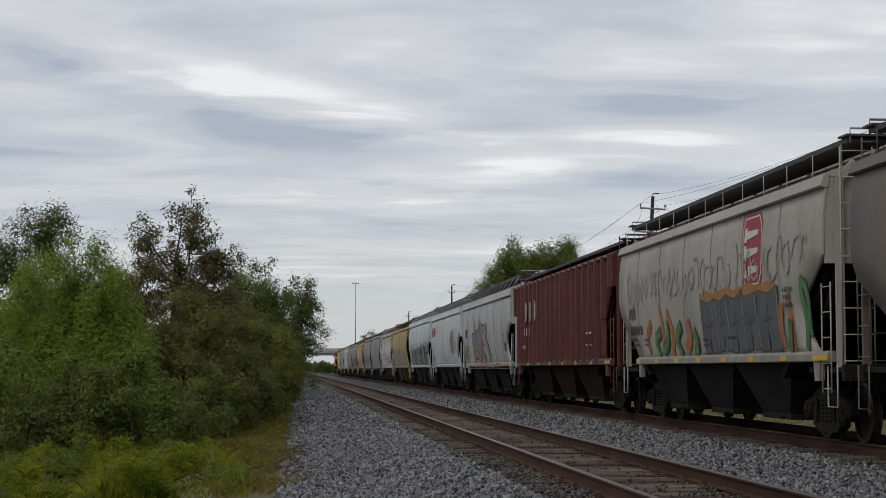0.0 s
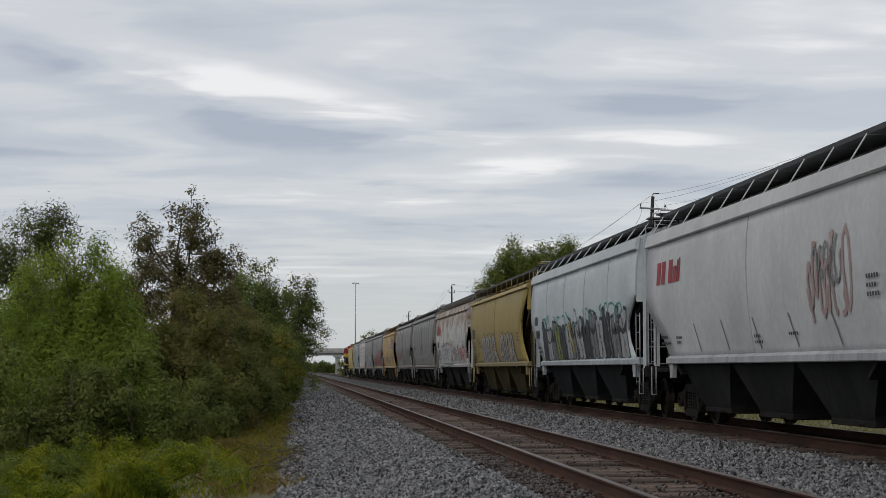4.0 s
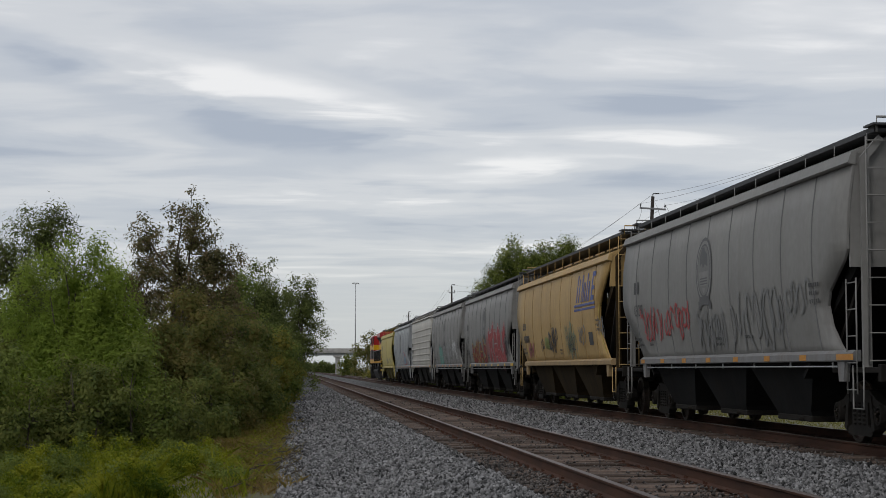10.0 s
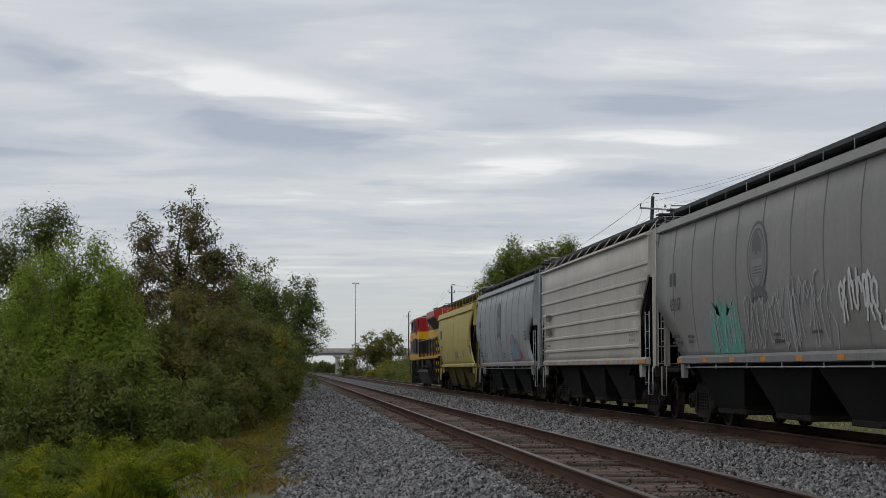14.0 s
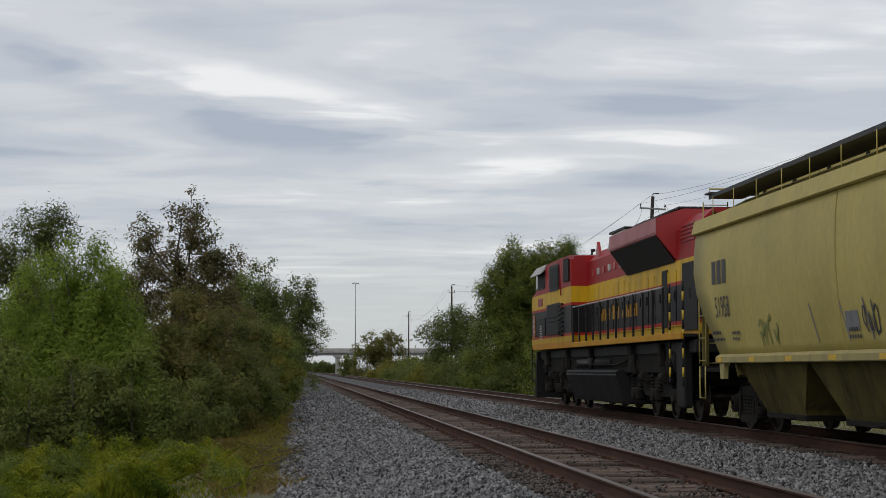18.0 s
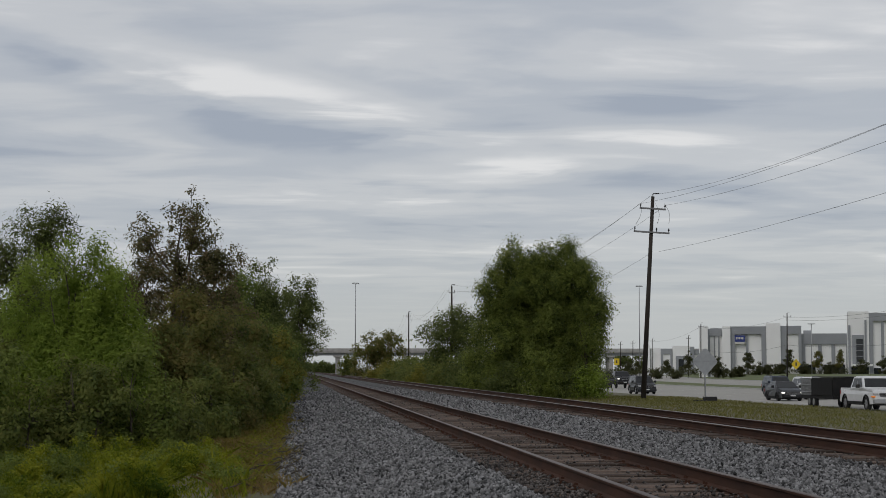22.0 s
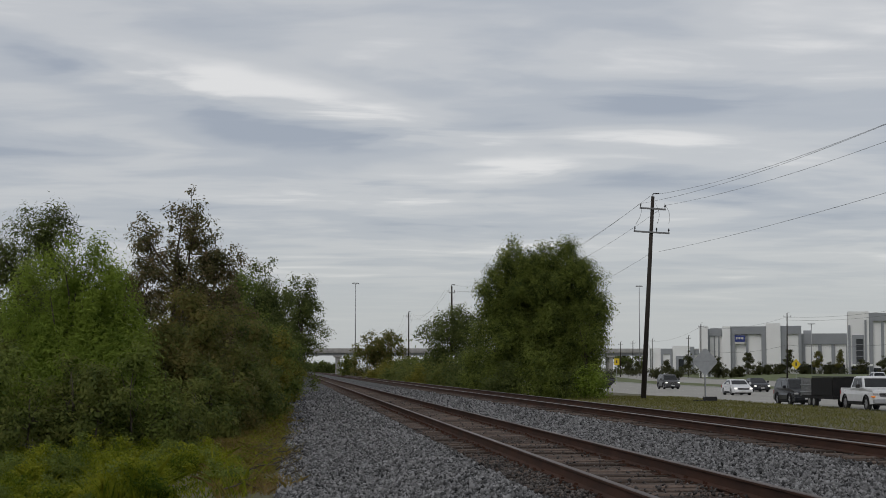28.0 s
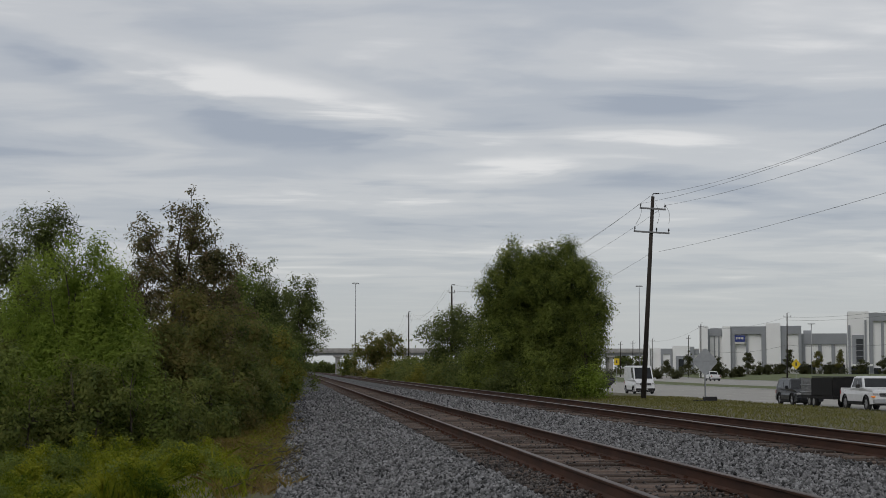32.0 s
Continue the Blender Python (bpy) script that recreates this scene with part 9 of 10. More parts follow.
def clutter():
    sign(27.5, 113, -1.0, 2.68, 1.36, "diamond", M["sign_back"], 12, "bare back of a diamond road sign on a thin post", base=True)
    sign(29.2, 158, -1.2, 1.35, 1.22, "diamond", M["sign_back_dark"], 12, "dull back of a diamond road sign beside the trees")
    sign(81.5, 273, -1.1, 3.1, 1.25, "diamond", M["yellow_sign"], 12, "yellow diamond warning sign on the lawn")
    sign(57.5, 302, -1.1, 3.6, 1.2, "rect", M["yellow_sign"], 8, "yellow warning sign on the median")
    light_mast(21.0, 579, 31.5, "tall grey light mast with a ring of floodlights")
    lamp = thing("street_lamp", pose(127.9, 415, ROAD_Z + 0.1), "slim pale street lamp on the lawn", "street lamp")
    bm = bmesh.new(); tube(bm, (0, 0, 0), (0, 0, 13.4), 0.16, 0.09, n=8); part("mast", bm, M["galv"], lamp)
    bm = bmesh.new(); box(bm, -0.9, 0.9, -0.2, 0.2, 13.4, 13.6, bevel=0.05); part("lamp_head", bm, M["galv"], lamp)
    mp = thing("marker_post", pose(13.9, 240, -0.85), "weathered grey marker post beside the main track", "marker post")
    bm = bmesh.new(); box(bm, -0.05, 0.05, -0.05, 0.05, 0, 2.2); part("post", bm, M["galv"], mp)
    bm = bmesh.new(); box(bm, -0.16, 0.16, -0.075, -0.052, 1.6, 2.25); part("panel", bm, M["white_wall"], mp)
    brl = thing("traffic_barrel", pose(76.3, 222, ROAD_Z + 0.13), "red and white traffic barrel on the lawn", "traffic barrel")
    for k in range(4):
        bm = bmesh.new(); tube(bm, (0, 0, 0.27 * k), (0, 0, 0.27 * k + 0.27), 0.34 - 0.02 * k, 0.33 - 0.02 * k, n=14); part("drum_band", bm, M["tail_red"] if k % 2 == 0 else M["white_wall"], brl)
    light_mast(120.5, 590, 31.5, "tall grey light mast with a ring of floodlights")
    for x, y, h in ((102.0, 348, 14.0), (105.5, 438, 14.2), (126, 540, 13), (118.5, 560, 12.5), (104, 540, 11), (115, 575, 12)):
        utility_pole(x, y, -1.2, h, 0.6, arms=((0.4, 1.6),), r=0.17)
    for a, b in (((102, 348, 12), (105.5, 438, 12.2)), ((105.5, 438, 12.2), (118.5, 560, 10.5)), ((102, 348, 6.2), (105.5, 438, 6.4)), ((102, 348, 12), (100, 240, 12.4)), ((102, 348, 6.2), (100, 240, 6.8)), ((102, 348, 11.4), (100, 240, 11.6))):
        sag_wire(a, b, 1.2, 0.02)
    g = "young trees in front of the warehouses"
    rng = random.Random(3)
    for i, (col, w, h) in enumerate([(0.2476, 1.78, 3.6), (0.2582, 1.47, 2.9), (0.2693, 1.47, 3.2), (0.2746, 1.24, 3.0), (0.2806, 1.71, 3.3), (0.2959, 1.47, 3.3), (0.3109, 1.78, 3.2), (0.3287, 2.02, 3.6), (0.342, 1.66, 5.0), (0.2105, 1.43, 2.6), (0.2221, 1.66, 3.0), (0.2549, 0.71, 1.8)]):
        d = 425
        x, y = col * d, d - 0.0872 * col * d
        tree("round_bush", x, y, lawn_z(x, y) - 0.05, [(0, 0, h * 0.52, w, w, h * 0.46), (0.3 * w, 0, h * 0.4, 0.75 * w, w, h * 0.36), (-0.35 * w, 0, h * 0.38, 0.7 * w, w, h * 0.36)], 190, 26, 0.24, (0.24, 0.13), M["olive_bush"], "rounded dark olive bush on the lawn", "bush", trunk_r=0.06, seed=200 + i, limbs=2, rough=0.25, group=g)
    for i, (col, w, h) in enumerate([(0.2288, 1.3, 7.6), (0.2449, 1.1, 5.6), (0.2637, 1.3, 6.4), (0.2873, 1.2, 6.4), (0.3037, 1.4, 6.2), (0.3165, 0.8, 6.0), (0.216, 1.2, 5.0), (0.1938, 1.4, 4.6), (0.1988, 1.2, 4.4)]):
        d = 423 if col > 0.235 else 470
        x, y = col * d, d - 0.0872 * col * d
        tree("young_tree", x, y, lawn_z(x, y) - 0.05, [(0, 0, h * 0.58, w, w, h * 0.26), (0.1, 0, h * 0.84, w * 0.55, w * 0.6, h * 0.17), (-0.2, 0, h * 0.4, w * 0.8, w, h * 0.14)], 260, 18, 0.2, (0.24, 0.12), M["shrub_red"] if i in (4, 5) else M["olive_bush"], "thin young tree with turning leaves on the lawn" if i in (4, 5) else "slim dark green young tree on the lawn", trunk_r=0.06, seed=230 + i, limbs=4, rough=0.5, group=g)
    # clipped hedge along the lawn
    rngn = np.random.default_rng(6)
    C = np.stack([rngn.uniform(76, 158, 1500), np.zeros(1500), rngn.uniform(0.1, 1.5, 1500)], 1)
    C[:, 2] *= 0.75 + 0.35 * np.sin(C[:, 0] * 0.9) * np.sin(C[:, 0] * 0.37)
    C[:, 1] = 470 - 0.27 * C[:, 0] + rngn.uniform(-2, 2, 1500)
    P = np.repeat(C, 20, 0) + rngn.normal(0, 0.3, (len(C) * 20, 3))
    Vq, Fq = leaf_quads(rngn, P + np.array([0, 0, -0.05]), 0.26, 0.14, 0)
    tagged(soup("hedge", Vq, Fq, M["olive_bush"]), "low dark hedge in front of the warehouses", "hedge", kind="stuff")
    for i in range(14):
        x = 90 + i * 14 + rng.uniform(-4, 4)
        h = rng.uniform(8, 14)
        tree("tree", x, 860 + rng.uniform(0, 60), -1.2, [(0, 0, h * 0.7, 5, 4, h * 0.3), (0, 0, h * 0.4, 6, 4, h * 0.35)], 120, 14, 0.9, (1.2, 0.6), M["willow_dark"], "far dark tree behind the buildings", seed=300 + i, limbs=2, group="far trees behind the buildings")


power_line()
roads()
buildings()
bridge()
clutter()
# ---- road vehicles; their fronts point to -y ----
CARPAINT = {k: mat(k + "_car_paint", c, tuple(v * 0.9 for v in c), 1.5, 0.3, 0.0, fine=0.04, spec=0.35) for k, c in dict(white=(0.72, 0.72, 0.72), black=(0.018, 0.018, 0.02), navy=(0.025, 0.035, 0.055), charcoal=(0.022, 0.023, 0.026), grey=(0.07, 0.07, 0.074)).items()}
M["headlight"] = glow_mat("headlight", (1.0, 0.97, 0.9), 1.1)
M["headlight_off"] = mat("headlight_lens", (0.5, 0.5, 0.5), (0.42, 0.42, 0.43), 4, 0.15, fine=0.05)
M["amber_glow"] = glow_mat("amber_lamp", (0.8, 0.25, 0.03), 0.25)
M["car_glass"] = mat("dark_car_glass", (0.012, 0.014, 0.016), (0.02, 0.022, 0.024), 2, 0.08, fine=0.05, spec=0.35)
M["flat_black"] = mat("black_trailer_paint", (0.012, 0.012, 0.013), (0.022, 0.021, 0.02), 3, 0.7, fine=0.2, spec=0.2)
M["rim"] = mat("alloy_rim", (0.45, 0.45, 0.46), (0.36, 0.36, 0.37), 5, 0.35, 0.7, fine=0.1)
M["plate"] = mat("plate_white", (0.6, 0.6, 0.6), (0.55, 0.55, 0.55), 4, 0.5, fine=0.05)
SPEC = dict(
    sedan=dict(L=4.85, W=1.85, H=1.46, g=0.20, hood=0.86, belt=0.96, tail=1.02, base=(-1.15, 1.95), roof=(-0.30, 0.95), wb=1.38, r=0.33),
    suv=dict(L=4.9, W=1.92, H=1.76, g=0.24, hood=1.02, belt=1.10, tail=1.12, base=(-1.25, 2.35), roof=(-0.50, 2.10), wb=1.42, r=0.37),
    jeep=dict(L=4.25, W=1.88, H=1.86, g=0.30, hood=1.12, belt=1.16, tail=1.16, base=(-0.55, 2.05), roof=(-0.40, 2.02), wb=1.25, r=0.41),
    pickup=dict(L=5.9, W=2.03, H=1.98, g=0.38, hood=1.22, belt=1.30, tail=1.28, base=(-1.35, 1.0), roof=(-0.62, 0.72), wb=1.85, r=0.41),
    lifted=dict(L=5.9, W=2.10, H=2.15, g=0.55, hood=1.42, belt=1.48, tail=1.46, base=(-1.35, 1.0), roof=(-0.62, 0.72), wb=1.85, r=0.50),
    van=dict(L=5.9, W=2.0, H=2.72, g=0.25, hood=1.25, belt=1.35, tail=1.35, base=(-2.25, 2.92), roof=(-1.35, 2.90), wb=1.85, r=0.36),
)


def vehicle(name, kind, paint, label, lights=True, amber=False, category="car"):
    sp = SPEC[kind]
    L, W, H = sp["L"], sp["W"], sp["H"]
    body_m = CARPAINT[paint]
    v = thing(name, pose(0, 0, 0), label, category, "vehicles on the road")
    hl, hw, g, r, wb = L / 2, W / 2, sp["g"], sp["r"], sp["wb"]
    truck_bed = kind in ("pickup", "lifted")
    rear_y = hl
    # lower body with wheel arches cut into its outline
    def arch(c):
        return [(c - 1.22 * r * math.cos(a), r + 1.22 * r * math.sin(a)) for a in (radians(q) for q in (170, 140, 110, 90, 70, 40, 10))]
    bottom = [(hl - 0.05, g + 0.12)]
    back = [(p[0], max(p[1], g)) for p in arch(wb)]
    front = [(p[0], max(p[1], g)) for p in arch(-wb)]
    if truck_bed:
        top = [(-hl + 0.12, sp["hood"] - 0.10), (-hl + 0.35, sp["hood"]), (sp["base"][0], sp["belt"]), (sp["base"][1], sp["belt"]), (sp["base"][1] + 0.05, sp["tail"]), (hl, sp["tail"])]
    else:
        top = [(-hl + 0.10, sp["hood"] - 0.18), (-hl + 0.35, sp["hood"] - 0.06), (sp["base"][0], sp["belt"]), (sp["base"][1], sp["tail"]), (hl - 0.08, sp["tail"] - 0.04), (hl, sp["tail"] - 0.25)]
    back_sorted = sorted(back, key=lambda p: -p[0])
    front_sorted = sorted(front, key=lambda p: -p[0])
    outline = [(-hl + 0.06, g + 0.05), (-hl, g + 0.30)] + top + [(hl, g + 0.3)] + bottom + [(wb + 1.25 * r, g)] + back_sorted + [(wb - 1.25 * r, g), (-wb + 1.25 * r, g)] + front_sorted + [(-wb - 1.25 * r, g)]
    bm = bmesh.new()
    prism(bm, outline, "x", -hw, hw)
    for vt in bm.verts:
        k = (vt.co.y + hl) / L
        t = 0.10 * max(0, 1 - 5 * k) + 0.06 * max(0, 5 * k - 4) + (0.05 if vt.co.z > sp["hood"] - 0.3 else 0)
        vt.co.x *= 1 - t
    long_edges = [e for e in bm.edges if abs(e.verts[0].co.x - e.verts[1].co.x) < 0.25 * W and e.calc_length() > 0.05 and min(e.verts[0].co.z, e.verts[1].co.z) > g + 0.2]
    bmesh.ops.bevel(bm, geom=long_edges, offset=0.045, segments=2, affect="EDGES", clamp_overlap=True)
    body = part("body", bm, body_m, v)
    for s in (-1, 1):
        for y in (-wb, wb):
            bm = bmesh.new()
            path_tube(bm, [(s * (hw - 0.02), y + 1.2 * r * math.cos(radians(q)), r + 1.2 * r * math.sin(radians(q))) for q in range(-5, 186, 19)], 0.05, 6)
            part("wheel_arch", bm, M["flat_black"] if kind != "sedan" else body_m, v)
        bm = bmesh.new(); box(bm, s * (hw - 0.06), s * (hw + 0.012), -wb + 1.3 * r, wb - 1.3 * r, g - 0.02, g + 0.16, bevel=0.02); part("sill", bm, M["flat_black"], v)
        for y in ((-0.55, 0.35) if not truck_bed else (-0.45, 0.45)):
            bm = bmesh.new(); box(bm, s * (hw * 0.945), s * (hw * 0.945 + 0.035), y + 0.3, y + 0.5, sp["belt"] - 0.2, sp["belt"] - 0.16, bevel=0.008); part("door_handle", bm, body_m, v)
    # cabin
    b0, b1 = sp["base"]; r0, r1 = sp["roof"]
    bw, rw = hw * 0.93, hw * (0.74 if kind != "van" else 0.86)
    zb, zr = sp["belt"] - 0.02, H
    bm = bmesh.new()
    sweep(bm, [[(-bw, b0, zb), (bw, b0, zb), (bw, b1, zb), (-bw, b1, zb)], [(-rw * 1.05, r0 - 0.05, zr - 0.09), (rw * 1.05, r0 - 0.05, zr - 0.09), (rw * 1.05, r1 + 0.05, zr - 0.09), (-rw * 1.05, r1 + 0.05, zr - 0.09)], [(-rw * 0.9, r0 + 0.12, zr), (rw * 0.9, r0 + 0.12, zr), (rw * 0.9, r1 - 0.1, zr), (-rw * 0.9, r1 - 0.1, zr)]])
    cabin = part("cabin", bm, body_m, v)
    def lerp(a, b, t):
        return a + (b - a) * t
    def pane(corners, normal):
        bm = bmesh.new()
        n = Vector(normal).normalized() * 0.012
        A = [bm.verts.new(Vector(c) + n) for c in corners]
        B = [bm.verts.new(Vector(c) - n) for c in corners]
        k = len(A)
        bm.faces.new(A); bm.faces.new(B[::-1])
        for i in range(k):
            bm.faces.new((A[i], B[i], B[(i + 1) % k], A[(i + 1) % k]))
        bmesh.ops.recalc_face_normals(bm, faces=bm.faces)
        return part("window", bm, M["car_glass"], v)
    zt = zr - 0.12
    t0, t1 = 0.10, 0.92
    def edge_pt(y_b, y_r, t, s):
        return (s * lerp(bw, rw * 1.05, t), lerp(y_b, y_r, t), lerp(zb, zr - 0.09, t))
    f = 0.90
    pane([(-lerp(bw, rw, t0) * f, lerp(b0, r0 - 0.05, t0), lerp(zb, zr - 0.09, t0)), (lerp(bw, rw, t0) * f, lerp(b0, r0 - 0.05, t0), lerp(zb, zr - 0.09, t0)), (lerp(bw, rw, t1) * f, lerp(b0, r0 - 0.05, t1), lerp(zb, zr - 0.09, t1)), (-lerp(bw, rw, t1) * f, lerp(b0, r0 - 0.05, t1), lerp(zb, zr - 0.09, t1))], (0, -1, 0.6))
    if kind != "van":
        pane([(-lerp(bw, rw, t0) * f, lerp(b1, r1 + 0.05, t0), lerp(zb, zr - 0.09, t0)), (lerp(bw, rw, t0) * f, lerp(b1, r1 + 0.05, t0), lerp(zb, zr - 0.09, t0)), (lerp(bw, rw, t1) * f, lerp(b1, r1 + 0.05, t1), lerp(zb, zr - 0.09, t1)), (-lerp(bw, rw, t1) * f, lerp(b1, r1 + 0.05, t1), lerp(zb, zr - 0.09, t1))], (0, 1, 0.5))
    cuts = [(0.10, 0.50), (0.53, 0.90)] if kind != "van" else [(0.05, 0.24)]
    for s in (-1, 1):
        for a, c in cuts:
            q = []
            for t, u in ((t0, a), (t0, c), (t1, c), (t1, a)):
                y = lerp(lerp(b0, r0 - 0.05, t), lerp(b1, r1 + 0.05, t), u)
                q.append((s * lerp(bw, rw * 1.05, t), y, lerp(zb, zr - 0.09, t)))
            pane(q, (s, 0, 0.3))
        bm = bmesh.new(); box(bm, s * (hw + 0.02), s * (hw + 0.24), b0 + 0.35, b0 + 0.5, sp["belt"] + 0.0, sp["belt"] + 0.20, bevel=0.03); part("mirror", bm, body_m if kind != "pickup" else M["rubber"], v)
        bm = bmesh.new(); box(bm, s * hw * 0.64, s * hw * 0.90, -hl - 0.01, -hl + 0.2, sp["hood"] - 0.30, sp["hood"] - 0.18, bevel=0.03); part("headlight", bm, (M["headlight"] if lights else M["headlight_off"]), v)
        bm = bmesh.new(); box(bm, s * hw * 0.72, s * hw * 0.93, hl - 0.12, hl + 0.012, sp["tail"] - 0.42, sp["tail"] - 0.15, bevel=0.02); part("tail_lamp", bm, M["tail_red"], v)
        if amber and s == -1:
            bm = bmesh.new(); box(bm, s * hw * 0.80, s * hw * 0.96, -hl - 0.02, -hl + 0.3, sp["hood"] - 0.44, sp["hood"] - 0.36, bevel=0.02); part("turn_signal", bm, M["amber_glow"], v)
        for y in (-wb, wb):
            wheel = new("wheel"); wheel.parent = v; wheel.matrix_basis = pose(s * (hw - 0.13), y, r)
            bm = bmesh.new()
            n = 20
            prof = [(-0.11, r * 0.66), (-0.115, r * 0.92), (-0.08, r), (0.08, r), (0.115, r * 0.92), (0.11, r * 0.66)]
            R = [[bm.verts.new((x, q * math.cos(6.283 * i / n), q * math.sin(6.283 * i / n))) for i in range(n)] for x, q in prof]
            for a, c in zip(R, R[1:]):
                for i in range(n):
                    bm.faces.new((a[i], a[(i + 1) % n], c[(i + 1) % n], c[i]))
            part("tyre", bm, M["rubber"], wheel)
            bm = bmesh.new()
            tube(bm, (s * -0.06, 0, 0), (s * 0.085, 0, 0), r * 0.67, n=18)
            for k in range(5):
                a = 6.283 * k / 5
                tube(bm, (s * 0.086, 0.1 * r * math.cos(a), 0.1 * r * math.sin(a)), (s * 0.1, 0.58 * r * math.cos(a), 0.58 * r * math.sin(a)), 0.03, n=5)
            part("rim", bm, M["rim"] if paint != "black" else M["steel_dark"], wheel)
    bm = bmesh.new()
    gw = hw * (0.55 if kind != "jeep" else 0.5)
    box(bm, -gw, gw, -hl - 0.015, -hl + 0.1, sp["hood"] - 0.40, sp["hood"] - 0.20, bevel=0.02)
    gr = part("grille", bm, M["steel_dark"], v)
    for k in range(3):
        bm = bmesh.new(); box(bm, -gw, gw, -hl - 0.025, -hl - 0.016, sp["hood"] - 0.37 + 0.06 * k, sp["hood"] - 0.355 + 0.06 * k); part("grille_bar", bm, M["rim"], gr)
    bm = bmesh.new(); box(bm, -hw * 0.92, hw * 0.92, -hl - 0.06, -hl + 0.12, g + 0.06, g + 0.30, bevel=0.04); part("front_bumper", bm, M["steel_dark"] if kind in ("jeep", "lifted", "van") else (M["rim"] if kind == "pickup" else body_m), v)
    bm = bmesh.new(); box(bm, -hw * 0.92, hw * 0.92, hl - 0.1, hl + 0.06, g + 0.10, g + 0.32, bevel=0.04); part("rear_bumper", bm, M["steel_dark"] if kind != "pickup" else M["rim"], v)
    bm = bmesh.new(); box(bm, -0.2, 0.2, -hl - 0.075, -hl - 0.062, g + 0.16, g + 0.27); part("number_plate", bm, M["plate"], v)
    bm = bmesh.new(); box(bm, -hw * 0.8, hw * 0.8, -hl + 0.4, hl - 0.4, g - 0.06, g + 0.05); part("underbody", bm, M["rubber"], v)
    if truck_bed:
        bm = bmesh.new(); box(bm, -hw * 0.8, hw * 0.8, sp["base"][1] + 0.12, hl - 0.1, sp["tail"] + 0.003, sp["tail"] + 0.02); part("bed_opening", bm, M["rubber"], v)
    if kind == "suv":
        for s in (-1, 1):
            bm = bmesh.new(); tube(bm, (s * rw * 0.85, r0 + 0.3, H + 0.04), (s * rw * 0.85, r1 - 0.3, H + 0.04), 0.02, n=6); part("roof_rail", bm, M["rim"] if paint == "white" else M["steel_dark"], v)
    if kind == "jeep":
        bm = bmesh.new(); tube(bm, (0.1, hl - 0.05, 1.0), (0.1, hl + 0.2, 1.0), 0.38, n=18); part("spare_wheel", bm, M["rubber"], v)
    return v


def trailer(x, y):
    t = thing("utility_trailer", pose(x, y, ROAD_Z), "black utility trailer with a pale slatted rack", "trailer")
    bm = bmesh.new(); box(bm, -1.05, 1.05, -3.2, 3.3, 0.55, 0.75, bevel=0.02); part("bed", bm, M["flat_black"], t)
    for s in (-1, 1):
        bm = bmesh.new(); box(bm, s * 1.06 - 0.03, s * 1.06 + 0.03, -3.1, 1.0, 0.76, 1.85, bevel=0.01); part("side_panel", bm, M["flat_black"], t)
        for k in range(10):
            bm = bmesh.new(); box(bm, s * 1.08 - 0.02, s * 1.08 + 0.02, 1.15 + 0.22 * k, 1.22 + 0.22 * k, 0.76, 1.80); part("slat", bm, M["galv"], t)
        for z in (0.95, 1.4, 1.8):
            bm = bmesh.new(); tube(bm, (s * 1.11, 1.0, z), (s * 1.11, 3.3, z), 0.025, n=6); part("rail", bm, M["galv"], t)
        for yy in (0.6, 1.5):
            bm = bmesh.new(); tube(bm, (s * 0.86, yy, 0.36), (s * 1.08, yy, 0.36), 0.36, n=18); wl = part("wheel", bm, M["flat_black"], t)
            bm = bmesh.new(); tube(bm, (s * 1.081, yy, 0.36), (s * 1.1, yy, 0.36), 0.2, n=14); part("rim", bm, M["rim"], wl)
    for k in range(9):
        bm = bmesh.new(); box(bm, -1.02 + 0.245 * k, -0.96 + 0.245 * k, 3.26, 3.32, 0.76, 1.80); part("slat", bm, M["galv"], t)
    bm = bmesh.new(); box(bm, -1.05, 1.05, -3.2, 1.0, 1.86, 1.92); part("cover", bm, M["flat_black"], t)
    bm = bmesh.new(); box(bm, -1.02, 1.02, -3.16, -3.1, 0.76, 1.85); part("front_panel", bm, M["flat_black"], t)
    # black box added behind the slats so that their gaps look shaded
    bm = bmesh.new(); box(bm, -0.95, 0.95, 1.05, 3.1, 0.76, 1.7, bevel=0.03); part("cargo_box", bm, M["flat_black"], t)
    bm = bmesh.new(); tube(bm, (0, -3.2, 0.6), (0, -4.0, 0.5), 0.06, n=8); part("drawbar", bm, M["steel_dark"], t)


def at_road(ob, x, y):
    ob.matrix_basis = pose(x, y, ROAD_Z)
    return ob


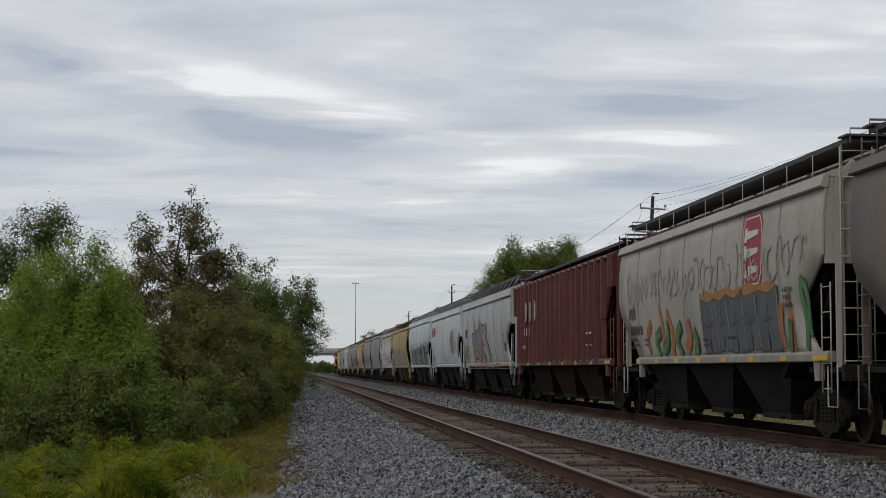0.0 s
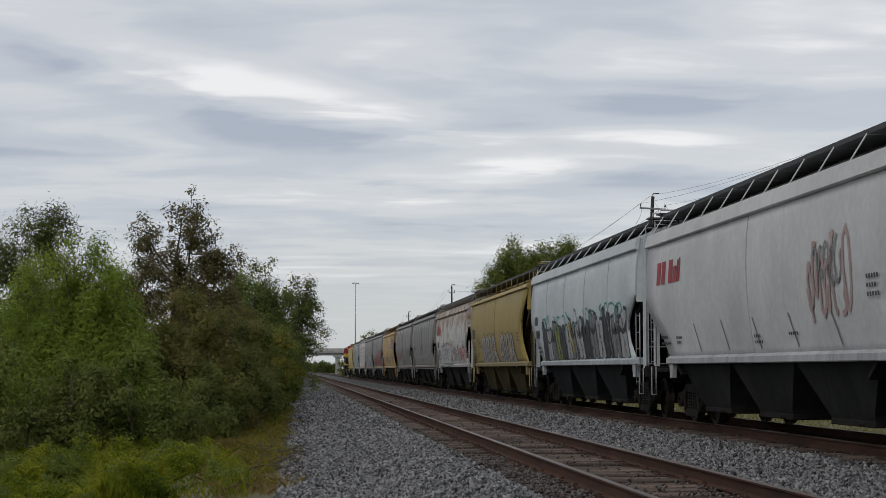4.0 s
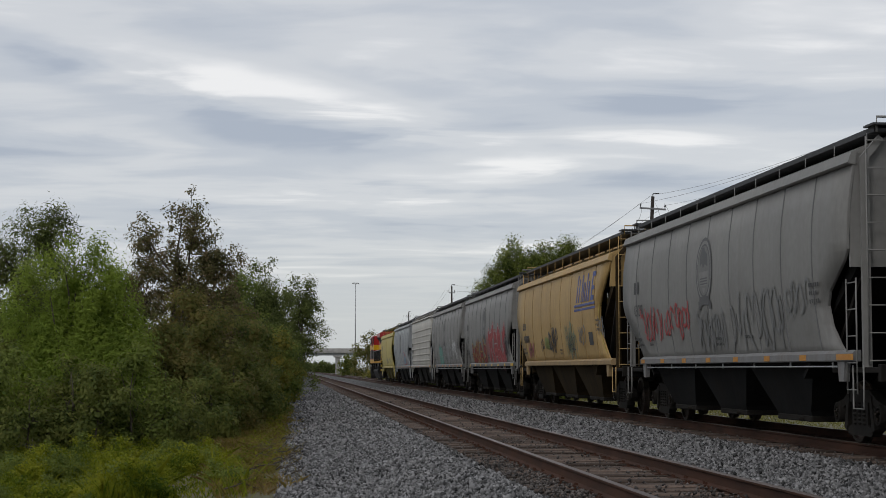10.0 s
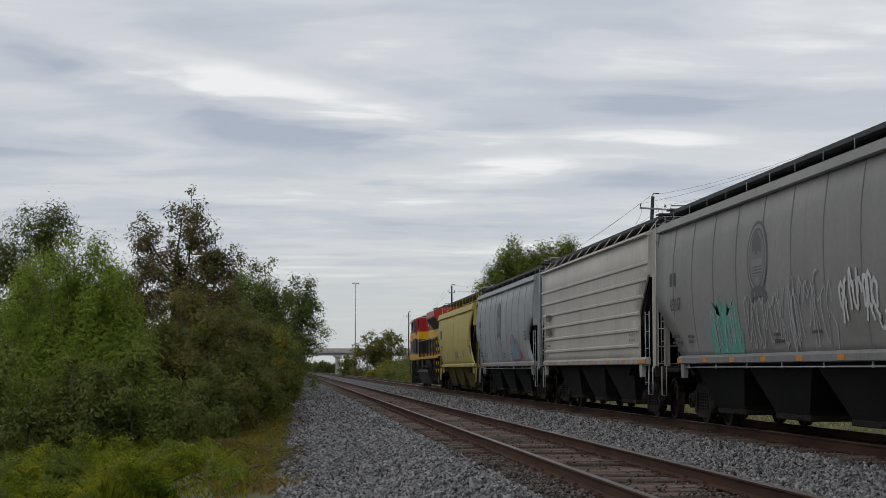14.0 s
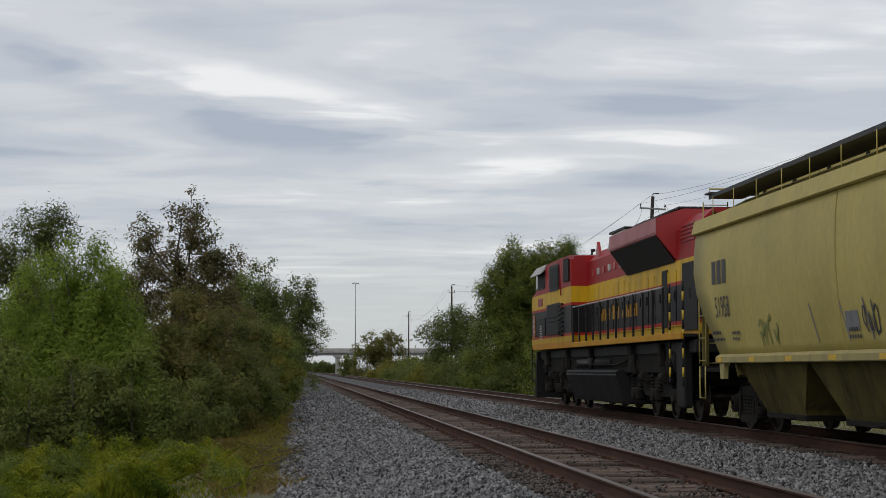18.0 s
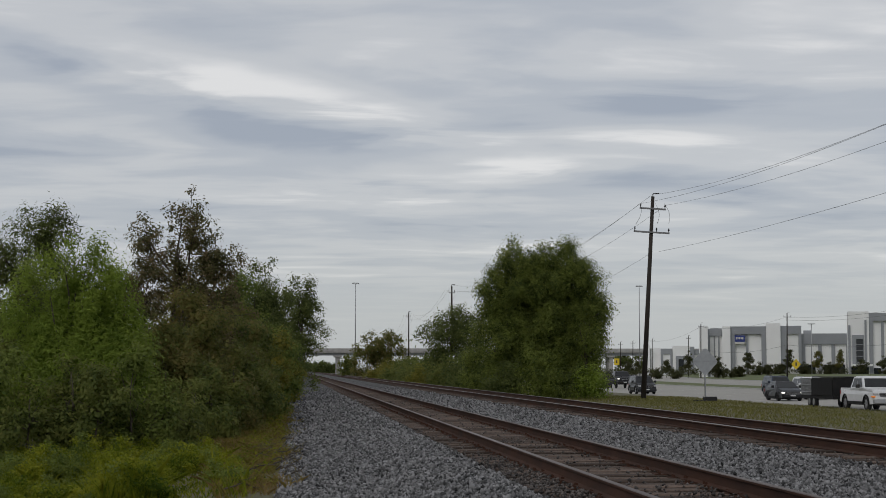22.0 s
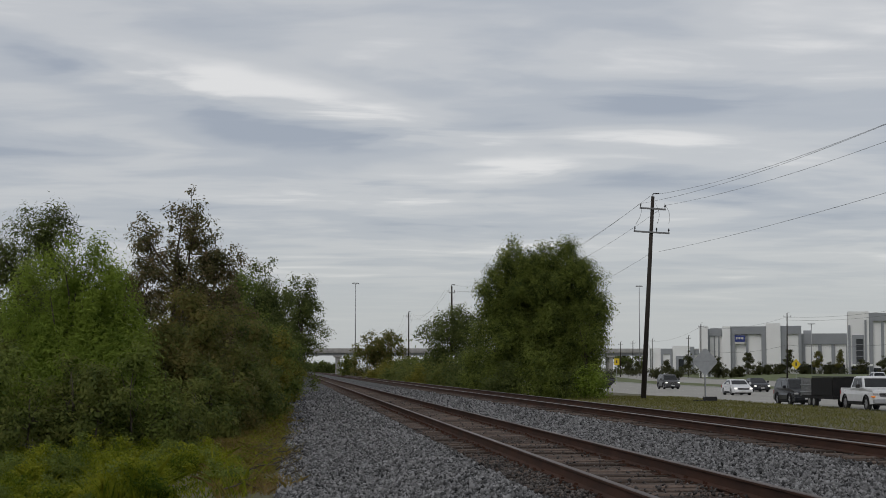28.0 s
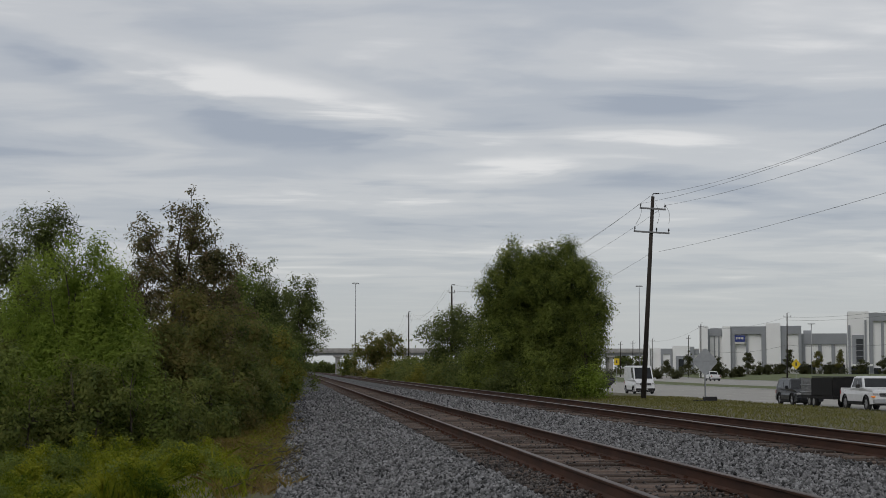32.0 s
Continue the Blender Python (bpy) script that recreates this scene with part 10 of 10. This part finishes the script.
at_road(vehicle("pickup_truck", "pickup", "white", "white crew cab pickup truck stopped with its turn signal on", False, True, "pickup truck"), 33.5, 97.2)
trailer(33.5, 104.3)
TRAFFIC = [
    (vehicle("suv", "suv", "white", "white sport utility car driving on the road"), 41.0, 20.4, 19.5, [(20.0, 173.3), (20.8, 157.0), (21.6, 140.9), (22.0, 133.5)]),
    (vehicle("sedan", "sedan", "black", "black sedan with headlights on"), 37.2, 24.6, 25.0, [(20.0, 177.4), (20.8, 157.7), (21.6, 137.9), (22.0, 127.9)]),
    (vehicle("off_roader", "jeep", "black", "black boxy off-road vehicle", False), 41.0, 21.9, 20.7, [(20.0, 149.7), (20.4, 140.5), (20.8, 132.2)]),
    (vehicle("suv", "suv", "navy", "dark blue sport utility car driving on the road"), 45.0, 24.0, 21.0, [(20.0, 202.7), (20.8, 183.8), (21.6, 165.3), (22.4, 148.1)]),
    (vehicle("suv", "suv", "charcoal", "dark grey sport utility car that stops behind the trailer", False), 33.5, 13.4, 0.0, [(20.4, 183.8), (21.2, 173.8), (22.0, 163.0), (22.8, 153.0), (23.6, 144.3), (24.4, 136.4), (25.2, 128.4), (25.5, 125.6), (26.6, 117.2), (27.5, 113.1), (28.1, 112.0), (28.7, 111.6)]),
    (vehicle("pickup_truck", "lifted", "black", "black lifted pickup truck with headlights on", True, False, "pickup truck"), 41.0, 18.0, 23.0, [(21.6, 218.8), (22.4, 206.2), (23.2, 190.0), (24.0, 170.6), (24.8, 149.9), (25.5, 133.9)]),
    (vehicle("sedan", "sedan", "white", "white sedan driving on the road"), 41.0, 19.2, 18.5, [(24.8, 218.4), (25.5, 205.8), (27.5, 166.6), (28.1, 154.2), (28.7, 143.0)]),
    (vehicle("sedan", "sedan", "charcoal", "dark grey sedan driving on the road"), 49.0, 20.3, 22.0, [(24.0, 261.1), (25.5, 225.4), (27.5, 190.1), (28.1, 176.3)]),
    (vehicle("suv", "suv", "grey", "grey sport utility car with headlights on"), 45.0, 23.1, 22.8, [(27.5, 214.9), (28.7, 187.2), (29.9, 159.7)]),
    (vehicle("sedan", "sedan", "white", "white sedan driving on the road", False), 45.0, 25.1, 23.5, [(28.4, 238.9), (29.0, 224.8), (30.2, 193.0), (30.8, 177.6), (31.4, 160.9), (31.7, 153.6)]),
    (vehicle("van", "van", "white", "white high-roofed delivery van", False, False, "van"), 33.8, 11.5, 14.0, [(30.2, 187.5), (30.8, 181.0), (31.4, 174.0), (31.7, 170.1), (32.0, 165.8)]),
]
AWAY = vehicle("pickup_truck", "pickup", "white", "white pickup truck driving away on the far carriageway", False, False, "pickup truck")
# ---- motion ----
# how far the train falls behind an even pace, in metres: it slows towards the end
TRAIN_LAG = [(0, 0.45), (1.5, 0.52), (3, 0.6), (5, 0.35), (7, 0.07), (9, 0.0), (11, -0.1), (13, -0.3), (15, -0.15), (17, 0.1), (18, 0.39), (18.6, 0.62), (19, 0.72), (19.4, 0.97), (20, 1.5), (21, 2.5), (32, 13.5)]


def motions():
    for ob, y0 in TRAIN:
        walk(ob, [(t, pose(MAIN, y0 - SPEED * t + lag, MAIN_Z)) for t, lag in TRAIN_LAG])
    # wheels roll until their vehicle has gone by behind the camera
    start = dict((ob.name, y0) for ob, y0 in TRAIN)
    for wheel, ob in WHEELSETS:
        base = wheel.matrix_basis.copy()
        big = ob.name.startswith("diesel")
        r = 0.535 if big else 0.455
        end = min(32.0, max(0.5, (start[ob.name] + 5) / SPEED))
        n = int(end * FPS)
        rows = []
        for i in range(n + 1):
            t = i / FPS
            rows.append((t, base @ Matrix.Rotation(-SPEED * t / r, 4, "X")))
        rows.append((32.0, rows[-1][1]))
        walk(wheel, rows)
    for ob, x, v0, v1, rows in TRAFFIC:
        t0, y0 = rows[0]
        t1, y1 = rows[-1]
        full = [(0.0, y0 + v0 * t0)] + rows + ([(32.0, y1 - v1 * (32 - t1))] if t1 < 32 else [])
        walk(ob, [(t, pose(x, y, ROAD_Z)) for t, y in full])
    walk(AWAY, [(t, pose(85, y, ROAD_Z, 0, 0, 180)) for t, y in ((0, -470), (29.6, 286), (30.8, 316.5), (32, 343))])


motions()
